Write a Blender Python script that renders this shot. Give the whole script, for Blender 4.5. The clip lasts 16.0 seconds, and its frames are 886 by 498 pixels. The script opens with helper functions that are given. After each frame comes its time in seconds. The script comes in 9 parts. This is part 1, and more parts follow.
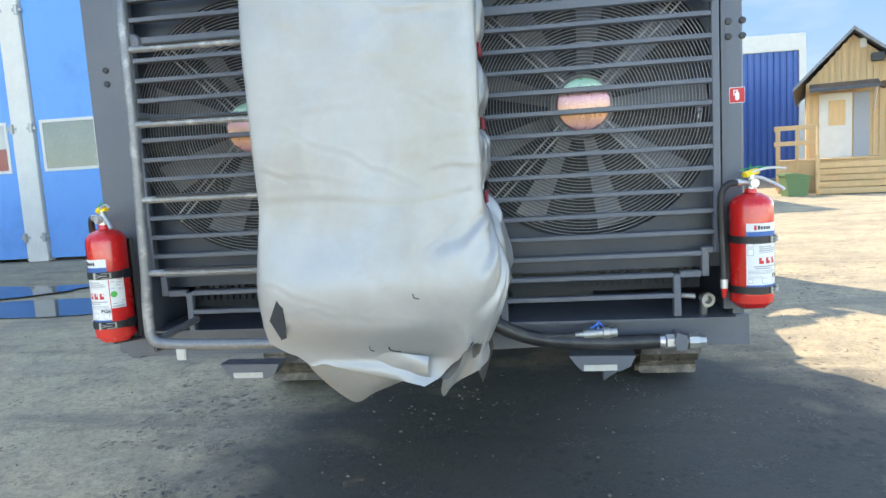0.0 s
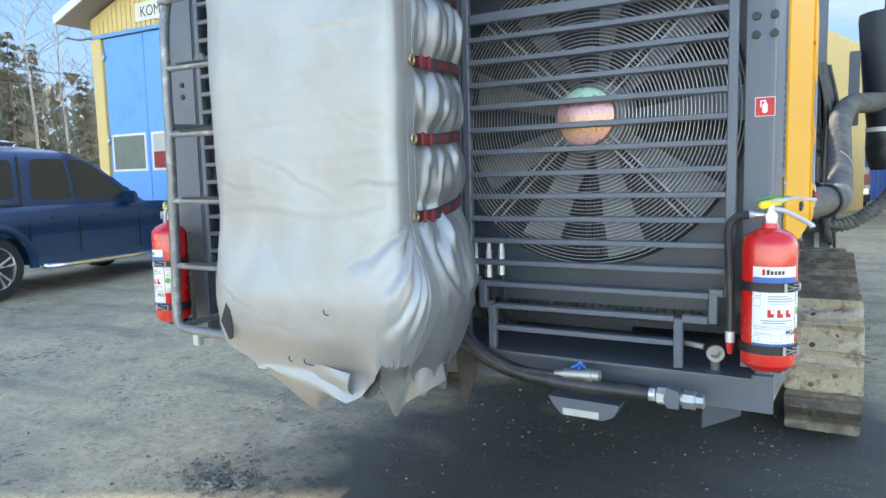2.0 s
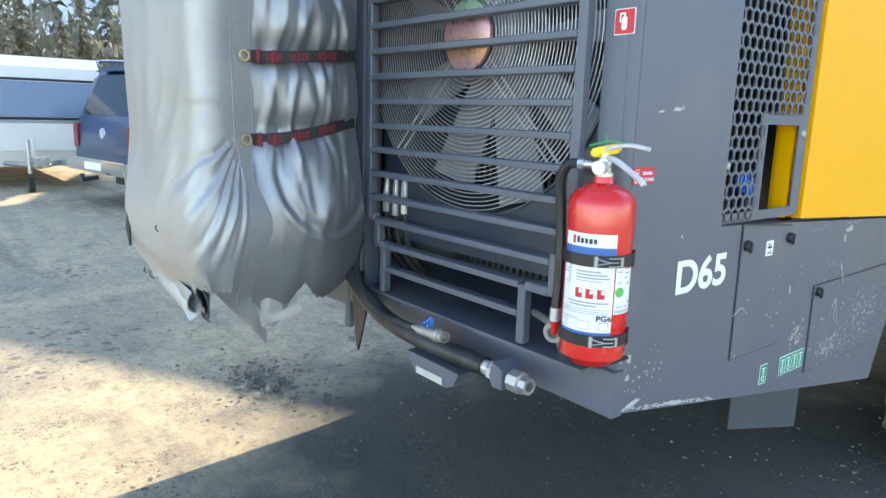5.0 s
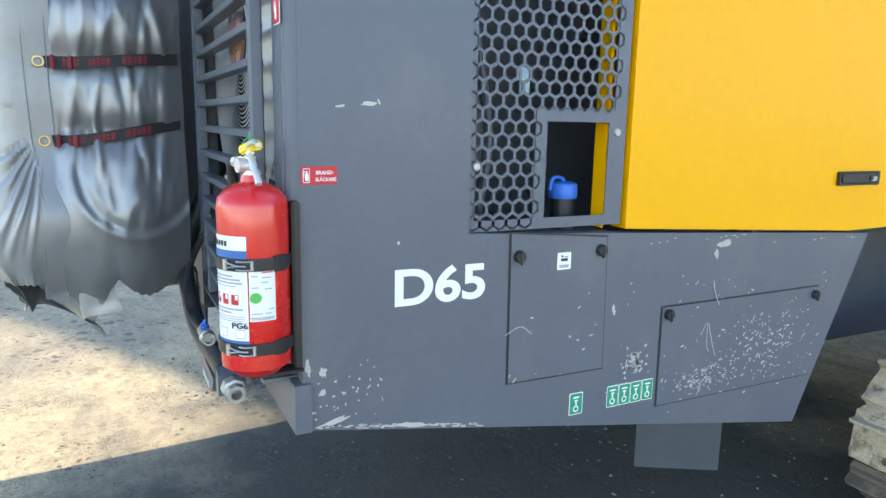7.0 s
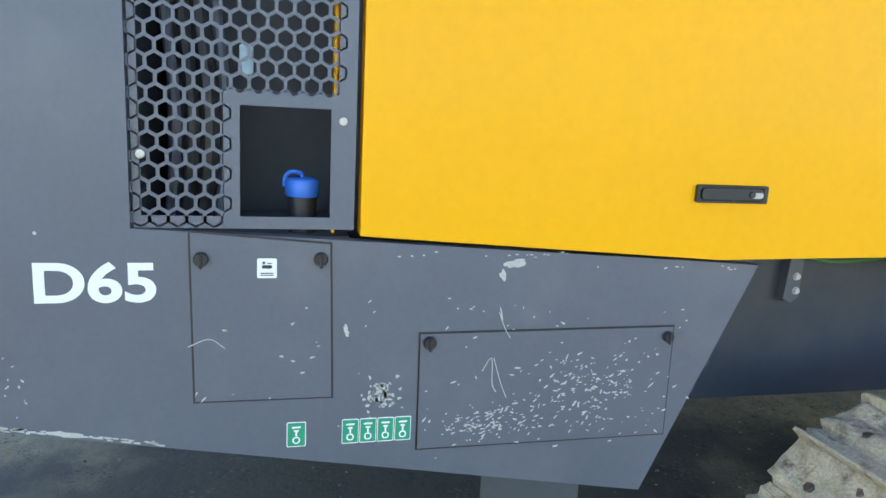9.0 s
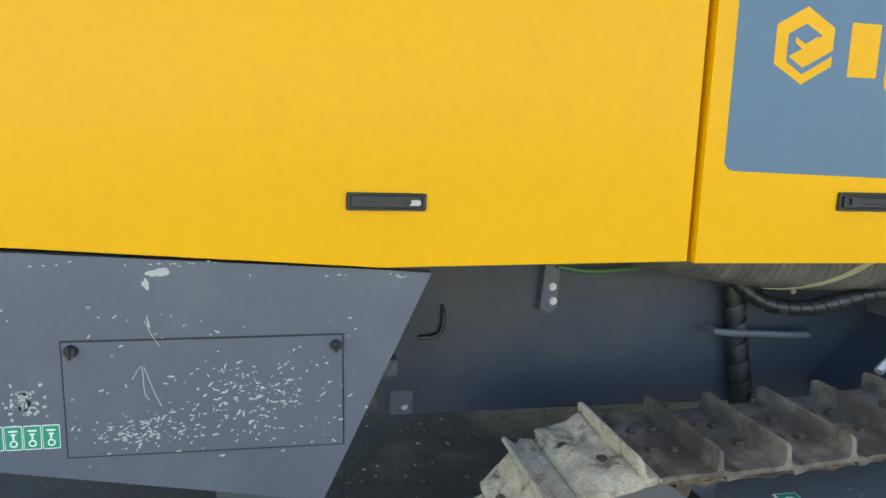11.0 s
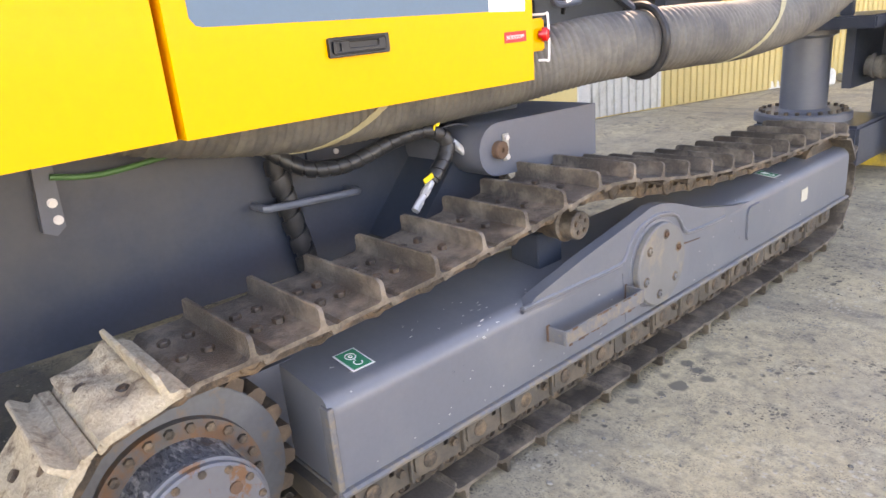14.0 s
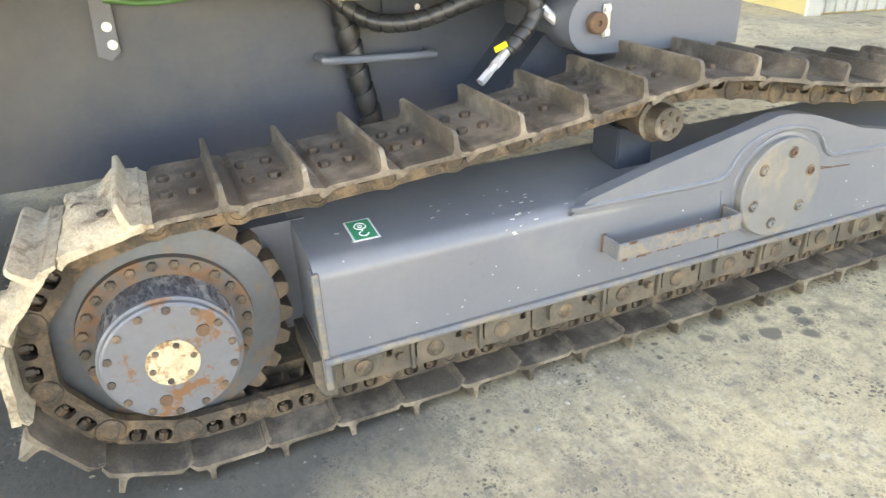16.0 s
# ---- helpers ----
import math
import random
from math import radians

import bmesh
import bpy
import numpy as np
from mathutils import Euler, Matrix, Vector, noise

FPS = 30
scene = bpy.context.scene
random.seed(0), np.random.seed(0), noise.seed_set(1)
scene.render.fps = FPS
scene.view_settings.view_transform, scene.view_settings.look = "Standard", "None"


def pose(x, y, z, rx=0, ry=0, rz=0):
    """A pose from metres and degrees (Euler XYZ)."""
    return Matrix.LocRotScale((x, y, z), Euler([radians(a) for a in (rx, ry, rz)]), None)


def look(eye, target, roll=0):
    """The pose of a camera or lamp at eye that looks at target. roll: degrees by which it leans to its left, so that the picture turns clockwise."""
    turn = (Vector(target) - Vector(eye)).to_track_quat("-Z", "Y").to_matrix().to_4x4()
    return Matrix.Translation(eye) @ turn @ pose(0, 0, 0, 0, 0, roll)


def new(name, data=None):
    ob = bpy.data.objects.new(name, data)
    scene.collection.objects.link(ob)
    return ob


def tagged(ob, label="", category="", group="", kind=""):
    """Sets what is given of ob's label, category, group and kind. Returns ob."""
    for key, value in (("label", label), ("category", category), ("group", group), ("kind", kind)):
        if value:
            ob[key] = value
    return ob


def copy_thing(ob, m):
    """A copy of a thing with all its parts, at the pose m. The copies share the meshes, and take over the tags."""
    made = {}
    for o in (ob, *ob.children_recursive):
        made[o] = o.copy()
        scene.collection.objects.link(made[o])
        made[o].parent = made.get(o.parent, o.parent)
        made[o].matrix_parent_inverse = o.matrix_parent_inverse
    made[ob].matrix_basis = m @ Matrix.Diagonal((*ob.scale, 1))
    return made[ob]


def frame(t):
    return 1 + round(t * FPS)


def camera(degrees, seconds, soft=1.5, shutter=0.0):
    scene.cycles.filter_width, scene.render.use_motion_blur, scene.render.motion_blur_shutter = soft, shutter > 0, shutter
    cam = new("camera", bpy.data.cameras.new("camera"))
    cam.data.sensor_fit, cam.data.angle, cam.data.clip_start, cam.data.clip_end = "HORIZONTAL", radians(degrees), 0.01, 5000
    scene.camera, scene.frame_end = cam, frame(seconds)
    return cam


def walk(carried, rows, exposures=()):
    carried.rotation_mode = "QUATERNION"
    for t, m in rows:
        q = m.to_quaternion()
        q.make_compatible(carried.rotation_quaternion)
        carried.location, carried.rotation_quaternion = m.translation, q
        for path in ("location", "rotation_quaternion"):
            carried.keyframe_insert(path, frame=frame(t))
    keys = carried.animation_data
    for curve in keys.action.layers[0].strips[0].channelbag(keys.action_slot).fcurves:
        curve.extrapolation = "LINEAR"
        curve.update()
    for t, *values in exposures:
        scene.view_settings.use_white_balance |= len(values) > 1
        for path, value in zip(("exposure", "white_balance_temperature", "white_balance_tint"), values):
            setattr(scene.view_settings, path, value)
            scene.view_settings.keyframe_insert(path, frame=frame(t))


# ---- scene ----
cam = camera(65.8, 16.0)
PATH = [
    (0, (0.147, 0.127, 1.386), (-0.107, 2.098, 1.156), -3.4),
    (0.5, (0.374, 0.152, 1.395), (-0.079, 2.096, 1.27), -1.7),
    (1, (0.558, 0.219, 1.392), (-0.074, 2.11, 1.233), -0.9),
    (1.5, (0.737, 0.367, 1.413), (-0.06, 2.196, 1.272), -0.3),
    (2, (0.944, 0.468, 1.401), (-0.026, 2.205, 1.197), -1.4),
    (2.5, (1.113, 0.566, 1.397), (0.006, 2.203, 1.094), 1.2),
    (3, (1.161, 0.709, 1.397), (-0.16, 2.194, 1.173), 0.0),
    (3.2, (1.17, 0.759, 1.392), (-0.139, 2.252, 1.149), -0.2),
    (5.3, (1.763, 1.398, 1.378), (0.205, 2.598, 1.012), 0.7),
    (5.5, (1.841, 1.483, 1.381), (0.271, 2.68, 1.059), -1.0),
    (6, (2.019, 1.675, 1.388), (0.38, 2.77, 1.051), 0.4),
    (6.5, (2.073, 1.873, 1.369), (0.376, 2.901, 1.112), 1.2),
    (7, (2.087, 2.1, 1.371), (0.33, 2.983, 1.008), 1.1),
    (7.5, (2.16, 2.362, 1.375), (0.308, 3.041, 1.044), -0.0),
    (8, (2.212, 2.608, 1.377), (0.32, 3.168, 1.051), 2.0),
    (8.5, (2.2, 2.852, 1.373), (0.3, 3.342, 0.984), 3.9),
    (8.7, (2.197, 2.938, 1.377), (0.298, 3.433, 0.988), 3.3),
    (10.8, (2.354, 3.775, 1.373), (0.409, 4.116, 1.057), 2.3),
    (11, (2.398, 3.875, 1.378), (0.463, 4.273, 1.064), 1.8),
    (11.5, (2.4, 4.032, 1.39), (0.569, 4.8, 1.147), -0.5),
    (12, (2.405, 4.143, 1.411), (0.734, 5.225, 1.218), -3.1),
    (12.5, (2.421, 4.205, 1.423), (0.915, 5.516, 1.31), -3.9),
    (13, (2.432, 4.235, 1.406), (0.981, 5.604, 1.271), -5.5),
    (13.5, (2.394, 4.256, 1.357), (0.954, 5.577, 0.935), -5.3),
    (14, (2.366, 4.261, 1.299), (0.922, 5.49, 0.664), -5.1),
    (14.2, (2.355, 4.26, 1.278), (0.903, 5.425, 0.547), -4.8),
    (14.5, (2.331, 4.265, 1.254), (0.891, 5.357, 0.398), -3.8),
    (15, (2.302, 4.315, 1.227), (0.822, 5.269, 0.278), -4.0),
    (15.5, (2.391, 4.487, 1.212), (0.772, 5.251, 0.321), -2.9),
    (16, (2.462, 4.697, 1.202), (0.814, 5.373, 0.291), -2.6),
]
walk(cam, [(t, look(eye, target, roll)) for t, eye, target, roll in PATH],
     exposures=[(0, 2.42, 8000, 10), (3, 2.62, 7800, 10), (5.5, 2.5, 7600, 10), (8.5, 2.46, 7600, 10), (11, 2.30, 8200, 10), (12.5, 2.32, 8000, 10), (13.2, 2.52, 8600, 12), (14.0, 3.12, 10200, 30), (14.6, 3.58, 11500, 18), (16, 3.65, 11700, 18)])

# ---- light: sun ahead and to the left of the machine, clear sky ----
SUN_AZ, SUN_EL = radians(28.0), radians(34.0)
sun_way = Vector((-math.sin(SUN_AZ) * math.cos(SUN_EL), math.cos(SUN_AZ) * math.cos(SUN_EL), math.sin(SUN_EL)))
world = bpy.data.worlds.new("sky")
scene.world = world
world.use_nodes = True
wn = world.node_tree.nodes
sky = wn.new("ShaderNodeTexSky")
sky.sky_type, sky.sun_disc, sky.sun_elevation, sky.sun_rotation = "NISHITA", False, SUN_EL, -SUN_AZ
sky.air_density, sky.dust_density, sky.ozone_density = 0.8, 0.1, 2.0
world.node_tree.links.new(sky.outputs[0], wn["Background"].inputs[0])
wn["Background"].inputs[1].default_value = 0.15
sun_data = bpy.data.lights.new("sun", "SUN")
sun_data.energy, sun_data.angle, sun_data.color = 1.75, radians(0.6), (1.0, 0.94, 0.84)
sun = new("sun", sun_data)
sun.matrix_world = look(sun_way * 60, (0, 0, 0))

# ---- mesh tools ----
def mesh_of(name, bm, material=None, smooth=35):
    me = bpy.data.meshes.new(name)
    bmesh.ops.recalc_face_normals(bm, faces=bm.faces)
    bm.to_mesh(me)
    bm.free()
    if material:
        me.materials.append(material)
    if smooth:
        me.polygons.foreach_set("use_smooth", [True] * len(me.polygons))
        me.set_sharp_from_angle(angle=radians(smooth))
    return me


def part(name, bm, material, parent=None, label="", smooth=35):
    """One mesh object under a thing or a part; its mesh is in world places."""
    ob = new(name, bm if isinstance(bm, bpy.types.Mesh) else mesh_of(name, bm, material, smooth))
    if parent:
        ob.parent = parent
        ob.matrix_parent_inverse = parent.matrix_basis.inverted() if parent.type == "EMPTY" else Matrix.Identity(4)
    return tagged(ob, label)


def thing(name, at, label, category, group="", kind=""):
    ob = new(name)
    ob.empty_display_size = 0.1
    ob.location = at
    return tagged(ob, label, category, group, kind)


def box(bm, lo, hi, bevel=0.0, m=None, seg=2):
    """A box between two corners."""
    r = bmesh.ops.create_cube(bm, size=1)
    vs = r["verts"]
    for v in vs:
        v.co = Vector([lo[i] + (v.co[i] + 0.5) * (hi[i] - lo[i]) for i in range(3)])
    if bevel:
        es = list({e for v in vs for e in v.link_edges})
        vs = list({v for f in bmesh.ops.bevel(bm, geom=es, offset=bevel, segments=seg, affect="EDGES")["faces"] for v in f.verts} | {v for v in vs if v.is_valid})
    if m:
        bmesh.ops.transform(bm, matrix=m, verts=vs)
    return bm


def rod(bm, a, b, r, seg=12, r2=None, caps=True):
    """A round bar from a to b."""
    a, b = Vector(a), Vector(b)
    d = b - a
    m = Matrix.Translation((a + b) / 2) @ d.to_track_quat("Z", "Y").to_matrix().to_4x4()
    bmesh.ops.create_cone(bm, cap_ends=caps, segments=seg, radius1=r, radius2=r if r2 is None else r2, depth=d.length, matrix=m)
    return bm


def smooth_line(pts, steps=6):
    """Catmull-Rom through the points."""
    p = [Vector(q) for q in pts]
    p = [2 * p[0] - p[1]] + p + [2 * p[-1] - p[-2]]
    out = []
    for i in range(1, len(p) - 2):
        for k in range(steps):
            t = k / steps
            a, b, c, d = p[i - 1], p[i], p[i + 1], p[i + 2]
            out.append(0.5 * (2 * b + (c - a) * t + (2 * a - 5 * b + 4 * c - d) * t * t + (3 * b - a - 3 * c + d) * t ** 3))
    return out + [p[-2]]


def tube(bm, pts, r, seg=10, steps=6, radius=None):
    """A hose through points; radius(k) may vary it along the way (k from 0 to 1)."""
    line = smooth_line(pts, steps) if steps else [Vector(q) for q in pts]
    rings, up = [], Vector((0.31, 0.17, 0.93)).normalized()
    for i, q in enumerate(line):
        d = (line[min(i + 1, len(line) - 1)] - line[max(i - 1, 0)]).normalized()
        side = d.cross(up)
        side = side.normalized() if side.length > 1e-4 else Vector((1, 0, 0))
        up = side.cross(d).normalized()
        rr = r * (radius(i / (len(line) - 1)) if radius else 1)
        rings.append([bm.verts.new(q + rr * (math.cos(a) * side + math.sin(a) * up)) for a in (2 * math.pi * k / seg for k in range(seg))])
    for a, b in zip(rings, rings[1:]):
        for k in range(seg):
            bm.faces.new((a[k], a[(k + 1) % seg], b[(k + 1) % seg], b[k]))
    bm.faces.new(rings[0][::-1])
    bm.faces.new(rings[-1])
    return bm


def prism(bm, poly, axis, lo, hi):
    """A flat outline pulled along an axis: x (outline y, z), y (outline x, z) or z (outline x, y)."""
    def at(p, w):
        return {"x": (w, p[0], p[1]), "y": (p[0], w, p[1]), "z": (p[0], p[1], w)}[axis]
    a = [bm.verts.new(at(p, lo)) for p in poly]
    b = [bm.verts.new(at(p, hi)) for p in poly]
    n = len(poly)
    bm.faces.new(a[::-1])
    bm.faces.new(b)
    for i in range(n):
        bm.faces.new((a[i], a[(i + 1) % n], b[(i + 1) % n], b[i]))
    return bm


def bevelled(bm, w, seg=2, angle=30):
    es = [e for e in bm.edges if len(e.link_faces) == 2 and e.calc_face_angle(0) > radians(angle)]
    bmesh.ops.bevel(bm, geom=es, offset=w, segments=seg, affect="EDGES")
    return bm


def thick(bm, t):
    """Gives an open sheet a real thickness."""
    bmesh.ops.recalc_face_normals(bm, faces=bm.faces)
    bm.normal_update()
    faces, rim = bm.faces[:], [e.link_loops[0] for e in bm.edges if e.is_boundary]
    rim = [(l.vert, l.link_loop_next.vert) for l in rim]
    back = {v: bm.verts.new(v.co - v.normal * t) for v in bm.verts[:]}
    for f in faces:
        bm.faces.new([back[v] for v in reversed(f.verts)])
    for p, q in rim:
        bm.faces.new((q, p, back[p], back[q]))


def pierced(bm, outer, holes, y0, y1):
    """A plate with holes, its outline in local x and z, between two depths."""
    faces = []
    for y in (y0, y1):
        loops = []
        for loop in (outer, *holes):
            vs = [bm.verts.new((x, y, z)) for x, z in loop]
            loops.append((vs, [bm.edges.new((vs[i], vs[(i + 1) % len(vs)])) for i in range(len(vs))]))
        bmesh.ops.triangle_fill(bm, use_beauty=True, use_dissolve=False, edges=[e for _, es in loops for e in es])
        faces.append(loops)
    for (a, _), (b, _) in zip(*faces):
        for i in range(len(a)):
            j = (i + 1) % len(a)
            bm.faces.new((a[i], a[j], b[j], b[i]))
    return bm


def spun(bm, profile, base, axis, seg=24):
    """A turned body: profile of (distance along the axis, radius)."""
    axis = Vector(axis).normalized()
    side = axis.orthogonal().normalized()
    up = axis.cross(side)
    base = Vector(base)
    rings = []
    for h, r in profile:
        c = base + axis * h
        rings.append([bm.verts.new(c)] if r < 1e-6 else [bm.verts.new(c + r * (math.cos(2 * math.pi * k / seg) * side + math.sin(2 * math.pi * k / seg) * up)) for k in range(seg)])
    for a, b in zip(rings, rings[1:]):
        for k in range(seg):
            j = (k + 1) % seg
            if len(a) == 1 and len(b) > 1:
                bm.faces.new((a[0], b[j], b[k]))
            elif len(b) == 1 and len(a) > 1:
                bm.faces.new((a[k], a[j], b[0]))
            elif len(a) > 1:
                bm.faces.new((a[k], a[j], b[j], b[k]))
    return bm


def ring(bm, c, axis, r, w, seg=48, sides=4):
    """A wire ring."""
    axis = Vector(axis).normalized()
    side = axis.orthogonal().normalized()
    up = axis.cross(side)
    rows = []
    for k in range(seg):
        a = 2 * math.pi * k / seg
        out = math.cos(a) * side + math.sin(a) * up
        rows.append([bm.verts.new(Vector(c) + out * (r + w * math.cos(2 * math.pi * s / sides)) + axis * w * math.sin(2 * math.pi * s / sides)) for s in range(sides)])
    for k in range(seg):
        a, b = rows[k], rows[(k + 1) % seg]
        for s in range(sides):
            bm.faces.new((a[s], a[(s + 1) % sides], b[(s + 1) % sides], b[s]))
    return bm


def rounded(w, h, r, n=5, cx=0.0, cy=0.0):
    """Outline of a rounded rectangle."""
    out = []
    for sx, sy, a0 in ((1, 1, 0), (-1, 1, 90), (-1, -1, 180), (1, -1, 270)):
        for k in range(n + 1):
            a = radians(a0 + 90 * k / n)
            out.append((cx + sx * (w / 2 - r) + r * math.cos(a), cy + sy * (h / 2 - r) + r * math.sin(a)))
    return out


def lettering(name, text, material, m, size, parent, depth=0.0008, label="", fit=None, bold=0.0):
    """Writing in the built-in font, as a thin mesh; fit: its width and height in metres."""
    cu = bpy.data.curves.new(name, "FONT")
    cu.body, cu.size, cu.extrude, cu.offset = text, size, depth, bold
    cu.align_x, cu.align_y = "CENTER", "CENTER"
    ob = bpy.data.objects.new(name, cu)
    scene.collection.objects.link(ob)
    bpy.context.view_layer.update()
    me = bpy.data.meshes.new_from_object(ob.evaluated_get(bpy.context.evaluated_depsgraph_get()))
    bpy.data.objects.remove(ob)
    co = np.empty(len(me.vertices) * 3)
    me.vertices.foreach_get("co", co)
    co = co.reshape(-1, 3)
    mid = (co.min(0) + co.max(0)) / 2
    span = co.max(0) - co.min(0)
    s = Matrix.Diagonal((fit[0] / span[0], fit[1] / span[1], 1, 1)) if fit else Matrix.Identity(4)
    me.transform(m @ s @ Matrix.Translation((-mid[0], -mid[1], 0)))
    me.materials.clear()
    me.materials.append(material)
    me.name = name
    return part(name, me, None, parent, label)


# frames for flat things: on the machine's flank (reads along +y), on the rear (reads along +x)
def on_flank(y, z, x):
    return Matrix.Translation((x, y, z)) @ Matrix(((0, 0, 1, 0), (1, 0, 0, 0), (0, 1, 0, 0), (0, 0, 0, 1)))


def on_rear(x, z, y):
    return Matrix.Translation((x, y, z)) @ Matrix(((1, 0, 0, 0), (0, 0, -1, 0), (0, 1, 0, 0), (0, 0, 0, 1)))

# ---- materials ----
def material(name, color, rough=0.5, metal=0.0, vary=0.12, scale=6.0, grain=60.0, bump=0.1, second=None, spots=0.5, spot_scale=3.0, coat=0.0, rough_vary=0.1, island=0.0, stretch=(1, 1, 1), detail=6.0, sharp=0.08):
    """A paint, metal or earth: broad and fine variation of colour, roughness and relief; second: the colour of stains or wear."""
    m = bpy.data.materials.new(name)
    m.use_nodes = True
    n, l = m.node_tree.nodes, m.node_tree.links
    b = n["Principled BSDF"]
    geo = n.new("ShaderNodeNewGeometry")
    mapping = n.new("ShaderNodeMapping")
    mapping.inputs["Scale"].default_value = stretch
    l.new(geo.outputs["Position"], mapping.inputs[0])
    broad, fine = n.new("ShaderNodeTexNoise"), n.new("ShaderNodeTexNoise")
    for t, s in ((broad, scale), (fine, grain)):
        t.inputs["Scale"].default_value, t.inputs["Detail"].default_value, t.inputs["Roughness"].default_value = s, detail, 0.6
        l.new(mapping.outputs[0], t.inputs["Vector"])
    both = n.new("ShaderNodeMath")
    both.operation = "MULTIPLY_ADD"
    l.new(fine.outputs[0], both.inputs[0])
    both.inputs[1].default_value = 0.5
    half = n.new("ShaderNodeMath")
    half.operation = "MULTIPLY"
    l.new(broad.outputs[0], half.inputs[0])
    half.inputs[1].default_value = 0.5
    l.new(half.outputs[0], both.inputs[2])
    ramp = n.new("ShaderNodeMapRange")
    ramp.inputs[1].default_value, ramp.inputs[2].default_value = 0.3, 0.7
    ramp.inputs[3].default_value, ramp.inputs[4].default_value = 1 - vary, 1 + vary
    l.new(both.outputs[0], ramp.inputs[0])
    tint = n.new("ShaderNodeMix")
    tint.data_type, tint.blend_type = "RGBA", "MULTIPLY"
    tint.inputs[0].default_value = 1
    tint.inputs[6].default_value = (*color, 1)
    l.new(ramp.outputs[0], tint.inputs[7])
    out = tint.outputs[2]
    if island:
        rnd = n.new("ShaderNodeObjectInfo")
        r2 = n.new("ShaderNodeMapRange")
        r2.inputs[3].default_value, r2.inputs[4].default_value = 1 - island, 1 + island
        l.new(rnd.outputs["Random"], r2.inputs[0])
        t2 = n.new("ShaderNodeMix")
        t2.data_type, t2.blend_type = "RGBA", "MULTIPLY"
        t2.inputs[0].default_value = 1
        l.new(out, t2.inputs[6])
        l.new(r2.outputs[0], t2.inputs[7])
        out = t2.outputs[2]
    if second:
        st = n.new("ShaderNodeTexNoise")
        st.inputs["Scale"].default_value, st.inputs["Detail"].default_value, st.inputs["Roughness"].default_value = spot_scale, 9, 0.68
        l.new(mapping.outputs[0], st.inputs["Vector"])
        cut = n.new("ShaderNodeMapRange")
        cut.inputs[1].default_value, cut.inputs[2].default_value = spots - sharp, spots + sharp
        l.new(st.outputs[0], cut.inputs[0])
        mix = n.new("ShaderNodeMix")
        mix.data_type = "RGBA"
        l.new(cut.outputs[0], mix.inputs[0])
        l.new(out, mix.inputs[6])
        mix.inputs[7].default_value = (*second, 1)
        out = mix.outputs[2]
    l.new(out, b.inputs["Base Color"])
    rr = n.new("ShaderNodeMapRange")
    rr.inputs[1].default_value, rr.inputs[2].default_value = 0.3, 0.7
    rr.inputs[3].default_value, rr.inputs[4].default_value = max(rough - rough_vary, 0.03), min(rough + rough_vary, 1)
    l.new(both.outputs[0], rr.inputs[0])
    l.new(rr.outputs[0], b.inputs["Roughness"])
    b.inputs["Metallic"].default_value = metal
    if coat:
        b.inputs["Coat Weight"].default_value, b.inputs["Coat Roughness"].default_value = coat, 0.08
    if bump:
        bp = n.new("ShaderNodeBump")
        bp.inputs["Strength"].default_value, bp.inputs["Distance"].default_value = bump, 0.01
        l.new(both.outputs[0], bp.inputs["Height"])
        l.new(bp.outputs[0], b.inputs["Normal"])
    return m


def plain(name, color, rough=0.5, metal=0.0):
    return material(name, color, rough, metal, vary=0.05, scale=8, grain=80, bump=0.02, rough_vary=0.05)


GREY = material("grey_machine_paint", (0.095, 0.107, 0.13), 0.42, 0, 0.10, 3, 90, 0.03, second=(0.13, 0.137, 0.15), spots=0.62, spot_scale=2.2, sharp=0.12)
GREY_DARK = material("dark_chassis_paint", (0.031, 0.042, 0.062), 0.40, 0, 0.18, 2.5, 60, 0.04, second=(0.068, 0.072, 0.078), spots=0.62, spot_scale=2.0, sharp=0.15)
GREY_FRAME = material("light_grey_frame_paint", (0.130, 0.139, 0.156), 0.30, 0, 0.07, 3, 70, 0.012, second=(0.17, 0.172, 0.174), spots=0.64, spot_scale=3, sharp=0.15, rough_vary=0.03)
CHIP = material("bare_chip_putty", (0.45, 0.44, 0.40), 0.7, 0, 0.2, 20, 120, 0.1)
YELLOW = material("yellow_machine_paint", (0.86, 0.405, 0.0), 0.45, 0, 0.05, 1.2, 40, 0.012, coat=0.05, rough_vary=0.06)
YELLOW.node_tree.nodes["Principled BSDF"].inputs["Specular IOR Level"].default_value = 0.28
BLACK = material("black_plastic", (0.016, 0.017, 0.019), 0.42, 0, 0.15, 12, 90, 0.05)
RUBBER = material("black_hose_rubber", (0.018, 0.019, 0.021), 0.4, 0, 0.2, 10, 80, 0.08, second=(0.06, 0.06, 0.058), spots=0.58, spot_scale=7, sharp=0.12)
STEEL = material("bright_steel", (0.60, 0.60, 0.60), 0.34, 0.5, 0.1, 20, 100, 0.03)
ZINC = material("dull_zinc", (0.42, 0.42, 0.40), 0.45, 0.8, 0.15, 25, 100, 0.05)
PIPE = material("worn_ladder_paint", (0.2, 0.205, 0.21), 0.38, 0.3, 0.2, 14, 90, 0.05, second=(0.42, 0.41, 0.39), spots=0.6, spot_scale=16)
DARK_IN = material("dark_interior", (0.060, 0.068, 0.078), 0.6, 0, 0.2, 6, 40, 0.05)
FANWIRE = material("fan_guard_wire", (0.42, 0.43, 0.44), 0.4, 0.1, 0.1, 20, 80, 0.02)
# blade grey is lifted, which puts the lens haze into its colour
BLADE = material("hazed_fan_blade", (0.25, 0.255, 0.27), 0.55, 0, 0.2, 7, 50, 0.05)
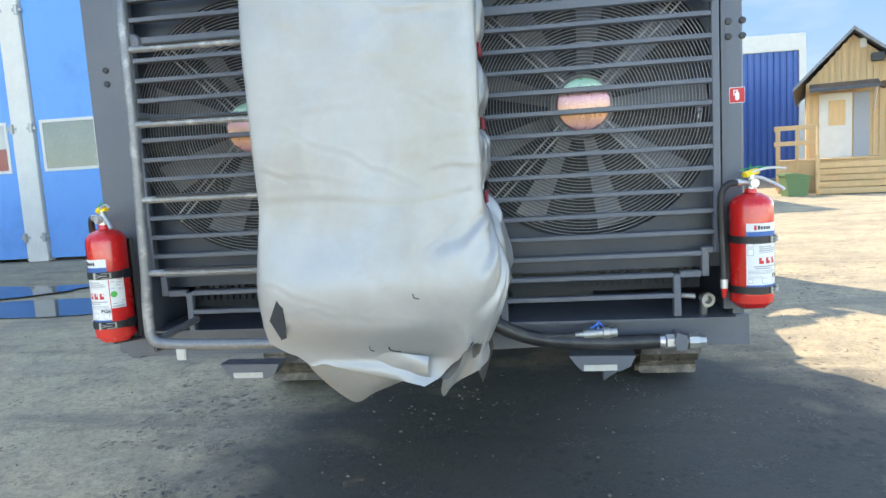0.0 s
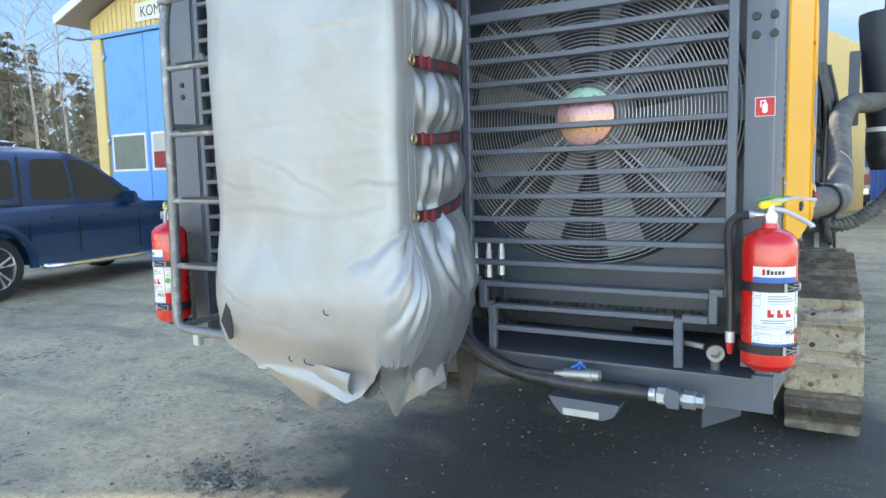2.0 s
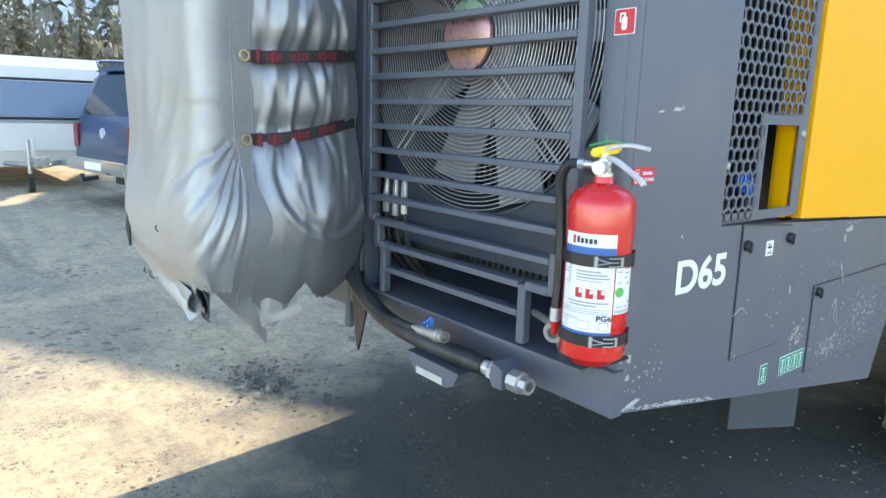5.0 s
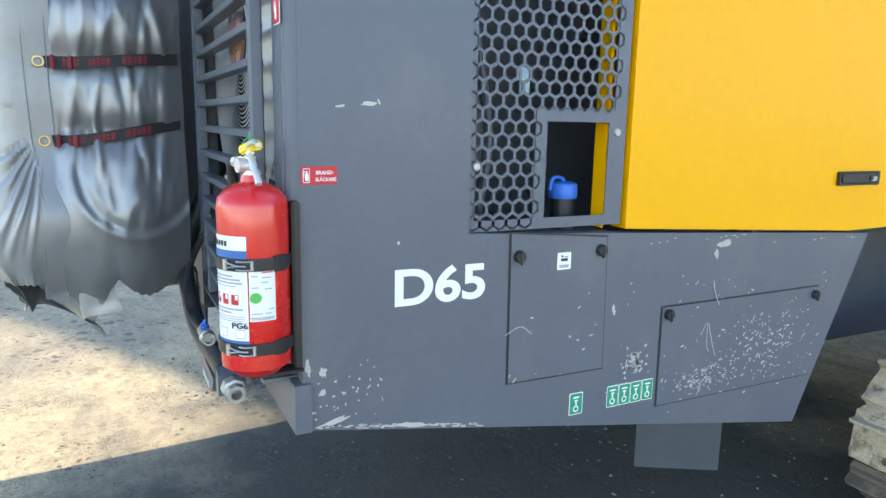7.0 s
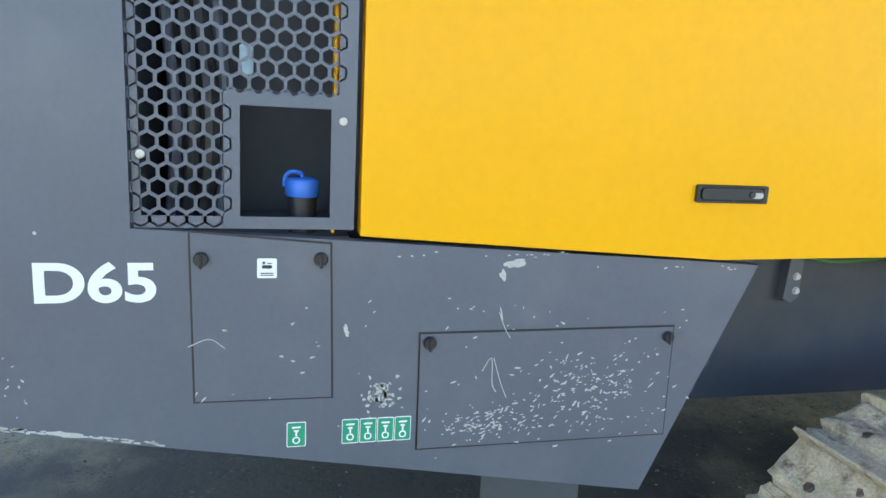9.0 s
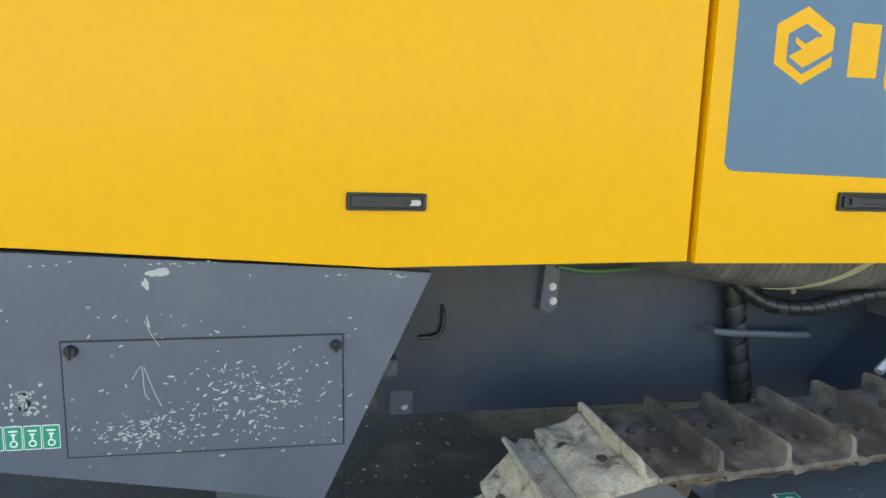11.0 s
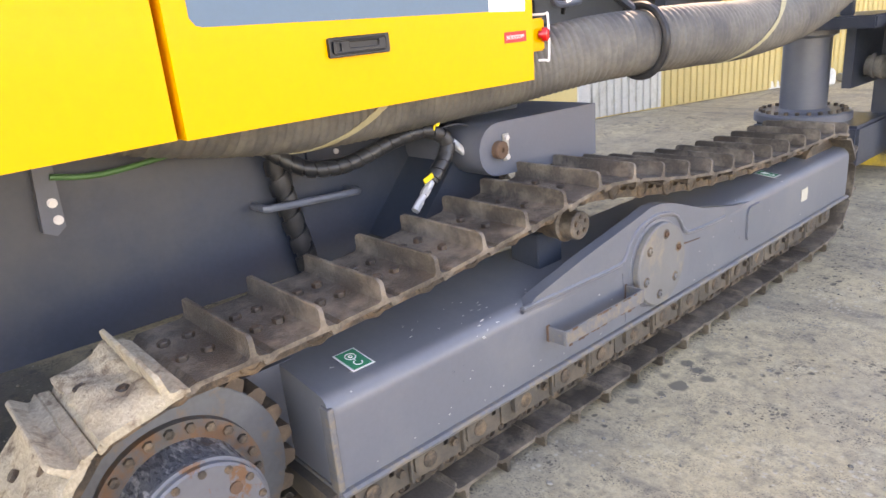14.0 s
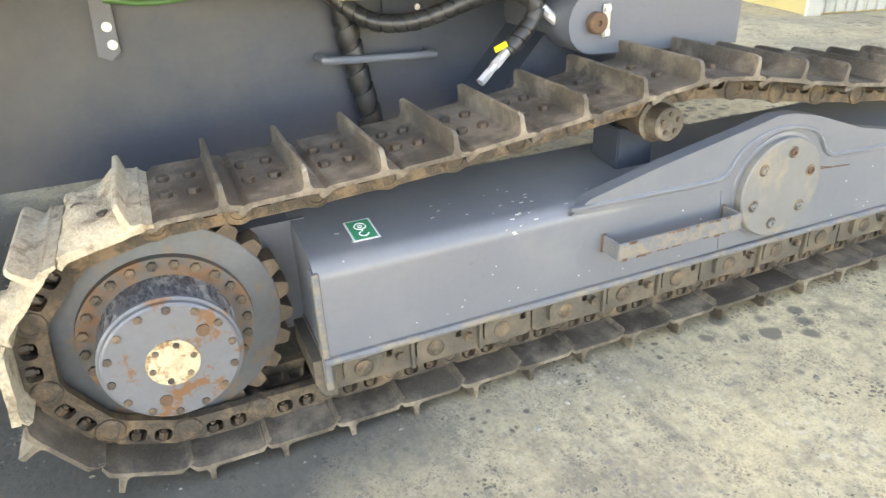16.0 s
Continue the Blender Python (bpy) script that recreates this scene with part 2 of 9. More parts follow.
RUST_STEEL = material("worn_track_steel", (0.088, 0.072, 0.057), 0.50, 0.15, 0.55, 12, 150, 0.7, second=(0.26, 0.212, 0.162), spots=0.565, spot_scale=8, island=0.25, sharp=0.09)
SHOE_STEEL = material("brown_bolt_steel", (0.058, 0.045, 0.035), 0.5, 0.1, 0.4, 16, 130, 0.5, second=(0.16, 0.10, 0.06), spots=0.56, spot_scale=20)
LINK_STEEL = material("rusty_link_steel", (0.062, 0.049, 0.038), 0.60, 0.10, 0.55, 16, 150, 0.9, second=(0.20, 0.135, 0.085), spots=0.55, spot_scale=14, sharp=0.08)
MUD = material("dry_pale_mud", (0.44, 0.37, 0.265), 0.95, 0, 0.42, 16, 130, 1.0, second=(0.20, 0.15, 0.105), spots=0.575, spot_scale=16, sharp=0.07)
RUST = material("brown_rust", (0.125, 0.070, 0.043), 0.85, 0.1, 0.35, 18, 90, 0.3)
RED = material("red_cylinder_paint", (0.62, 0.013, 0.012), 0.24, 0, 0.05, 5, 60, 0.01, coat=0.4)
WHITE = plain("white_print", (0.78, 0.78, 0.77), 0.5)
PALE = plain("off_white_label", (0.72, 0.72, 0.70), 0.55)
INK = plain("black_ink", (0.03, 0.03, 0.03), 0.6)
INK_GREY = plain("grey_print", (0.33, 0.34, 0.36), 0.6)
BLUE_INK = plain("blue_print", (0.03, 0.12, 0.35), 0.5)
RED_INK = plain("red_print", (0.55, 0.02, 0.025), 0.5)
GREEN_INK = plain("green_print", (0.0, 0.27, 0.14), 0.5)
YELLOW_INK = plain("yellow_tag", (0.80, 0.58, 0.02), 0.5)
BLUEGREY = plain("blue_grey_decal", (0.088, 0.160, 0.222), 0.46)
BLUE_CAP = plain("blue_cap", (0.02, 0.16, 0.62), 0.4)
TARP = material("silver_tarpaulin", (0.355, 0.358, 0.355), 0.42, 0.40, 0.05, 3.0, 30, 0.02, second=(0.31, 0.29, 0.25), spots=0.60, spot_scale=2.6, sharp=0.13, rough_vary=0.05)

# ---- ground and buildings ----
GROUND = material("trodden_gravel_yard", (0.50, 0.395, 0.232), 0.92, 0, 0.26, 2.2, 38, 0.6, second=(0.27, 0.232, 0.175), spots=0.57, spot_scale=1.0, sharp=0.14, detail=12)
# dark grit specks, damp blotches, and below the rig an oily stain plus painted shade
gn, gl = GROUND.node_tree.nodes, GROUND.node_tree.links
g_base = gn["Principled BSDF"].inputs["Base Color"]
g_from = g_base.links[0].from_socket
g_geo = gn.new("ShaderNodeNewGeometry")


g_warp = gn.new("ShaderNodeTexNoise")
g_warp.inputs["Scale"].default_value, g_warp.inputs["Detail"].default_value = 9, 4
gl.new(g_geo.outputs["Position"], g_warp.inputs["Vector"])
g_bent = gn.new("ShaderNodeMix")
g_bent.data_type, g_bent.blend_type = "RGBA", "LINEAR_LIGHT"
g_bent.inputs[0].default_value = 0.025
gl.new(g_geo.outputs["Position"], g_bent.inputs[6])
gl.new(g_warp.outputs["Color"], g_bent.inputs[7])


def speckle(scale, size, color, from_socket, amount=1.0, soft=0.22, lo=0.42):
    """Uneven grains: bent cells, of many sizes, gathered in patches."""
    vor = gn.new("ShaderNodeTexVoronoi")
    vor.inputs["Scale"].default_value = scale
    gl.new(g_bent.outputs[2], vor.inputs["Vector"])
    sep = gn.new("ShaderNodeSeparateColor")
    gl.new(vor.outputs["Color"], sep.inputs[0])
    crowd = gn.new("ShaderNodeTexNoise")
    crowd.inputs["Scale"].default_value, crowd.inputs["Detail"].default_value = scale / 18, 5
    gl.new(g_geo.outputs["Position"], crowd.inputs["Vector"])
    size_of = gn.new("ShaderNodeMath")
    size_of.operation = "MULTIPLY"
    gl.new(sep.outputs[0], size_of.inputs[0])
    thick = gn.new("ShaderNodeMapRange")
    thick.inputs[1].default_value, thick.inputs[2].default_value, thick.inputs[4].default_value = lo, lo + 0.24, size * 1.6
    gl.new(crowd.outputs[0], thick.inputs[0])
    gl.new(thick.outputs[0], size_of.inputs[1])
    less = gn.new("ShaderNodeMath")
    less.operation = "SUBTRACT"
    gl.new(size_of.outputs[0], less.inputs[0])
    gl.new(vor.outputs["Distance"], less.inputs[1])
    lim = gn.new("ShaderNodeMapRange")
    lim.inputs[1].default_value, lim.inputs[2].default_value, lim.inputs[4].default_value = 0.0, soft, amount
    gl.new(less.outputs[0], lim.inputs[0])
    mix = gn.new("ShaderNodeMix")
    mix.data_type = "RGBA"
    gl.new(lim.outputs[0], mix.inputs[0])
    gl.new(from_socket, mix.inputs[6])
    mix.inputs[7].default_value = (*color, 1)
    return mix.outputs[2]


def blotch(scale, lo, hi, color, from_socket, stretch=(1, 1, 1), amount=0.8):
    mp = gn.new("ShaderNodeMapping")
    mp.inputs["Scale"].default_value = stretch
    gl.new(g_geo.outputs["Position"], mp.inputs[0])
    no = gn.new("ShaderNodeTexNoise")
    no.inputs["Scale"].default_value, no.inputs["Detail"].default_value, no.inputs["Roughness"].default_value = scale, 10, 0.65
    gl.new(mp.outputs[0], no.inputs["Vector"])
    lim = gn.new("ShaderNodeMapRange")
    lim.inputs[1].default_value, lim.inputs[2].default_value, lim.inputs[4].default_value = lo, hi, amount
    gl.new(no.outputs[0], lim.inputs[0])
    mix = gn.new("ShaderNodeMix")
    mix.data_type = "RGBA"
    gl.new(lim.outputs[0], mix.inputs[0])
    gl.new(from_socket, mix.inputs[6])
    mix.inputs[7].default_value = (*color, 1)
    return mix.outputs[2]


c = blotch(0.35, 0.52, 0.68, (0.19, 0.165, 0.125), g_from, amount=0.6)
c = blotch(0.8, 0.52, 0.64, (0.15, 0.132, 0.105), c, (0.35, 2.2, 1), 0.7)
c = blotch(6.0, 0.53, 0.68, (0.55, 0.465, 0.30), c, amount=0.55)
c = blotch(3.4, 0.57, 0.68, (0.13, 0.115, 0.09), c, amount=0.75)
c = blotch(28, 0.54, 0.66, (0.22, 0.185, 0.135), c, amount=0.55)
c = blotch(130, 0.50, 0.62, (0.24, 0.20, 0.14), c, amount=0.5)
c = blotch(70, 0.50, 0.66, (0.52, 0.435, 0.285), c, amount=0.45)
c = speckle(16, 0.46, (0.12, 0.105, 0.08), c, 0.85)
c = speckle(34, 0.46, (0.065, 0.057, 0.046), c, 0.85, 0.25, 0.46)
c = speckle(75, 0.48, (0.065, 0.056, 0.045), c, 0.8, 0.2, 0.44)
c = speckle(150, 0.46, (0.16, 0.135, 0.10), c, 0.6, 0.15, 0.34)
c = speckle(55, 0.40, (0.52, 0.46, 0.35), c, 0.6)
# one dark patch for spilt oil and for the rig's shade on the gravel
oil_shade = gn.new("ShaderNodeVectorMath")
oil_shade.operation = "DISTANCE"
oil_shade.inputs[1].default_value = (0.45, 3.5, 0)
gl.new(g_geo.outputs["Position"], oil_shade.inputs[0])
oil_shade_n = gn.new("ShaderNodeTexNoise")
oil_shade_n.inputs["Scale"].default_value, oil_shade_n.inputs["Detail"].default_value = 1.6, 8
gl.new(g_geo.outputs["Position"], oil_shade_n.inputs["Vector"])
oil_shade_a = gn.new("ShaderNodeMath")
oil_shade_a.operation = "MULTIPLY_ADD"
oil_shade_a.inputs[1].default_value = 2.6
gl.new(oil_shade_n.outputs[0], oil_shade_a.inputs[0])
gl.new(oil_shade.outputs["Value"], oil_shade_a.inputs[2])
oil_shade_m = gn.new("ShaderNodeMapRange")
oil_shade_m.inputs[1].default_value, oil_shade_m.inputs[2].default_value, oil_shade_m.inputs[3].default_value, oil_shade_m.inputs[4].default_value = 2.7, 3.6, 0.88, 0.0
gl.new(oil_shade_a.outputs[0], oil_shade_m.inputs[0])
oil_shade_x = gn.new("ShaderNodeMix")
oil_shade_x.data_type = "RGBA"
gl.new(oil_shade_m.outputs[0], oil_shade_x.inputs[0])
gl.new(c, oil_shade_x.inputs[6])
oil_shade_x.inputs[7].default_value = (0.050, 0.052, 0.050, 1)
# paler grit over the stain and shade
c = blotch(22, 0.50, 0.66, (0.105, 0.10, 0.088), oil_shade_x.outputs[2], amount=0.40)
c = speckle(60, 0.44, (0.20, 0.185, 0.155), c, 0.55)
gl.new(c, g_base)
WALL_YELLOW = material("yellow_sheet_cladding", (0.62, 0.47, 0.20), 0.6, 0, 0.08, 2, 30, 0.03)
WALL_WHITE = material("cream_sheet_cladding", (0.62, 0.61, 0.55), 0.6, 0, 0.08, 3, 40, 0.03, second=(0.45, 0.43, 0.37), spots=0.6)
DOOR_BLUE = material("blue_gate_paint", (0.11, 0.33, 0.70), 0.5, 0, 0.07, 1.0, 30, 0.02, second=(0.09, 0.28, 0.6), spots=0.6, spot_scale=1)
WALL_BLUE = material("blue_sheet_cladding", (0.035, 0.105, 0.33), 0.5, 0, 0.08, 1, 30, 0.02)
TRIM_WHITE = material("weathered_white_trim", (0.66, 0.64, 0.58), 0.6, 0, 0.1, 4, 40, 0.03)
PINE = material("pale_pine_boards", (0.60, 0.40, 0.20), 0.6, 0, 0.14, 3, 30, 0.05, stretch=(4, 4, 0.6), island=0.1)
ROOFING = material("grey_roof_sheet", (0.20, 0.21, 0.22), 0.5, 0.2, 0.1, 2, 30, 0.03)
PANE_GREY = material("grey_green_pane", (0.17, 0.20, 0.175), 0.08, 0, 0.2, 2, 20, 0.0, rough_vary=0.02)
PANE_PALE = material("pale_pane", (0.46, 0.45, 0.43), 0.1, 0, 0.1, 2, 20, 0.0, rough_vary=0.02)
PANE_RED = material("red_pane", (0.30, 0.055, 0.06), 0.1, 0, 0.15, 2, 20, 0.0, rough_vary=0.02)

bm = bmesh.new()
bmesh.ops.create_grid(bm, x_segments=220, y_segments=220, size=1)
for v in bm.verts:
    # dense near the rig, stretching to the horizon
    f = lambda u: 9 * u + 700 * u ** 7
    x, y = f(v.co.x) - 0.5, f(v.co.y) + 5.0
    d = math.hypot(x, y - 4)
    v.co = Vector((x, y, 0.016 * (noise.noise((x * 0.5, y * 0.5, 3)) + 0.4 * noise.noise((x * 1.7, y * 1.7, 9)) - 0.3) if d < 60 else -0.01))
tagged(part("ground", bm, GROUND), "pale trodden gravel yard with dark wet patches, oil and painted shade below the rig", "ground", kind="structure")


def ribbed(a, b, z0, z1, pitch, depth, out):
    """Sheet cladding with raised ribs between two points of the plan; out: the side that the ribs show."""
    a, b, out = Vector((*a, 0)), Vector((*b, 0)), Vector((*out, 0))
    n = max(2, int((b - a).length / pitch))
    bm = bmesh.new()
    prev = None
    for k in range(n):
        for f, d in ((0.0, 0), (0.46, 0), (0.54, 1), (0.92, 1), (1.0, 0)):
            p = a + (b - a) * ((k + f) / n) + out * depth * d
            col = (bm.verts.new((p.x, p.y, z0)), bm.verts.new((p.x, p.y, z1)))
            if prev and f > 0:
                bm.faces.new((prev[0], col[0], col[1], prev[1]))
            elif prev:
                pass
            prev = col if True else prev
    bmesh.ops.remove_doubles(bm, verts=bm.verts, dist=1e-5)
    return bm


# workshop: gable front with blue gates
FX0, FX1, FY = -17.2, -3.4, 13.0
EAVE, APEX = 6.05, 8.45
shop = thing("workshop_building", (-10.3, 16, 0), "yellow clad workshop with tall blue gates and a gable roof", "workshop", kind="structure")
mid = (FX0 + FX1) / 2
bm = bmesh.new()
prism(bm, ((FX0, 5.55), (FX1, 5.55), (FX1, EAVE), (mid, APEX), (FX0, EAVE)), "y", FY, FY + 0.2)
part("gable_wall", bm, WALL_YELLOW, shop)
for k in range(70):
    x = FX0 + 0.1 + k * 0.195
    if x > FX1:
        break
    top = EAVE + (APEX - EAVE) * (1 - abs(x - mid) / (mid - FX0)) - 0.05
    bm = bmesh.new()
    box(bm, (x, FY - 0.025, 5.62), (x + 0.075, FY + 0.001, top))
    part("batten", bm, WALL_YELLOW, shop)
bm = bmesh.new()
box(bm, (FX0, FY + 0.2, 0), (FX0 + 0.2, 34, EAVE))
box(bm, (FX1 - 0.2, FY + 0.2, 0), (FX1, 34, EAVE))
box(bm, (FX0, 33.8, 0), (FX1, 34, EAVE))
part("wall", bm, WALL_YELLOW, shop)
for s_, x in ((1, FX0), (-1, FX1)):
    bm = bmesh.new()
    prism(bm, ((x - 0.55 * s_, EAVE - 0.14), (mid, APEX + 0.05), (mid, APEX + 0.22), (x - 0.55 * s_, EAVE + 0.05)), "y", FY - 0.7, 34.3)
    part("roof", bm, ROOFING, shop)
    bm = bmesh.new()
    prism(bm, ((x - 0.57 * s_, EAVE - 0.16), (mid, APEX + 0.03), (mid, APEX + 0.24), (x - 0.57 * s_, EAVE + 0.07)), "y", FY - 0.74, FY - 0.703)
    part("verge_board", bm, TRIM_WHITE, shop)
# corner posts and pillars between gates
for x0, x1, mat_ in ((FX0, FX0 + 0.42, WALL_YELLOW), (-10.12, -9.66, TRIM_WHITE), (FX1 - 0.4, FX1, TRIM_WHITE)):
    bm = bmesh.new()
    box(bm, (x0, FY - 0.04, 0), (x1, FY + 0.2, 5.55), 0.01)
    part("pillar", bm, mat_, shop)
bm = bmesh.new()
box(bm, (FX0, FY - 0.06, 5.50), (FX1, FY - 0.001, 5.60), 0.01)
part("gate_rail", bm, DOOR_BLUE, shop)


def gate(x0, x1, leaves, y):
    w = (x1 - x0) / leaves
    for k in range(leaves):
        a, b = x0 + k * w + 0.012, x0 + (k + 1) * w - 0.012
        g = part("gate_leaf", box(bmesh.new(), (a, y + 0.02, 0.06), (b, y + 0.08, 5.48), 0.008, seg=1), DOOR_BLUE, shop)
        bm = bmesh.new()
        c0, c1, d0, d1 = a + 0.10, b - 0.10, 1.82, 2.85
        for lo, hi in (((c0, d0), (c1, d0 + 0.06)), ((c0, d1 - 0.06), (c1, d1)), ((c0, d0 + 0.06), (c0 + 0.06, d1 - 0.06)), ((c1 - 0.06, d0 + 0.06), (c1, d1 - 0.06))):
            box(bm, (lo[0], y, lo[1]), (hi[0], y + 0.025, hi[1]))
        part("window_frame", bm, TRIM_WHITE, g)
        bm = bmesh.new()
        box(bm, (c0 + 0.055, y + 0.010, d0 + 0.055), (c1 - 0.055, y + 0.0195, d1 - 0.055))
        part("pane", bm, PANE_GREY if x0 > -12 or k == 0 else PANE_PALE, g)
        # what the glass mirrors is put on as colour: red below, pale above
        if x0 < -12 and k > 0:
            bm = bmesh.new()
            box(bm, (c0 + 0.058, y + 0.006, d0 + 0.058), (c1 - 0.058, y + 0.0095, d0 + 0.50))
            part("red_reflection", bm, PANE_RED, g, "red reflection coloured onto the lower part of the window")


gate(-16.75, -10.14, 4, FY)
gate(-9.64, -3.82, 4, FY)
for x in (-16.72, -10.1, -9.68):
    for z in (0.5, 2.7, 5.0):
        bm = bmesh.new()
        rod(bm, (x, FY - 0.05, z - 0.09), (x, FY - 0.05, z + 0.09), 0.045, 8)
        box(bm, (x - 0.1, FY - 0.05, z - 0.03), (x + 0.1, FY - 0.02, z + 0.03))
        part("hinge", bm, ZINC, shop)
sign = part("sign_board", box(bmesh.new(), (-15.22, FY - 0.07, 5.74), (-11.86, FY - 0.03, 6.22), 0.01), TRIM_WHITE, shop, "white sign board with dark lettering")
lettering("sign_writing", "KOMPONENT REP", INK, on_rear(-13.54, 5.98, FY - 0.072), 0.4, sign, fit=(2.9, 0.27), bold=0.0)
lettering("gate_number", "8", INK, on_rear(-13.9, 4.16, FY + 0.017), 0.8, shop, fit=(0.46, 0.72), bold=0.02)
# lamp bracket on the corner
bm = bmesh.new()
tube(bm, ((FX0 + 0.1, FY - 0.05, 5.55), (FX0 - 0.4, FY - 0.1, 5.55), (FX0 - 0.9, FY - 0.15, 5.66)), 0.03, 8)
part("pipe_bracket", bm, GREY, shop)

# side hall with ribbed yellow wall, cream at its near end
CX, CY, TH = -2.72, 10.9, radians(15.5)
uy = (math.sin(TH), math.cos(TH))
ux = (math.cos(TH), -math.sin(TH))
hall = thing("side_hall", (CX, CY, 0), "hall with ribbed yellow steel wall cladding", "hall", kind="structure")
at = lambda s: (CX + uy[0] * s, CY + uy[1] * s)
HT = 5.45
part("cladding", ribbed(at(0.12), at(1.25), 0.02, 1.0, 0.11, 0.022, ux), WALL_WHITE, hall, "cream ribbed cladding", smooth=0)
part("cladding", ribbed(at(0.12), at(1.25), 1.002, HT, 0.11, 0.022, ux), WALL_YELLOW, hall, smooth=0)
part("cladding", ribbed(at(1.25), at(18), 0.02, HT, 0.11, 0.022, ux), WALL_YELLOW, hall, "yellow ribbed cladding", smooth=0)
bm = bmesh.new()
q = [at(0.0), at(18), (at(18)[0] - 3.2 * ux[0], at(18)[1] - 3.2 * ux[1]), (at(0)[0] - 3.2 * ux[0], at(0)[1] - 3.2 * ux[1])]
prism(bm, [(x - 0.006 * ux[0], y - 0.006 * ux[1]) for x, y in q], "z", 0, HT)
part("wall", bm, WALL_YELLOW, hall)
bm = bmesh.new()
a0, a1 = at(-0.03), at(0.12)
prism(bm, [a0, a1, (a1[0] + 0.04 * ux[0], a1[1] + 0.04 * ux[1]), (a0[0] + 0.04 * ux[0], a0[1] + 0.04 * ux[1])], "z", 0, HT)
part("corner_trim", bm, TRIM_WHITE, hall)

# concrete weight and a pipe on the ground along the wall
wx, wy = at(3.86)
wx, wy = wx + 0.33 * ux[0], wy + 0.33 * ux[1]
wgt = thing("concrete_weight", (wx, wy, 0), "pale round concrete weight beside the yellow wall", "weight")
part("block", spun(bmesh.new(), ((0, 0.13), (0.02, 0.155), (0.17, 0.15), (0.21, 0.125), (0.23, 0.07), (0.235, 0)), (wx, wy, 0.0), (0, 0, 1), 24), WALL_WHITE, wgt)
gp = thing("ground_pipe", (wx, wy, 0), "grey pipe lying along the wall", "pipe")
pa, pb = at(4.25), at(9.0)
part("pipe", rod(bmesh.new(), (pa[0] + 0.30 * ux[0], pa[1] + 0.30 * ux[1], 0.06), (pb[0] + 0.30 * ux[0], pb[1] + 0.30 * ux[1], 0.06), 0.055, 12), ZINC, gp)

# blue hall far off
bh = thing("blue_hall", (16, 40, 0), "blue ribbed steel hall with a white parapet", "hall", kind="structure")
bm = bmesh.new()
box(bm, (-6, 36.0, 0), (13.6, 48, 6.1))
part("wall", bm, WALL_BLUE, bh)
part("cladding", ribbed((-6, 35.98), (13.6, 35.98), 0.1, 6.1, 0.30, 0.05, (0, -1)), WALL_BLUE, bh, smooth=0)
bm = bmesh.new()
box(bm, (-6.1, 35.85, 6.1), (13.7, 48.1, 6.9), 0.03)
part("parapet", bm, TRIM_WHITE, bh)
bm = bmesh.new()
box(bm, (13.4, 35.88, 0), (13.72, 36.1, 6.1))
part("corner_trim", bm, TRIM_WHITE, bh)

# ---- the drill rig: rear ----
rig = thing("drill_rig", (-0.24, 4.6, 0), "yellow and grey crawler drill rig with paint-chipped side skirts", "drill rig")

REAR, FLANK = 2.36, 0.83
for x0, x1 in ((-1.33, -1.19), (0.768, 0.848)):
    bm = bmesh.new()
    face = REAR if x0 < 0 else REAR + 0.042
    box(bm, (x0, face, 0.80 if x0 < 0 else 0.885), (x1 if x0 < 0 else x1 - 0.024, REAR + 0.09, 2.62), 0.006)
    box(bm, (x0 + (0.0 if x0 < 0 else 0.02), REAR + 0.045, 0.80 if x0 < 0 else 0.885), (x1 - (0.02 if x0 < 0 else 0.025), REAR + (0.3 if x0 < 0 else 0.085), 2.62), 0.01)
    post = part("rear_post", bm, GREY, rig)
    for px in ((x0 + 0.014, x0 + 0.056) if x0 > 0 else (x0 + 0.07,)):
        for pz in (1.742, 1.788):
            bm = bmesh.new()
            spun(bm, ((0, 0.011), (0.006, 0.010), (0.008, 0.0)), (px, face, pz), (0, -1, 0), 10)
            part("bolt_head", bm, BLACK, post)
# low cross plate of the rear, with its pressed foot plates
bm = bmesh.new()
prism(bm, ((-1.33, 0.775), (-0.42, 0.775), (-0.40, 0.757), (0.15, 0.770), (0.840, 0.762), (0.840, 0.862), (-1.33, 0.875)), "y", REAR + 0.052, REAR + 0.085)
part("rear_cross_plate", bevelled(bm, 0.003, 1), GREY, rig)
bm = bmesh.new()
prism(bm, ((-1.29, 0.870), (0.79, 0.858), (0.79, 0.866), (-1.29, 0.878)), "y", REAR + 0.002, REAR + 0.42)
part("rear_shelf", bm, GREY, rig)
for x in (0.255, -0.93):
    bm = bmesh.new()
    prism(bm, ((x, 0.765), (x + 0.21, 0.762), (x + 0.19, 0.725), (x + 0.16, 0.712), (x + 0.04, 0.714), (x + 0.02, 0.735)), "y", REAR - 0.05, REAR + 0.02)
    part("foot_bracket", bevelled(bm, 0.004, 1), GREY, rig)
    bm = bmesh.new()
    box(bm, (x + 0.045, REAR - 0.053, 0.716), (x + 0.15, REAR - 0.0505, 0.735))
    part("worn_edge", bm, CHIP, rig)


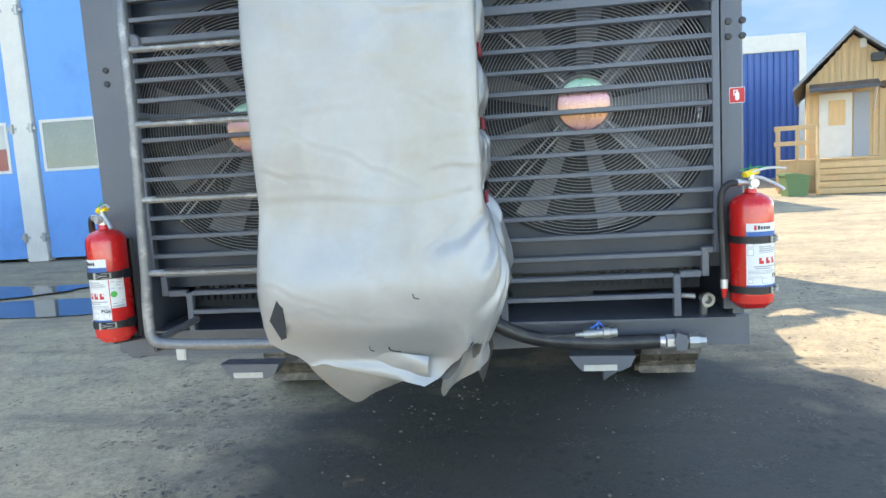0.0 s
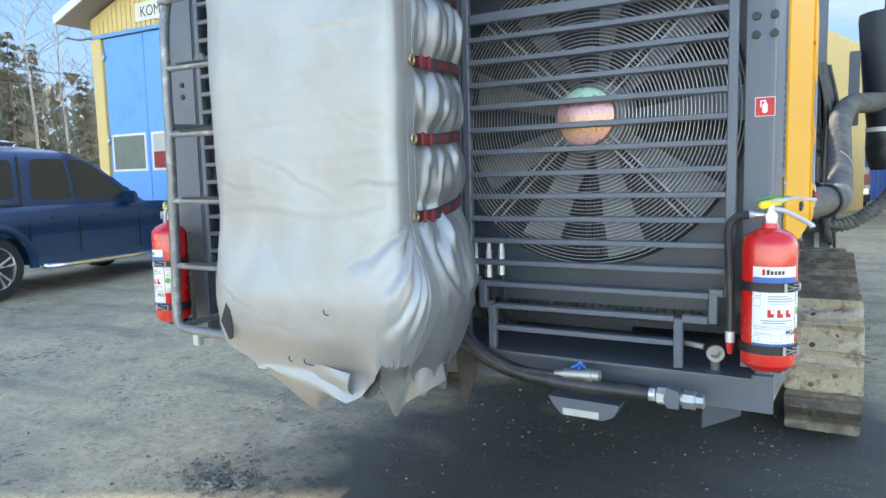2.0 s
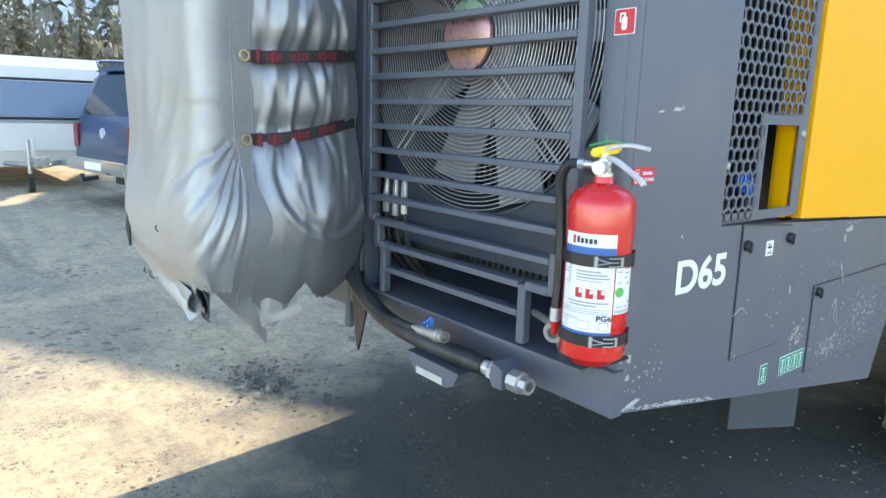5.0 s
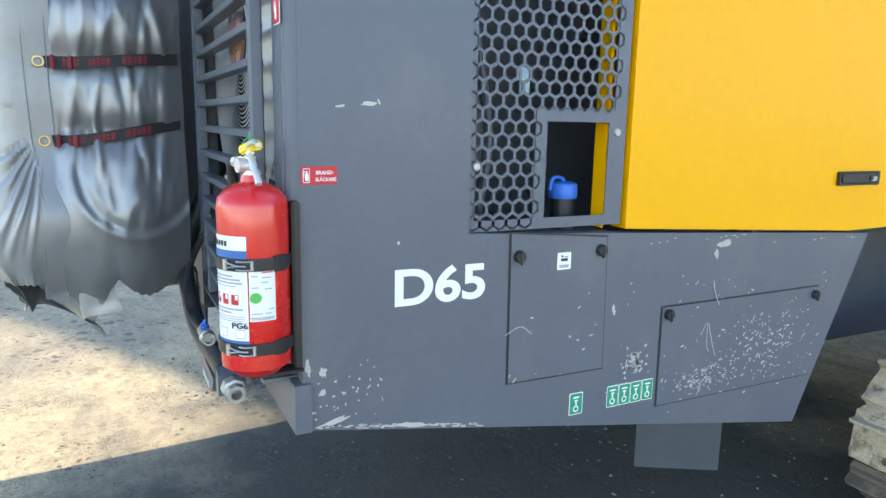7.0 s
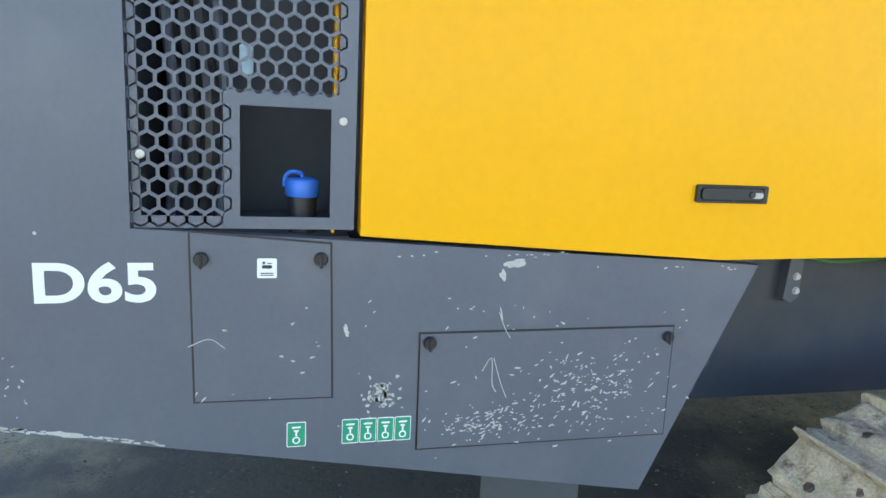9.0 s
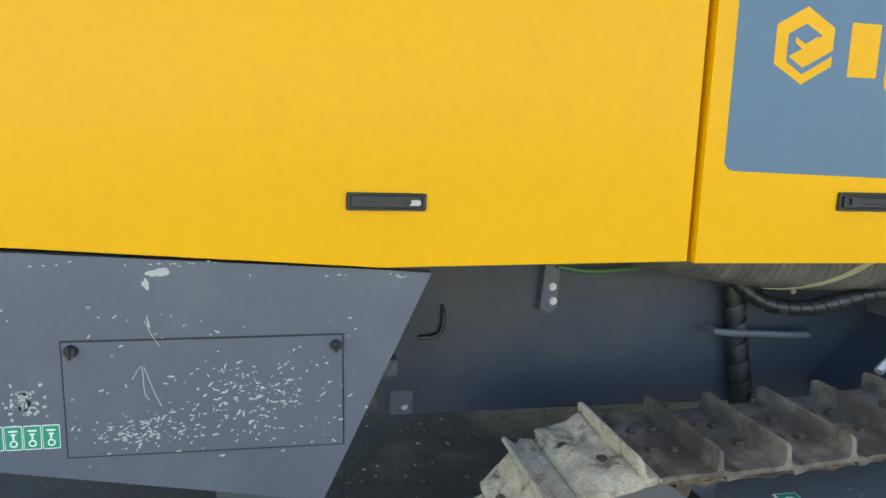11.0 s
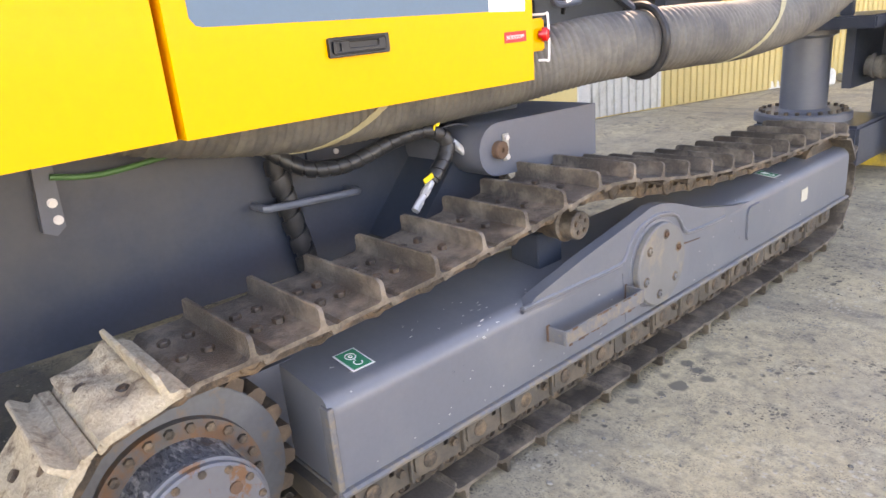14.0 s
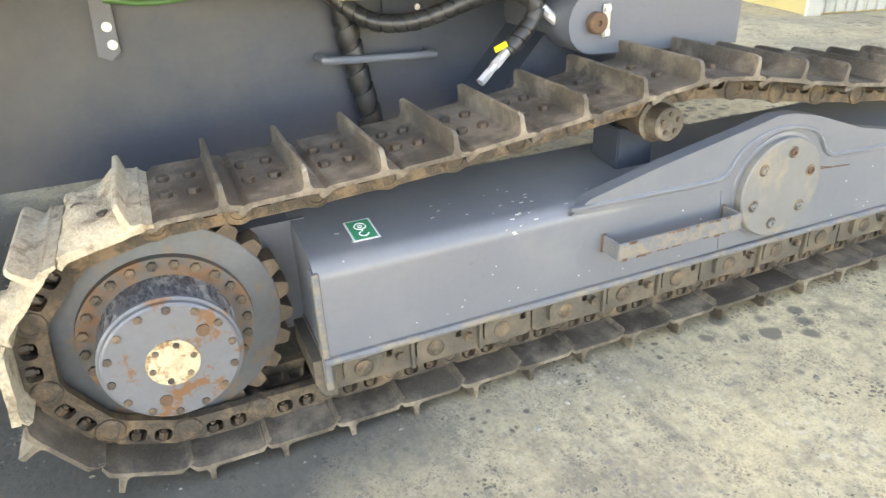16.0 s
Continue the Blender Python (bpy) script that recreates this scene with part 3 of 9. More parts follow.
def grille(x0, x1, mirror):
    """A barred door with a stepped lower corner, one bar at a time."""
    door = None
    bm = bmesh.new()
    y0, y1 = REAR + 0.003, REAR + 0.028
    w = 0.024
    s = lambda x: (x0 + x1) - x if mirror else x
    def upright(xa, za, zb):
        a, b = sorted((s(xa), s(xa + w)))
        box(bm, (a, y0, za), (b, y1, zb), 0.003, seg=1)
    def sill(xa, xb, za, h=0.022):
        a, b = sorted((s(xa), s(xb)))
        box(bm, (a, y0 + 0.001, za), (b, y1 - 0.001, za + h), 0.003, seg=1)
    upright(x0, 1.075, 2.4)
    upright(x1 - w, 1.075, 2.4)
    upright(x1 - 0.062, 1.0, 1.085)
    upright(x0 + 0.045, 1.0, 1.085)
    upright(x1 - 0.15, 0.872, 1.01)
    upright(x0 + 0.075, 0.872, 1.01)
    sill(x1 - 0.062, x1 - w, 1.073)
    sill(x0 + w, x0 + 0.045, 1.073)
    sill(x1 - 0.13, x1 - 0.062, 0.998)
    sill(x0 + 0.05, x0 + 0.09, 0.998)
    sill(x0 + w, x1 - w, 1.858, 0.03)
    door = part("grille_door", bm, GREY, rig)
    z = 2.281
    while z > 0.88:
        a, b = (x0 + w, x1 - w) if z > 1.09 else (x0 + 0.068, x1 - 0.062) if z > 1.01 else (x0 + 0.098, x1 - 0.15)
        a, b = sorted((s(a), s(b)))
        if abs(z - 1.872) > 0.03:
            bm = bmesh.new()
            box(bm, (a - 0.001, y0 - 0.001, z - 0.0078), (b + 0.001, y1 + 0.006, z + 0.0078), 0.002, seg=1)
            part("bar", bm, GREY, door)
        z -= 0.0670
    for xx in (x1 - 0.012,):
        bm = bmesh.new()
        spun(bm, ((0, 0.03), (0.01, 0.026), (0.012, 0.0)), (s(xx - 0.02), y0, 1.872), (0, -1, 0), 16)
        part("door_latch", bm, GREY, door)
    return door


grille(-0.035, 0.745, False)
grille(-1.185, -0.405, True)
# post between the two doors, mostly behind the cover
bm = bmesh.new()
box(bm, (-0.40, REAR, 0.8), (-0.04, REAR + 0.06, 2.5), 0.006)
part("middle_post", bm, GREY, rig)

# the foil's coloured sheen is painted as fixed bands by height
FOIL = material("sheen_painted_foil", (0.55, 0.33, 0.31), 0.3, 0.5, 0.1, 10, 60, 0.02)
fn, fl = FOIL.node_tree.nodes, FOIL.node_tree.links
g_pos, g_sep, g_map, g_ramp = fn.new("ShaderNodeNewGeometry"), fn.new("ShaderNodeSeparateXYZ"), fn.new("ShaderNodeMapRange"), fn.new("ShaderNodeValToRGB")
fl.new(g_pos.outputs["Position"], g_sep.inputs[0])
fl.new(g_sep.outputs[2], g_map.inputs[0])
g_map.inputs[1].default_value, g_map.inputs[2].default_value = 1.49, 1.66
fl.new(g_map.outputs[0], g_ramp.inputs[0])
g_ramp.color_ramp.elements[0].color, g_ramp.color_ramp.elements[1].color = (0.50, 0.27, 0.29, 1), (0.22, 0.46, 0.32, 1)
for at, c in ((0.3, (0.52, 0.30, 0.16, 1)), (0.62, (0.45, 0.25, 0.31, 1)), (0.78, (0.33, 0.40, 0.28, 1))):
    g_ramp.color_ramp.elements.new(at).color = c
fl.new(g_ramp.outputs[0], fn["Principled BSDF"].inputs["Base Color"])

fan_hub_z = 1.569


def fan(cx):
    cz = fan_hub_z
    unit = part("cooling_fan", spun(bmesh.new(), ((0.0, 0.437), (0.03, 0.430), (0.22, 0.428), (0.22, 0.438), (0.0, 0.442), (0.0, 0.437)), (cx, REAR + 0.075, cz), (0, 1, 0), 64), DARK_IN, rig)
    r = 0.092
    while r < 0.426:
        part("guard_ring", ring(bmesh.new(), (cx, REAR + 0.062, cz), (0, 1, 0), r, 0.0016, 72, 3), FANWIRE, unit, smooth=0)
        r += 0.0104
    for k in range(4):
        for d in (-0.011, 0.011):
            bm = bmesh.new()
            a = radians(45 + 90 * k)
            o = Vector((-math.sin(a), 0, math.cos(a))) * d
            rod(bm, Vector((cx + 0.085 * math.cos(a), REAR + 0.066, cz + 0.085 * math.sin(a))) + o, Vector((cx + 0.43 * math.cos(a), REAR + 0.066, cz + 0.43 * math.sin(a))) + o, 0.003, 6)
            part("guard_stay", bm, FANWIRE, unit)
    part("hub_plate", spun(bmesh.new(), ((0, 0.086), (-0.008, 0.084), (-0.010, 0.078), (-0.010, 0.0)), (cx, REAR + 0.058, cz), (0, 1, 0), 40), FOIL, unit, "round foil plate with a painted coloured sheen")
    part("rotor", spun(bmesh.new(), ((0.0, 0.0), (0.0, 0.10), (0.06, 0.11), (0.12, 0.11), (0.12, 0.0)), (cx, REAR + 0.115, cz), (0, 1, 0), 32), BLADE, unit)
    for k in range(9):
        a = radians(83 + 40 * k)
        bm = bmesh.new()
        rows = []
        for i in range(6):
            rr = 0.10 + 0.315 * i / 5
            half = 0.044 + 0.016 * i / 5
            tw = radians(52 - 22 * i / 5)
            rows.append([bm.verts.new((rr, s * half * math.sin(tw) + o, s * half * math.cos(tw) * (0.75 + 0.25 * i / 5))) for s, o in ((-1, 0), (0, 0.006), (1, 0), (1, 0.008), (0, 0.014), (-1, 0.008))])
        for p, q in zip(rows, rows[1:]):
            for j in range(6):
                bm.faces.new((p[j], p[(j + 1) % 6], q[(j + 1) % 6], q[j]))
        bm.faces.new(rows[0])
        bm.faces.new(rows[-1][::-1])
        bmesh.ops.transform(bm, matrix=Matrix.Translation((cx, REAR + 0.175, cz)) @ Matrix.Rotation(-a, 4, "Y"), verts=bm.verts)
        part("blade", bm, BLADE, unit)
    return unit


fan(0.336)
fan(-0.785)
# fan plates round the shrouds and the cooler behind
for cx, x0, x1 in ((0.336, -0.05, 0.76), (-0.785, -1.2, -0.39)):
    bm = bmesh.new()
    n = 48
    inner = [bm.verts.new((cx + 0.438 * math.cos(2 * math.pi * k / n), REAR + 0.085, fan_hub_z + 0.438 * math.sin(2 * math.pi * k / n))) for k in range(n)]
    def edge_of(a):
        c, s_ = math.cos(a), math.sin(a)
        ks = [((x1 if c > 0 else x0) - cx) / c if abs(c) > 1e-6 else 9, ((2.45 if s_ > 0 else 1.02) - fan_hub_z) / s_ if abs(s_) > 1e-6 else 9]
        k = max(min(ks), 0.439)
        return (cx + k * c, REAR + 0.085, fan_hub_z + k * s_)
    outer = [bm.verts.new(edge_of(2 * math.pi * k / n)) for k in range(n)]
    for k in range(n):
        bm.faces.new((inner[k], inner[(k + 1) % n], outer[(k + 1) % n], outer[k]))
    thick(bm, 0.004)
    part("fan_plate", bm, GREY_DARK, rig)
    bm = bmesh.new()
    box(bm, (x0, REAR + 0.36, 0.9), (x1, REAR + 0.42, 2.45))
    core = part("cooler_core", bm, DARK_IN, rig)
    for k in range(30):
        xx = x0 + 0.02 + (x1 - x0 - 0.04) * k / 29
        bm = bmesh.new()
        box(bm, (xx - 0.004, REAR + 0.345, 0.92), (xx + 0.004, REAR + 0.3598, 2.43))
        part("fin", bm, DARK_IN, core)

# ---- flank: skirt panel with a cut for the mesh panel, hatches, hood ----
bm = bmesh.new()
prism(bm, ((2.43, 0.764), (3.92, 0.505), (4.172, 1.066), (4.04, 1.075), (3.225, 1.118), (2.792, 1.140), (2.792, 2.62), (2.43, 2.62)), "x", FLANK - 0.035, FLANK)
skirt = part("side_skirt", bevelled(bm, 0.006, 2), GREY, rig, "dark grey painted steel skirt with chips and scratches")
bm = bmesh.new()
prism(bm, ((2.43, 0.764), (3.92, 0.505), (4.172, 1.066), (4.172, 2.5), (2.43, 2.62)), "x", -1.33, -1.295)
part("side_skirt", bevelled(bm, 0.006, 1), GREY, rig)
# rounded corner strip between rear post and skirt
bm = bmesh.new()
prism(bm, [(0.809 + 0.02 * math.sin(radians(a)), 2.4225 - 0.02 * math.cos(radians(a))) for a in range(0, 91, 15)] + [(0.829, 2.45), (0.76, 2.45), (0.76, 2.4025)], "z", 0.885, 2.62)
part("corner_strip", bm, GREY, rig)
# inner floor under the body
bm = bmesh.new()
box(bm, (-1.29, 2.75, 0.80), (0.79, 4.1, 0.84))
box(bm, (-1.25, 2.80, 0.84), (0.38, 6.0, 2.42))
part("engine_housing", bm, DARK_IN, rig)


def hatch(name, poly, knobs):
    """A flush hatch: dark joint round it, the plate a little proud."""
    cy = sum(p[0] for p in poly) / len(poly)
    cz = sum(p[1] for p in poly) / len(poly)
    grow = lambda d: [(y + d * (1 if y > cy else -1), z + d * (1 if z > cz else -1)) for y, z in poly]
    bm = bmesh.new()
    prism(bm, grow(0.0042), "x", FLANK - 0.002, FLANK + 0.0012)
    h = part(name, bm, BLACK, rig)
    bm = bmesh.new()
    prism(bm, poly, "x", FLANK, FLANK + 0.004)
    part("plate", bevelled(bm, 0.0012, 1), GREY, h)
    for y, z, r in knobs:
        bm = bmesh.new()
        spun(bm, ((0, r), (0.010, r), (0.014, r * 0.85), (0.014, 0)), (FLANK + 0.003, y, z), (1, 0, 0), 20)
        box(bm, (FLANK + 0.012, y - r * 0.22, z - r * 1.25), (FLANK + 0.021, y + r * 0.22, z + r * 0.8), 0.002, seg=1)
        part("quarter_turn_lock", bm, BLACK, h)
    return h


hatch("service_hatch", ((2.902, 0.789), (3.172, 0.787), (3.164, 1.112), (2.898, 1.134)), ((2.918, 1.083, 0.014), (3.146, 1.083, 0.014)))
hatch("tool_hatch", ((3.362, 0.655), (3.966, 0.652), (3.962, 0.920), (3.359, 0.918)), ((3.378, 0.900, 0.014), (3.948, 0.898, 0.013)))

# hexagon mesh panel with a window cut at its lower front corner
PITCH, ROW = 0.0333, 0.0288
hy0, hy1, hz0, hz1 = 2.796, 3.212, 1.140, 2.40
wy0, wy1, wz0, wz1 = 2.990, 3.163, 1.164, 1.378
bm = bmesh.new()
xm = FLANK - 0.012
def plate(y0, z0, y1, z1):
    box(bm, (xm - 0.004, y0, z0), (xm, y1, z1))
plate(hy0, hz0, hy1, wz0)
plate(hy0, wz0, hy0 + 0.014, hz1)
plate(wy1, wz0, hy1, wz1 + 0.028)
plate(wy0 - 0.030, wz1, wy1, wz1 + 0.028)
plate(wy0 - 0.030, wz0, wy0, wz1)
plate(hy1 - 0.035, wz1 + 0.028, hy1, hz1)
mesh_panel = part("mesh_panel", bm, GREY, rig, "grey steel panel with hexagon holes")
bm = bmesh.new()
rowz, k = wz0 - 0.004, 0
R_out, R_in = PITCH / math.sqrt(3) * 1.001, PITCH / math.sqrt(3) * 0.80
while rowz < hz1:
    y = hy0 + 0.012 + (PITCH / 2 if k % 2 else 0)
    lim = wy0 - 0.022 if rowz < wz1 + 0.018 else hy1 - 0.028
    while y < lim:
        o = [bm.verts.new((xm, y + R_out * math.cos(radians(30 + 60 * a)), rowz + R_out * math.sin(radians(30 + 60 * a)))) for a in range(6)]
        i = [bm.verts.new((xm, y + R_in * math.cos(radians(30 + 60 * a)), rowz + R_in * math.sin(radians(30 + 60 * a)))) for a in range(6)]
        j = [bm.verts.new((xm - 0.004, v.co.y, v.co.z)) for v in i]
        for a in range(6):
            bm.faces.new((o[a], o[(a + 1) % 6], i[(a + 1) % 6], i[a]))
            bm.faces.new((i[a], i[(a + 1) % 6], j[(a + 1) % 6], j[a]))
        y += PITCH
    rowz += ROW
    k += 1
part("hexagon_mesh", bm, GREY, mesh_panel, smooth=0)
for y, z in ((2.812, 1.28), (3.186, 1.356)):
    bm = bmesh.new()
    spun(bm, ((0, 0.010), (0.005, 0.008), (0.006, 0)), (xm, y, z), (1, 0, 0), 12)
    part("screw", bm, ZINC, mesh_panel)

# yellow hood: rear cover and door, joint at y 4.82
def hood(name, poly, rad, x0=0.80, x1=0.860, lean=0.0):
    bm = bmesh.new()
    prism(bm, poly, "x", x0, x1)
    for v in bm.verts:
        if v.co.x > x1 - 1e-4:
            v.co.x += lean * (v.co.y - 3.225)
    return part(name, bevelled(bm, rad, 3, 40), YELLOW, rig, "glossy yellow painted hood panel")


hood("hood_panel", ((3.225, 1.128), (4.05, 1.083), (4.812, 1.098), (4.812, 2.10), (4.812, 2.44), (3.225, 2.44)), 0.012, 0.77, 0.824, 0.027)
hood("hood_door", ((4.828, 1.095), (5.974, 1.090), (5.985, 2.088), (4.832, 2.088)), 0.012, 0.80, 0.878)
hood("hood_top", ((4.832, 2.100), (5.985, 2.100), (5.96, 2.42), (4.832, 2.44)), 0.02, 0.55, 0.878)
bm = bmesh.new()
box(bm, (-1.2, 3.3, 2.40), (0.70, 5.9, 2.46), 0.02)
part("roof_plate", bm, GREY, rig)


def recess_handle(y0, y1, z0, z1, x, open_pocket):
    """A latch in a rimmed pocket: its lever lies flush, or is a bow over the open pocket."""
    cy, cz, w, h = (y0 + y1) / 2, (z0 + z1) / 2, y1 - y0, z1 - z0
    turn = Matrix(((0, 1, 0, 0), (1, 0, 0, 0), (0, 0, 1, 0), (0, 0, 0, 1)))
    bm = pierced(bmesh.new(), rounded(w, h, 0.005, 3, cy, cz), [rounded(w * 0.90, h * 0.70, 0.006, 3, cy, cz)], x - 0.002, x + 0.008)
    bmesh.ops.transform(bm, matrix=turn, verts=bm.verts)
    latch = part("door_handle", bevelled(bm, 0.0015, 1), BLACK, rig, "black recessed latch handle")
    bm = bmesh.new()
    box(bm, (x - 0.0035, y0 + 0.003, z0 + 0.003), (x + 0.0035, y1 - 0.003, z1 - 0.003))
    part("pocket", bm, BLACK, latch)
    if open_pocket:
        bm = pierced(bmesh.new(), rounded(w * 0.87, h * 0.60, 0.006, 3, cy, cz), [rounded(w * 0.50, h * 0.30, 0.004, 3, cy + 0.014, cz + 0.003), rounded(0.016, h * 0.34, 0.004, 3, cy - w * 0.34, cz)], x, x + 0.010)
        bmesh.ops.transform(bm, matrix=turn, verts=bm.verts)
    else:
        bm = bmesh.new()
        prism(bm, rounded(w * 0.87, h * 0.60, 0.008, 4, cy, cz), "x", x, x + 0.0095)
    part("lever", bevelled(bm, 0.0015, 1), BLACK, latch)
    if not open_pocket:
        bm = bmesh.new()
        prism(bm, rounded(0.030, 0.013, 0.006, 4, y0 + w * 0.85, cz - 0.002), "x", x + 0.009, x + 0.0105)
        part("lock_plate", bm, ZINC, latch)
        part("lock_barrel", spun(bmesh.new(), ((0, 0.0075), (0.003, 0.007), (0.003, 0)), (x + 0.0105, y0 + w * 0.77, cz), (1, 0, 0), 14), BLACK, latch)


recess_handle(3.968, 4.150, 1.216, 1.256, 0.8465, False)
recess_handle(5.214, 5.400, 1.230, 1.278, 0.878, True)

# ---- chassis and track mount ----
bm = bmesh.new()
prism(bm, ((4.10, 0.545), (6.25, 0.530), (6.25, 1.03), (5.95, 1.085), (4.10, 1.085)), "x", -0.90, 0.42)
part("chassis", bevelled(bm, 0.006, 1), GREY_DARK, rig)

# flap of sheet that hangs behind the skirt
bm = bmesh.new()
prism(bm, ((0.485, 3.633), (0.492, 3.629), (0.628, 3.864), (0.621, 3.868)), "z", 0.258, 0.62)
part("hanging_plate", bm, DARK_IN, rig, "dusty dark plate below the skirt")

# ---- crawler track ----
PITCH_SHOE = 0.1705
SPR, IDL = (4.612, 0.350), (7.93, 0.325)
PIN = 0.043
CHAIN_AT = 0.93
TX0, TX1 = 0.79, 1.135


def track_line():
    """The way of the chain's pins round sprocket, carrier roller and idler."""
    pts = []
    for k in range(0, 41):
        pts.append((SPR[0] + (IDL[0] - SPR[0]) * k / 40, 0.091))
    for k in range(1, 24):
        a = radians(-90 + 180 * k / 24)
        pts.append((IDL[0] + 0.234 * math.cos(a), IDL[1] + 0.234 * math.sin(a)))
    for y, z in ((7.90, 0.560), (7.52, 0.563), (7.31, 0.569), (7.12, 0.578), (6.93, 0.591), (6.74, 0.609), (6.56, 0.631), (6.38, 0.661), (6.19, 0.698), (6.09, 0.715), (6.0, 0.721), (5.65, 0.679), (5.32, 0.645), (5.0, 0.626), (4.8, 0.621), (4.64, 0.621)):
        pts.append((y, z))
    for k in range(1, 24):
        a = radians(90 + 180 * k / 24)
        pts.append((SPR[0] + 0.272 * math.cos(a), SPR[1] + (0.271 if a < math.pi else 0.259) * math.sin(a)))
    return pts + [pts[0]]


def along(pts, step):
    """Poses at even steps of a closed line: place and direction."""
    seg = [math.dist(a, b) for a, b in zip(pts, pts[1:])]
    total = sum(seg)
    n = round(total / step)
    out = []
    for i in range(n):
        s = total * ((i + CHAIN_AT) % n) / n
        for (a, b), d in zip(zip(pts, pts[1:]), seg):
            if s <= d:
                t = s / d
                out.append((a[0] + (b[0] - a[0]) * t, a[1] + (b[1] - a[1]) * t))
                break
            s -= d
    res = []
    for i in range(n):
        p, q = out[i], out[(i + 1) % n]
        a = math.atan2(q[1] - p[1], q[0] - p[0])
        res.append(((p[0] + q[0]) / 2 + PIN * math.sin(a), (p[1] + q[1]) / 2 - PIN * math.cos(a), a))
    return res


def shoe_mesh(material_):
    """One shoe, lying outside up (local z out, local -x to the grouser, local y across)."""
    bm = bmesh.new()
    w = (TX1 - TX0) / 2
    outline = ((-0.094, -0.013), (-0.086, -0.003), (-0.068, 0.008), (0.034, 0.009), (0.0415, 0.0125), (0.0450, 0.021), (0.0460, 0.059), (0.0485, 0.062), (0.0545, 0.062), (0.057, 0.059), (0.0590, 0.019), (0.0640, 0.0105), (0.084, 0.007), (0.099, -0.006), (0.0965, -0.012), (0.082, -0.004), (0.06, -0.002), (-0.062, -0.003), (-0.079, -0.012), (-0.089, -0.022))
    rings = []
    for d in (0, 0.002, 0.006, 0.012, 0.022, 0.05):
        rings.append((-w + d, d))
    rings += [(-y, d) for y, d in reversed(rings)]
    rows = []
    for y, d in rings:
        # the grouser's ends are rounded, the plate's corners cut
        top = 0.062 if d >= 0.022 else 0.046 + 0.016 * math.sqrt(1 - (1 - d / 0.022) ** 2)
        row = []
        for u, z in outline:
            zz = min(z, top) if z < 0.06 else top - (0.062 - z)
            yy = y * (0.93 if u < -0.08 and d < 0.01 else 0.95 if u > 0.09 and d < 0.01 else 1)
            row.append(bm.verts.new((-u, yy, zz + 0.0012 * noise.noise((u * 30, y * 24, 4)))))
        rows.append(row)
    n = len(outline)
    for a, b in zip(rows, rows[1:]):
        for i in range(n):
            bm.faces.new((a[i], a[(i + 1) % n], b[(i + 1) % n], b[i]))
    bm.faces.new(rows[0])
    bm.faces.new(rows[-1][::-1])
    return mesh_of("track_shoe", bm, material_, 28)


def shoe_bolt():
    bm = bmesh.new()
    spun(bm, ((0, 0.0145), (0.010, 0.0145), (0.0125, 0.012), (0.0125, 0)), (0, 0, 0.0085), (0, 0, 1), 6)
    return mesh_of("bolt", bm, SHOE_STEEL)


def link_mesh():
    """A pair of chain links under one shoe: pierced cheeks, pin bosses and the bush between them."""
    bm = bmesh.new()
    arc = lambda cu, r, a0, a1: [(cu + r * math.cos(radians(a0 + (a1 - a0) * k / 6)), -0.043 + r * math.sin(radians(a0 + (a1 - a0) * k / 6))) for k in range(7)]
    cheek = [(-0.070, -0.0035), (0.062, -0.0035)] + arc(0.085, 0.034, 110, -90) + [(0.055, -0.070), (-0.055, -0.070)] + arc(-0.085, 0.031, 270, 100)
    windows = [rounded(0.040, 0.034, 0.012, 3, u, -0.0285) for u in (-0.030, 0.026)]
    flip = lambda loop: [(-u, z) for u, z in loop]
    for ya, yb in ((0.050, 0.074), (-0.074, -0.050)):
        pierced(bm, flip(cheek), [flip(h) for h in windows], ya, yb)
    for y, s in ((0.074, 1), (-0.074, -1)):
        spun(bm, ((0, 0.033), (0.005, 0.032), (0.008, 0.028), (0.008, 0.019), (0.005, 0.018), (0.005, 0.0)), (-0.085, y, -0.043), (0, s, 0), 18)
    rod(bm, (-0.085, -0.051, -0.043), (-0.085, 0.051, -0.043), 0.021, 12)
    return mesh_of("track_link", bm, LINK_STEEL, 40)


def nut_mesh():
    """A nut of a shoe bolt, seen in a window of the link."""
    bm = bmesh.new()
    rod(bm, (0, 0.062, -0.010), (0, 0.062, -0.030), 0.0115, 6)
    rod(bm, (0, 0.062, -0.030), (0, 0.062, -0.038), 0.0065, 8)
    return mesh_of("shoe_nut", bm, SHOE_STEEL)


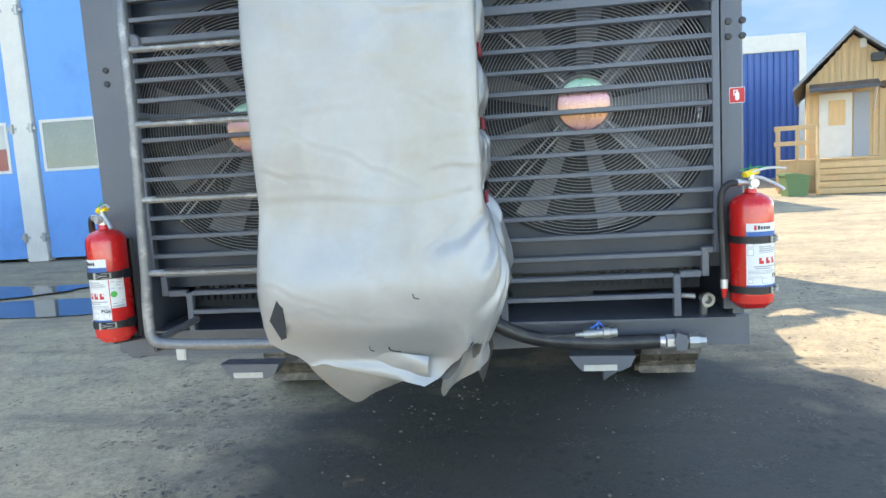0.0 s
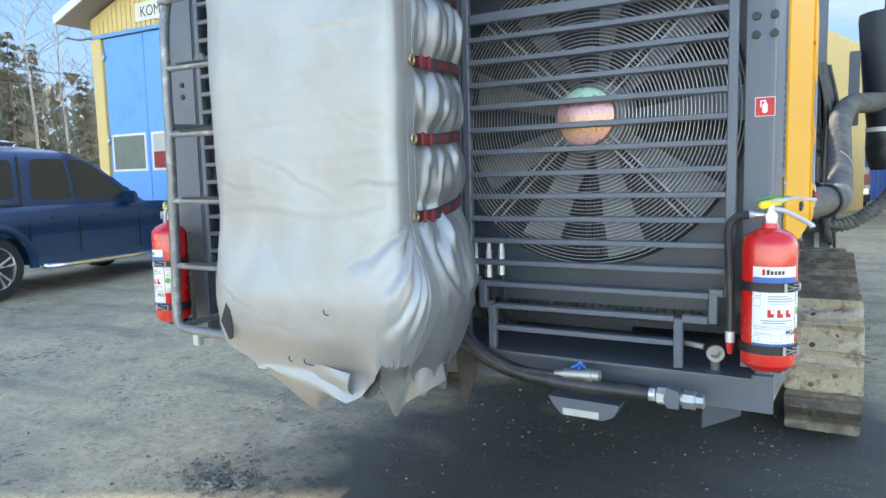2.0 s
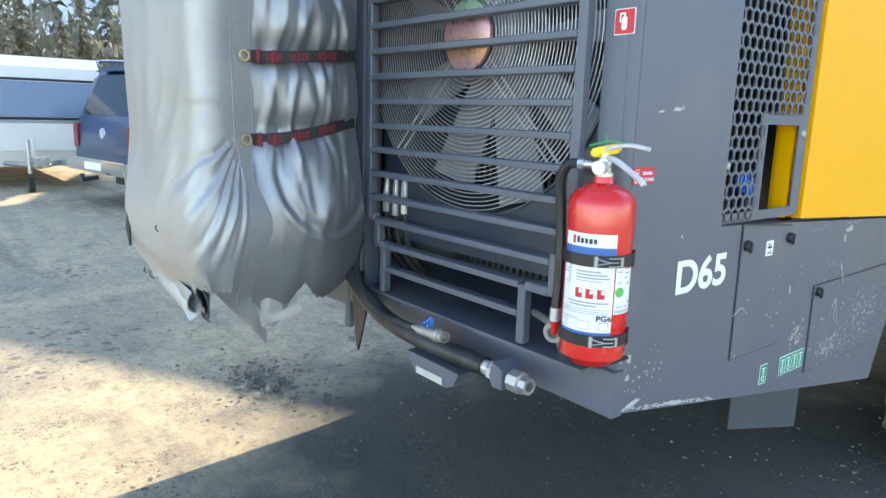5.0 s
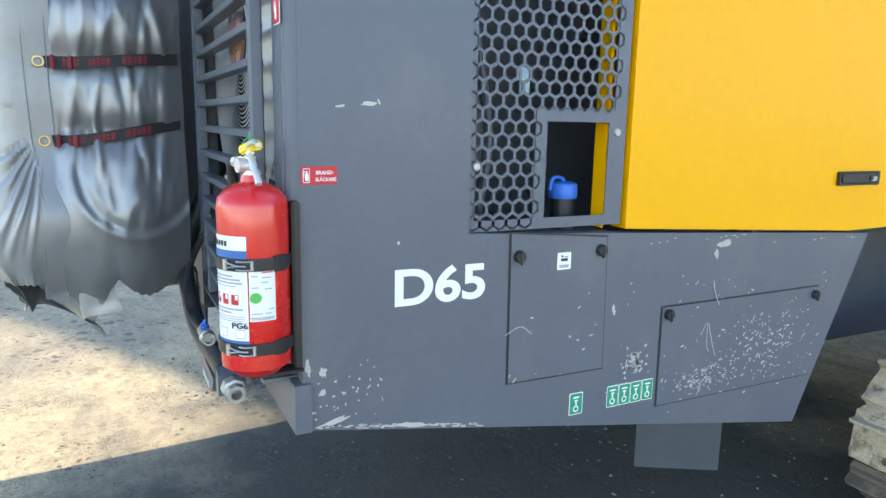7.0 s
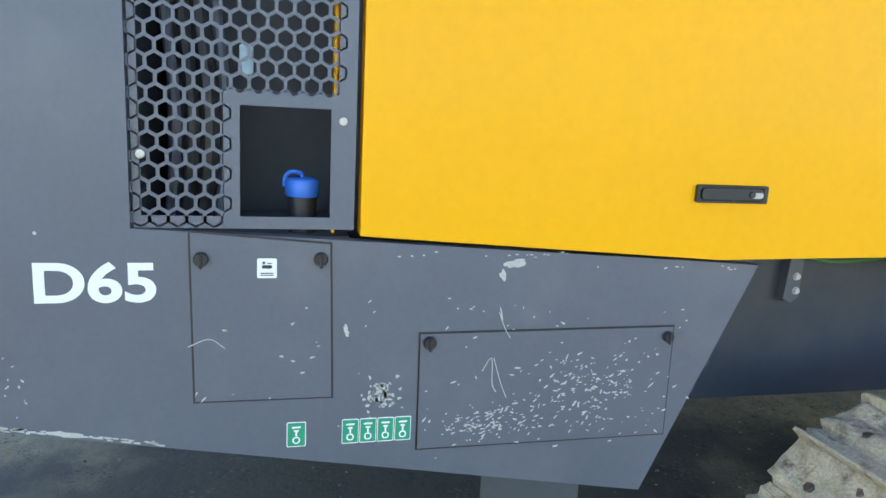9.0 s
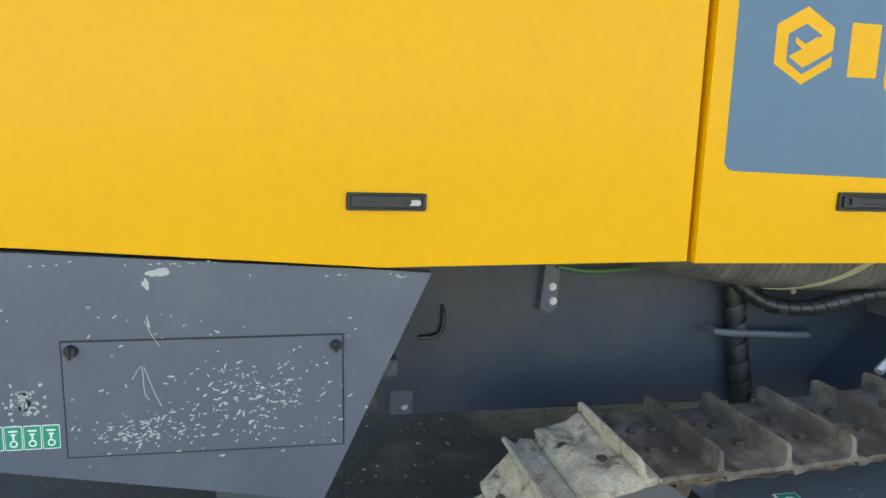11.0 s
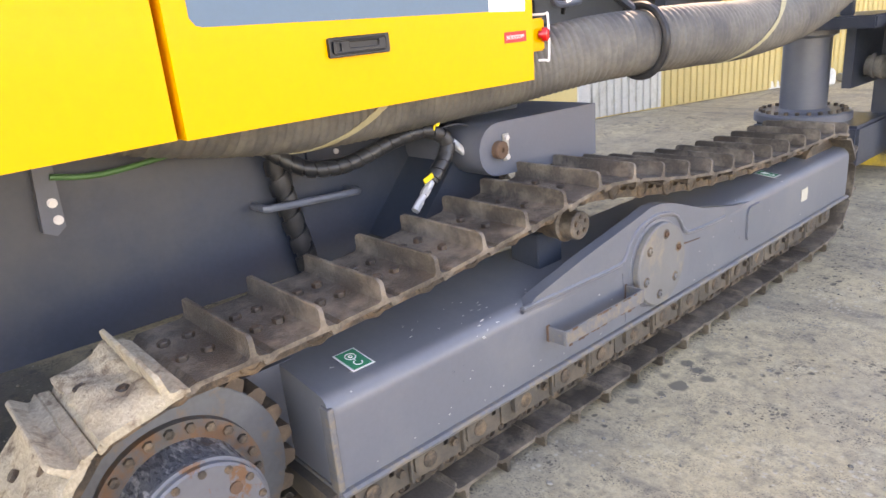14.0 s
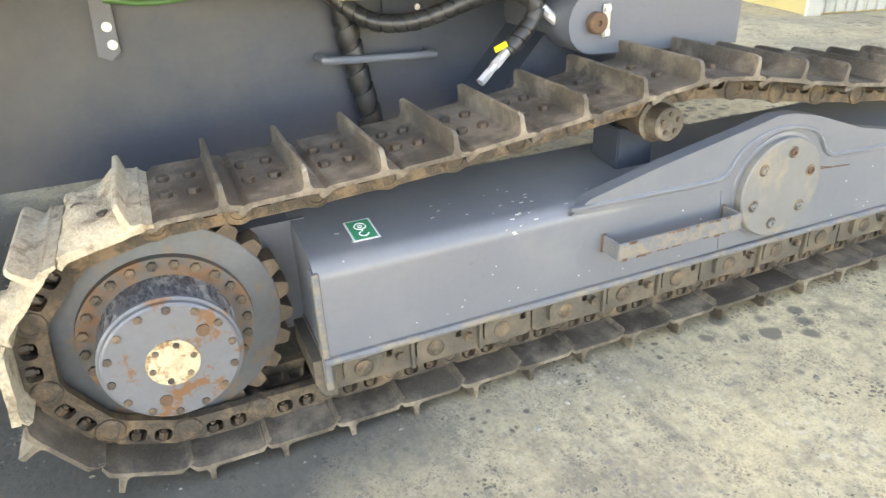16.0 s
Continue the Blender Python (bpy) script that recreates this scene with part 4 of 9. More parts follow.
def cake_mesh(seed):
    """A lumpy crust of dried mud over a shoe, thick against the grouser and broken at its rim."""
    bm = bmesh.new()
    w, L = (TX1 - TX0) / 2 + 0.002, PITCH_SHOE / 2 - 0.004
    nx, ny = 16, 28
    rows = []
    for i in range(nx + 1):
        row = []
        for j in range(ny + 1):
            x, y = -L + 2 * L * i / nx, -w + 2 * w * j / ny
            rim = min((L - abs(x)) / 0.02, (w - abs(y)) / 0.025, 1)
            h = 0.007 + 0.020 * noise.noise((x * 14, y * 11, seed)) + 0.006 * noise.noise((x * 45, y * 45, seed + 5)) + 0.004 * noise.noise((x * 120, y * 120, seed))
            g = max(0, 1 - abs(x + 0.036) / 0.035)
            h += 0.022 * g * (0.5 + 0.8 * noise.noise((y * 9, seed, 2)))
            jag = 0.005 * noise.noise((x * 30, y * 30, seed + 9))
            z = max(h * (0.25 + 0.75 * max(rim, 0)), -0.006)
            row.append(bm.verts.new((x + (jag if abs(x) > L - 0.01 else 0), y + (jag if abs(y) > w - 0.01 else 0), z + 0.011)))
        rows.append(row)
    for i in range(nx):
        for j in range(ny):
            bm.faces.new((rows[i][j], rows[i + 1][j], rows[i + 1][j + 1], rows[i][j + 1]))
    edge = [e for e in bm.edges if e.is_boundary]
    low = bmesh.ops.extrude_edge_only(bm, edges=edge)["geom"]
    for v in low:
        if isinstance(v, bmesh.types.BMVert):
            v.co.z = -0.006 + 0.003 * noise.noise((v.co.x * 40, v.co.y * 40, seed))
    bmesh.ops.recalc_face_normals(bm, faces=bm.faces)
    return mesh_of("mud_cake", bm, MUD, smooth=60)


SHOE_MUD = shoe_mesh(MUD)
SHOE, BOLT, LINK, NUT = shoe_mesh(RUST_STEEL), shoe_bolt(), link_mesh(), nut_mesh()
CAKES = [cake_mesh(3.7 * k) for k in range(5)]
cakes = 0
for side in (1, -1):
    for y, z, a in along(track_line(), PITCH_SHOE):
        # the line runs round the loop with its outside to the right
        xc = (TX0 + TX1) / 2 if side > 0 else -0.48 - (TX0 + TX1) / 2
        m = Matrix(((0, 1, 0, xc), (math.cos(a), 0, math.sin(a), y), (math.sin(a), 0, -math.cos(a), z), (0, 0, 0, 1)))
        muddy = y < 4.66 and z > 0.20
        sh = part("track_shoe", SHOE_MUD if muddy else SHOE, None, rig, "track shoe caked with dry mud" if muddy else "")
        sh.matrix_basis = m
        if side > 0:
            for bx, by in ((-0.006, 0.052), (0.050, -0.052), (-0.006, -0.052), (0.050, 0.052))[:2 if muddy else 4]:
                b = part("bolt", BOLT, None, sh)
                b.matrix_basis = Matrix.Translation((bx, by, 0))
            if muddy:
                part("mud_cake", CAKES[cakes % 5], None, sh, "dry beige mud crust")
                cakes += 1
            for sx in (-0.029, 0.031):
                part("shoe_nut", NUT, None, sh).matrix_basis = Matrix.Translation((sx, 0, 0))
        part("track_link", LINK, None, sh)

# track frame: hollow beam with a rounded upper edge, bearing plate welded on, end guard
def beam(x0, x1, out):
    bm = bmesh.new()
    r = 0.050
    prof = [(x0, 0.245), (x1, 0.245)]
    for k in range(7):
        a = radians(82 * k / 6)
        prof.append((x1 - out * r * (1 - math.cos(a)), 0.444 + r * math.sin(a)))
    prof.append((x0, 0.524))
    prism(bm, prof, "y", 4.935, 8.13)
    return bm


FRAME_WORN = material("scuffed_frame_paint", (0.125, 0.127, 0.132), 0.6, 0, 0.25, 5, 90, 0.15, second=(0.19, 0.16, 0.125), spots=0.535, spot_scale=26, sharp=0.05)
frame_r = part("track_frame", bevelled(beam(0.80, 1.12, 1), 0.003, 1, 40), GREY_FRAME, rig, "grey painted track frame beam")
part("track_frame", bevelled(beam(-1.28, -1.60, -1), 0.003, 1, 40), GREY_FRAME, rig)
# end plate of the beam, set in behind its rim
bm = bmesh.new()
box(bm, (1.085, 4.928, 0.150), (1.124, 4.946, 0.470), 0.003, seg=1)
part("end_rib", bm, FRAME_WORN, frame_r)
# bearing plate: upright on the rounded edge
bm = bmesh.new()
prism(bm, ((5.60, 0.470), (6.10, 0.44), (6.12, 0.25), (6.52, 0.25), (6.54, 0.44), (7.02, 0.470), (6.86, 0.490), (6.62, 0.540), (6.46, 0.595), (6.40, 0.612), (6.33, 0.627), (6.27, 0.629), (6.19, 0.612), (5.89, 0.556), (5.66, 0.504)), "x", 1.080, 1.1225)
bearing = part("bearing_plate", bevelled(bm, 0.003, 2), GREY_FRAME, frame_r)
# weld bead along its foot and round the boss
bm = bmesh.new()
bead = smooth_line([(1.121, 5.60, 0.486), (1.122, 5.84, 0.480), (1.123, 6.06, 0.476), (1.123, 6.115, 0.492), (1.123, 6.145, 0.537), (1.123, 6.21, 0.578), (1.123, 6.318, 0.590), (1.123, 6.43, 0.560), (1.123, 6.49, 0.490), (1.122, 6.56, 0.468), (1.121, 6.80, 0.462)], 8)
tube(bm, bead, 0.0075, 8, 1)
for v in bm.verts:
    v.co += Vector((0.002, 0.002, 0.002)) * noise.noise(v.co * 90)
part("weld_bead", bm, GREY_FRAME, bearing)
bm = bmesh.new()
spun(bm, ((0, 0.162), (0.004, 0.160), (0.006, 0.152), (0.006, 0)), (1.122, 6.30, 0.418), (1, 0, 0), 48)
part("boss", bm, GREY_FRAME, bearing)
bm = bmesh.new()
spun(bm, ((0, 0.150), (0.018, 0.150), (0.022, 0.146), (0.022, 0)), (1.130, 6.30, 0.418), (1, 0, 0), 48)
CAPPAINT = material("dusty_cap_paint", (0.150, 0.150, 0.146), 0.48, 0, 0.15, 6, 50, 0.05, second=(0.23, 0.195, 0.15), spots=0.60, spot_scale=11, sharp=0.08)
cap = part("end_cap", bm, CAPPAINT, frame_r)
for k in range(6):
    a = radians(20 + 60 * k)
    c = (1.151, 6.30 + 0.108 * math.cos(a), 0.418 + 0.108 * math.sin(a))
    part("screw_recess", spun(bmesh.new(), ((0, 0.0185), (0.0015, 0.0185), (0.0015, 0)), c, (1, 0, 0), 16), LINK_STEEL, cap)
    part("cap_screw", spun(bmesh.new(), ((0, 0.011), (0.008, 0.010), (0.008, 0.006), (0.003, 0.005), (0.003, 0)), c, (1, 0, 0), 14), RUST if k in (0, 1) else CAPPAINT, cap)
# rust run beside the cap
for y0, y1, z, h in ((6.45, 6.60, 0.436, 0.0035), (6.475, 6.53, 0.441, 0.003)):
    bm = bmesh.new()
    prism(bm, ((y0, z), (y1, z - 0.012), (y1 + 0.01, z - 0.010), (y0, z + h)), "x", 1.1205, 1.1235)
    part("rust_run", bm, RUST, frame_r)
# step of flat bar on the frame
bm = bmesh.new()
box(bm, (1.185, 5.705, 0.345), (1.193, 6.120, 0.393), 0.002, seg=1)
step = part("step_bar", bm, FRAME_WORN, frame_r, "flat bar step with worn rusty edges")
for y in (5.705, 6.112):
    bm = bmesh.new()
    box(bm, (1.112, y, 0.345), (1.1845, y + 0.008, 0.393), 0.002, seg=1)
    part("step_arm", bm, FRAME_WORN, step)
    bm = bmesh.new()
    tube(bm, [(1.122, y + 0.004, 0.343), (1.123, y + 0.004, 0.369), (1.122, y + 0.004, 0.395)], 0.007, 6, 2)
    part("rusty_weld", bm, RUST, step)
rnd = random.Random(6)
bm = bmesh.new()
for k in range(26):
    y, z, w = rnd.uniform(5.72, 6.10), rnd.choice((0.3915, 0.3915, 0.347)), rnd.uniform(0.004, 0.022)
    box(bm, (1.1925, y, z - rnd.uniform(0.001, 0.006)), (1.1936, y + w, z + 0.002), 0.0)
part("rust_spot", bm, RUST, step)["kind"] = "stuff"
# small cover plate
bm = bmesh.new()
prism(bm, rounded(0.13, 0.15, 0.03, 4, 7.06, 0.375), "x", 1.116, 1.129)
part("cover_plate", bevelled(bm, 0.003, 1), GREY_FRAME, frame_r)
# lip along the foot of the beam, chipped on its edge
bm = bmesh.new()
n = 90
ring_ = []
for k in range(n + 1):
    y = 4.93 + (8.13 - 4.93) * k / n
    d = 0.0025 * noise.noise((y * 13, 1, 2))
    ring_.append([bm.verts.new(p) for p in ((0.84, y, 0.228), (1.134 + d, y, 0.228), (1.138 + d, y, 0.233), (1.138 + d, y, 0.239), (1.132, y, 0.2446), (0.84, y, 0.2446))])
for a, b in zip(ring_, ring_[1:]):
    for i in range(6):
        bm.faces.new((a[i], b[i], b[(i + 1) % 6], a[(i + 1) % 6]))
bm.faces.new(ring_[0])
bm.faces.new(ring_[-1][::-1])
bmesh.ops.recalc_face_normals(bm, faces=bm.faces)
part("foot_lip", bm, FRAME_WORN, frame_r)
# lower rail behind, guard plates over the rollers with pads, slots, ribs and bolts
bm = bmesh.new()
box(bm, (0.86, 4.95, 0.115), (1.005, 8.05, 0.2275), 0.004, seg=1)
part("roller_rail", bm, LINK_STEEL, frame_r)
GUARD = material("mud_stained_guard_steel", (0.075, 0.066, 0.055), 0.62, 0.05, 0.35, 7, 90, 0.35, second=(0.15, 0.115, 0.082), spots=0.55, spot_scale=9, sharp=0.10)
rnd = random.Random(14)
y = 4.932
while y < 7.9:
    w = min(0.575, 8.0 - y)
    n_pad = max(1, round(w / 0.19))
    centres = [y + w * (k + 0.5) / n_pad for k in range(n_pad)]
    slots_ = [rounded(0.016, 0.034, 0.004, 2, c + 0.072, 0.196) for c in centres if c + 0.09 < y + w]
    bm = pierced(bmesh.new(), [(y, 0.2278), (y + w, 0.2278), (y + w, 0.140), (y + w - 0.012, 0.128), (y + 0.012, 0.128), (y, 0.140)], slots_, 1.076, 1.094)
    bmesh.ops.transform(bm, matrix=Matrix(((0, 1, 0, 0), (1, 0, 0, 0), (0, 0, 1, 0), (0, 0, 0, 1))), verts=bm.verts)
    guard = part("roller_guard", bm, GUARD, frame_r, "mud-stained steel guard plate below the frame")
    for c in centres:
        bm = bmesh.new()
        prism(bm, rounded(0.102, 0.066, 0.018, 4, c, 0.181), "x", 1.092, 1.108 + rnd.uniform(-0.003, 0.003))
        pad = part("axle_pad", bevelled(bm, 0.004, 1), GUARD, guard)
        part("axle_end", spun(bmesh.new(), ((0, 0.024), (0.004, 0.0235), (0.006, 0.020), (0.006, 0)), (1.108, c, 0.178), (1, 0, 0), 18), LINK_STEEL, pad)
        if c + 0.11 < y + w:
            part("guard_bolt", spun(bmesh.new(), ((0, 0.015), (0.004, 0.015), (0.004, 0.0125), (0.015, 0.012), (0.015, 0)), (1.093, c + 0.097, 0.178), (1, 0, 0), 6), LINK_STEEL, guard)
            bm = bmesh.new()
            box(bm, (1.092, c + 0.126, 0.130), (1.108, c + 0.136, 0.2276), 0.002, seg=1)
            part("guard_rib", bm, GUARD, guard)
    y += w + 0.006
# bent end of the guard beside the sprocket
bm = bmesh.new()
prism(bm, ((4.905, 0.235), (4.905, 0.170), (4.925, 0.128), (4.955, 0.122), (4.955, 0.235)), "x", 0.90, 1.11)
part("guard_end", bevelled(bm, 0.006, 2), GUARD, frame_r)

# lifting-point signs and a small label on the beam
tilt = math.atan2(0.524 - 0.4935, 0.80 - 1.077)
def flat_sign(y, x, material_, w, h, z):
    m = Matrix.Translation((x, y, z)) @ Matrix.Rotation(-tilt + math.pi, 4, "Y")
    bm = bmesh.new()
    box(bm, (-h / 2, -w / 2, 0), (h / 2, w / 2, 0.0012), 0.0, m)
    return bm, m


for y, x in ((5.082, 1.015), (7.38, 1.03)):
    bm, m = flat_sign(y, x, WHITE, 0.066, 0.094, 0.5036 if x < 1.02 else 0.502)
    sign = part("lifting_sign", bm, WHITE, frame_r, "green lifting-point sign with a white hook")
    bm = bmesh.new()
    box(bm, (-0.042, -0.028, 0.0012), (0.042, 0.028, 0.0020), 0.0, m)
    part("sign_field", bm, GREEN_INK, sign)
    bm = bmesh.new()
    for c, r, a0, a1 in (((-0.014, 0), 0.014, 0, 360), ((-0.014, 0), 0.005, 0, 360), ((0.020, 0.0), 0.011, -150, 90)):
        pts = [m @ Vector((c[0] + r * math.cos(radians(a0 + (a1 - a0) * k / 16)), c[1] + r * math.sin(radians(a0 + (a1 - a0) * k / 16)), 0.0022)) for k in range(17)]
        tube(bm, pts, 0.0016, 4, 1)
    tube(bm, [m @ Vector((0, 0, 0.0022)), m @ Vector((0.010, 0, 0.0022))], 0.0016, 4, 1)
    part("hook_mark", bm, WHITE, sign)
bm = bmesh.new()
box(bm, (1.1205, 7.55, 0.340), (1.1218, 7.62, 0.400), 0)
part("label", bm, plain("yellowed_paper", (0.42, 0.40, 0.33), 0.6), frame_r, "small yellowed paper label")
# scuffs and pale chips on the upper edge
bm = bmesh.new()
rnd = random.Random(31)
for k in range(40):
    y = rnd.choice((rnd.uniform(5.0, 5.7), rnd.gauss(5.45, 0.08), rnd.uniform(4.95, 7.9)))
    u = rnd.random()
    if u < 0.6:
        x = rnd.uniform(0.95, 1.07)
        z = 0.4937 + (0.524 - 0.4937) * (1.077 - x) / 0.277
    else:
        a = radians(rnd.uniform(5, 80))
        x, z = 1.07 + 0.0505 * math.cos(a), 0.444 + 0.0505 * math.sin(a)
    s1, s2 = rnd.uniform(0.0006, 0.002), rnd.uniform(0.001, 0.006)
    ang = rnd.uniform(-0.5, 0.5)
    m = Matrix.Translation((x, y, z)) @ Matrix.Rotation(ang, 4, "Z") @ Matrix.Rotation(0 if u < 0.6 else radians(45), 4, "Y")
    box(bm, (-s1, -s2, -0.001), (s1, s2, 0.0006), 0, m)
for k in range(30):
    y, z = rnd.uniform(4.95, 7.9), rnd.choice((rnd.uniform(0.26, 0.43), rnd.uniform(0.26, 0.30)))
    s1, s2 = rnd.uniform(0.0006, 0.0016), rnd.uniform(0.001, 0.003)
    box(bm, (1.1195, y - s2, z - s1), (1.1212, y + s2, z + s1), 0)
part("paint_chip", bm, CHIP, frame_r, "pale chips and scuffs", smooth=0)["kind"] = "stuff"

FLANGE = material("patchy_rust_flange", (0.10, 0.095, 0.09), 0.6, 0.1, 0.25, 14, 70, 0.2, second=(0.17, 0.085, 0.045), spots=0.52, spot_scale=14, sharp=0.06)
TOOTH = material("rusty_tooth_steel", (0.085, 0.060, 0.043), 0.7, 0.1, 0.3, 16, 80, 0.3, second=(0.17, 0.12, 0.08), spots=0.58, spot_scale=18)
DISC = material("dirty_disc_paint", (0.085, 0.092, 0.10), 0.5, 0, 0.25, 8, 60, 0.1, second=(0.15, 0.10, 0.062), spots=0.60, spot_scale=9, sharp=0.06)
# sprocket: tooth ring, flange with studs, drum and end cover
n = 25
out = []
for k in range(n):
    for f, r in ((0.0, 0.252), (0.10, 0.254), (0.18, 0.265), (0.25, 0.277), (0.33, 0.284), (0.67, 0.284), (0.75, 0.277), (0.82, 0.265), (0.90, 0.254)):
        a = 2 * math.pi * (k + f) / n
        out.append((SPR[0] + r * math.cos(a), SPR[1] + r * math.sin(a)))
bm = bmesh.new()
prism(bm, out, "x", 0.925, 0.992)
sprocket = part("sprocket", bevelled(bm, 0.003, 1, 60), TOOTH, rig, "toothed drive sprocket with rusty teeth")
part("disc", spun(bmesh.new(), ((0.0, 0.0), (0.0, 0.258), (0.010, 0.256), (0.013, 0.251), (0.013, 0.0)), (0.983, *SPR), (1, 0, 0), 48), DISC, sprocket)
part("flange", spun(bmesh.new(), ((0.0, 0.0), (0.0, 0.192), (0.022, 0.190), (0.022, 0.0)), (0.992, *SPR), (1, 0, 0), 48), FLANGE, sprocket, "rusty bolt flange")
for k in range(24):
    a = 2 * math.pi * k / 24
    part("stud", spun(bmesh.new(), ((0, 0.0115), (0.012, 0.0115), (0.014, 0.007), (0.014, 0)), (1.011, SPR[0] + 0.174 * math.cos(a), SPR[1] + 0.174 * math.sin(a)), (1, 0, 0), 6), LINK_STEEL, sprocket)
DRUM = material("greasy_drum_paint", (0.075, 0.083, 0.095), 0.28, 0.0, 0.4, 22, 90, 1.0, second=(0.36, 0.355, 0.345), spots=0.555, spot_scale=42, sharp=0.05, stretch=(0.45, 1, 1))
part("drum", spun(bmesh.new(), ((0.0, 0.0), (0.0, 0.148), (0.10, 0.145), (0.115, 0.142), (0.115, 0.0)), (1.005, *SPR), (1, 0, 0), 48), DRUM, sprocket, "drum with grease and worn paint")
CAPDIRT = material("caked_cap_dirt", (0.46, 0.38, 0.25), 0.85, 0, 0.35, 20, 120, 0.6, second=(0.22, 0.12, 0.055), spots=0.53, spot_scale=32, sharp=0.05)
FACE = material("rusty_cover_paint", (0.125, 0.13, 0.14), 0.42, 0, 0.12, 8, 60, 0.08, second=(0.16, 0.078, 0.040), spots=0.575, spot_scale=13, sharp=0.02)
part("end_cover", spun(bmesh.new(), ((0.0, 0.0), (0.0, 0.142), (0.012, 0.141), (0.016, 0.136), (0.016, 0.0)), (1.119, *SPR), (1, 0, 0), 48), FACE, sprocket)
for k in range(14):
    a = 2 * math.pi * (k + 0.3) / 14
    part("cover_screw", spun(bmesh.new(), ((0, 0.009), (0.005, 0.009), (0.005, 0)), (1.134, SPR[0] + 0.127 * math.cos(a), SPR[1] + 0.127 * math.sin(a)), (1, 0, 0), 10), LINK_STEEL, sprocket)
part("centre_cap", spun(bmesh.new(), ((0, 0.056), (0.005, 0.055), (0.005, 0)), (1.134, *SPR), (1, 0, 0), 32), CAPDIRT, sprocket)
for k in range(6):
    a = 2 * math.pi * (k + 0.2) / 6
    part("cover_screw", spun(bmesh.new(), ((0, 0.007), (0.004, 0.007), (0.004, 0)), (1.138, SPR[0] + 0.044 * math.cos(a), SPR[1] + 0.044 * math.sin(a)), (1, 0, 0), 10), LINK_STEEL, sprocket)
for a in (40, 250):
    part("filler_plug", spun(bmesh.new(), ((0, 0.014), (0.006, 0.014), (0.006, 0)), (1.134, SPR[0] + 0.095 * math.cos(radians(a)), SPR[1] + 0.095 * math.sin(radians(a))), (1, 0, 0), 12), RUST, sprocket)
# frame web behind the sprocket and the rim of the drum
bm = bmesh.new()
prism(bm, ((4.50, 0.215), (4.97, 0.215), (4.97, 0.515), (4.80, 0.515), (4.50, 0.45)), "x", 0.83, 0.90)
part("frame_web", bevelled(bm, 0.005, 1), GREY, frame_r)
part("drum_rim", spun(bmesh.new(), ((0, 0.1465), (0.002, 0.1485), (0.010, 0.1485), (0.013, 0.1445), (0.013, 0.10)), (1.108, *SPR), (1, 0, 0), 48), FACE, sprocket)
# carrier roller
bm = bmesh.new()
spun(bm, ((0, 0.050), (0.05, 0.056), (0.12, 0.056), (0.128, 0.060), (0.138, 0.060), (0.142, 0.049), (0.165, 0.046), (0.185, 0.046), (0.19, 0.042), (0.19, 0.0)), (0.905, 5.915, 0.652), (1, 0, 0), 28)
roller = part("carrier_roller", bm, RUST_STEEL, rig)
for k in range(5):
    a = radians(72 * k + 20)
    part("roller_screw", spun(bmesh.new(), ((0, 0.008), (0.006, 0.0075), (0.006, 0)), (1.094, 5.915 + 0.026 * math.cos(a), 0.655 + 0.026 * math.sin(a)), (1, 0, 0), 6), SHOE_STEEL, roller)
bm = bmesh.new()
box(bm, (0.86, 5.84, 0.50), (0.98, 5.96, 0.62), 0.004)
part("roller_bracket", bm, GREY_DARK, roller)
bm = bmesh.new()
spun(bm, ((0, 0.24), (0.06, 0.245), (0.06, 0.20), (0.1, 0.20), (0.1, 0.245), (0.16, 0.24), (0.16, 0)), (0.885, *IDL), (1, 0, 0), 40)
part("idler_wheel", bm, LINK_STEEL, rig)

# ---- silver cover hung over the rear, strapped at its side ----
cover_t = thing("machine_cover", (-0.2, 2.1, 0.8), "dirty silver tarpaulin cover with torn hem, strapped to the rig", "tarpaulin cover")


def bell(v, c, w):
    return math.exp(-((v - c) / w) ** 2)


rc = random.Random(21)
# creases of the front sheet: middle x, z, slope, length, depth
HEM_X = (-0.567, -0.514, -0.462, -0.325, -0.219, -0.151, -0.103, -0.040, -0.013, 0.024, 0.055)
HEM_Z = (0.952, 0.913, 0.886, 0.859, 0.833, 0.812, 0.840, 0.905, 0.934, 0.928, 0.910)
CREASES = [(rc.uniform(-0.5, 0.02), rc.uniform(0.98, 2.1), rc.gauss(0, 0.5), rc.uniform(0.07, 0.22), rc.uniform(0.0007, 0.0016)) for _ in range(18)]


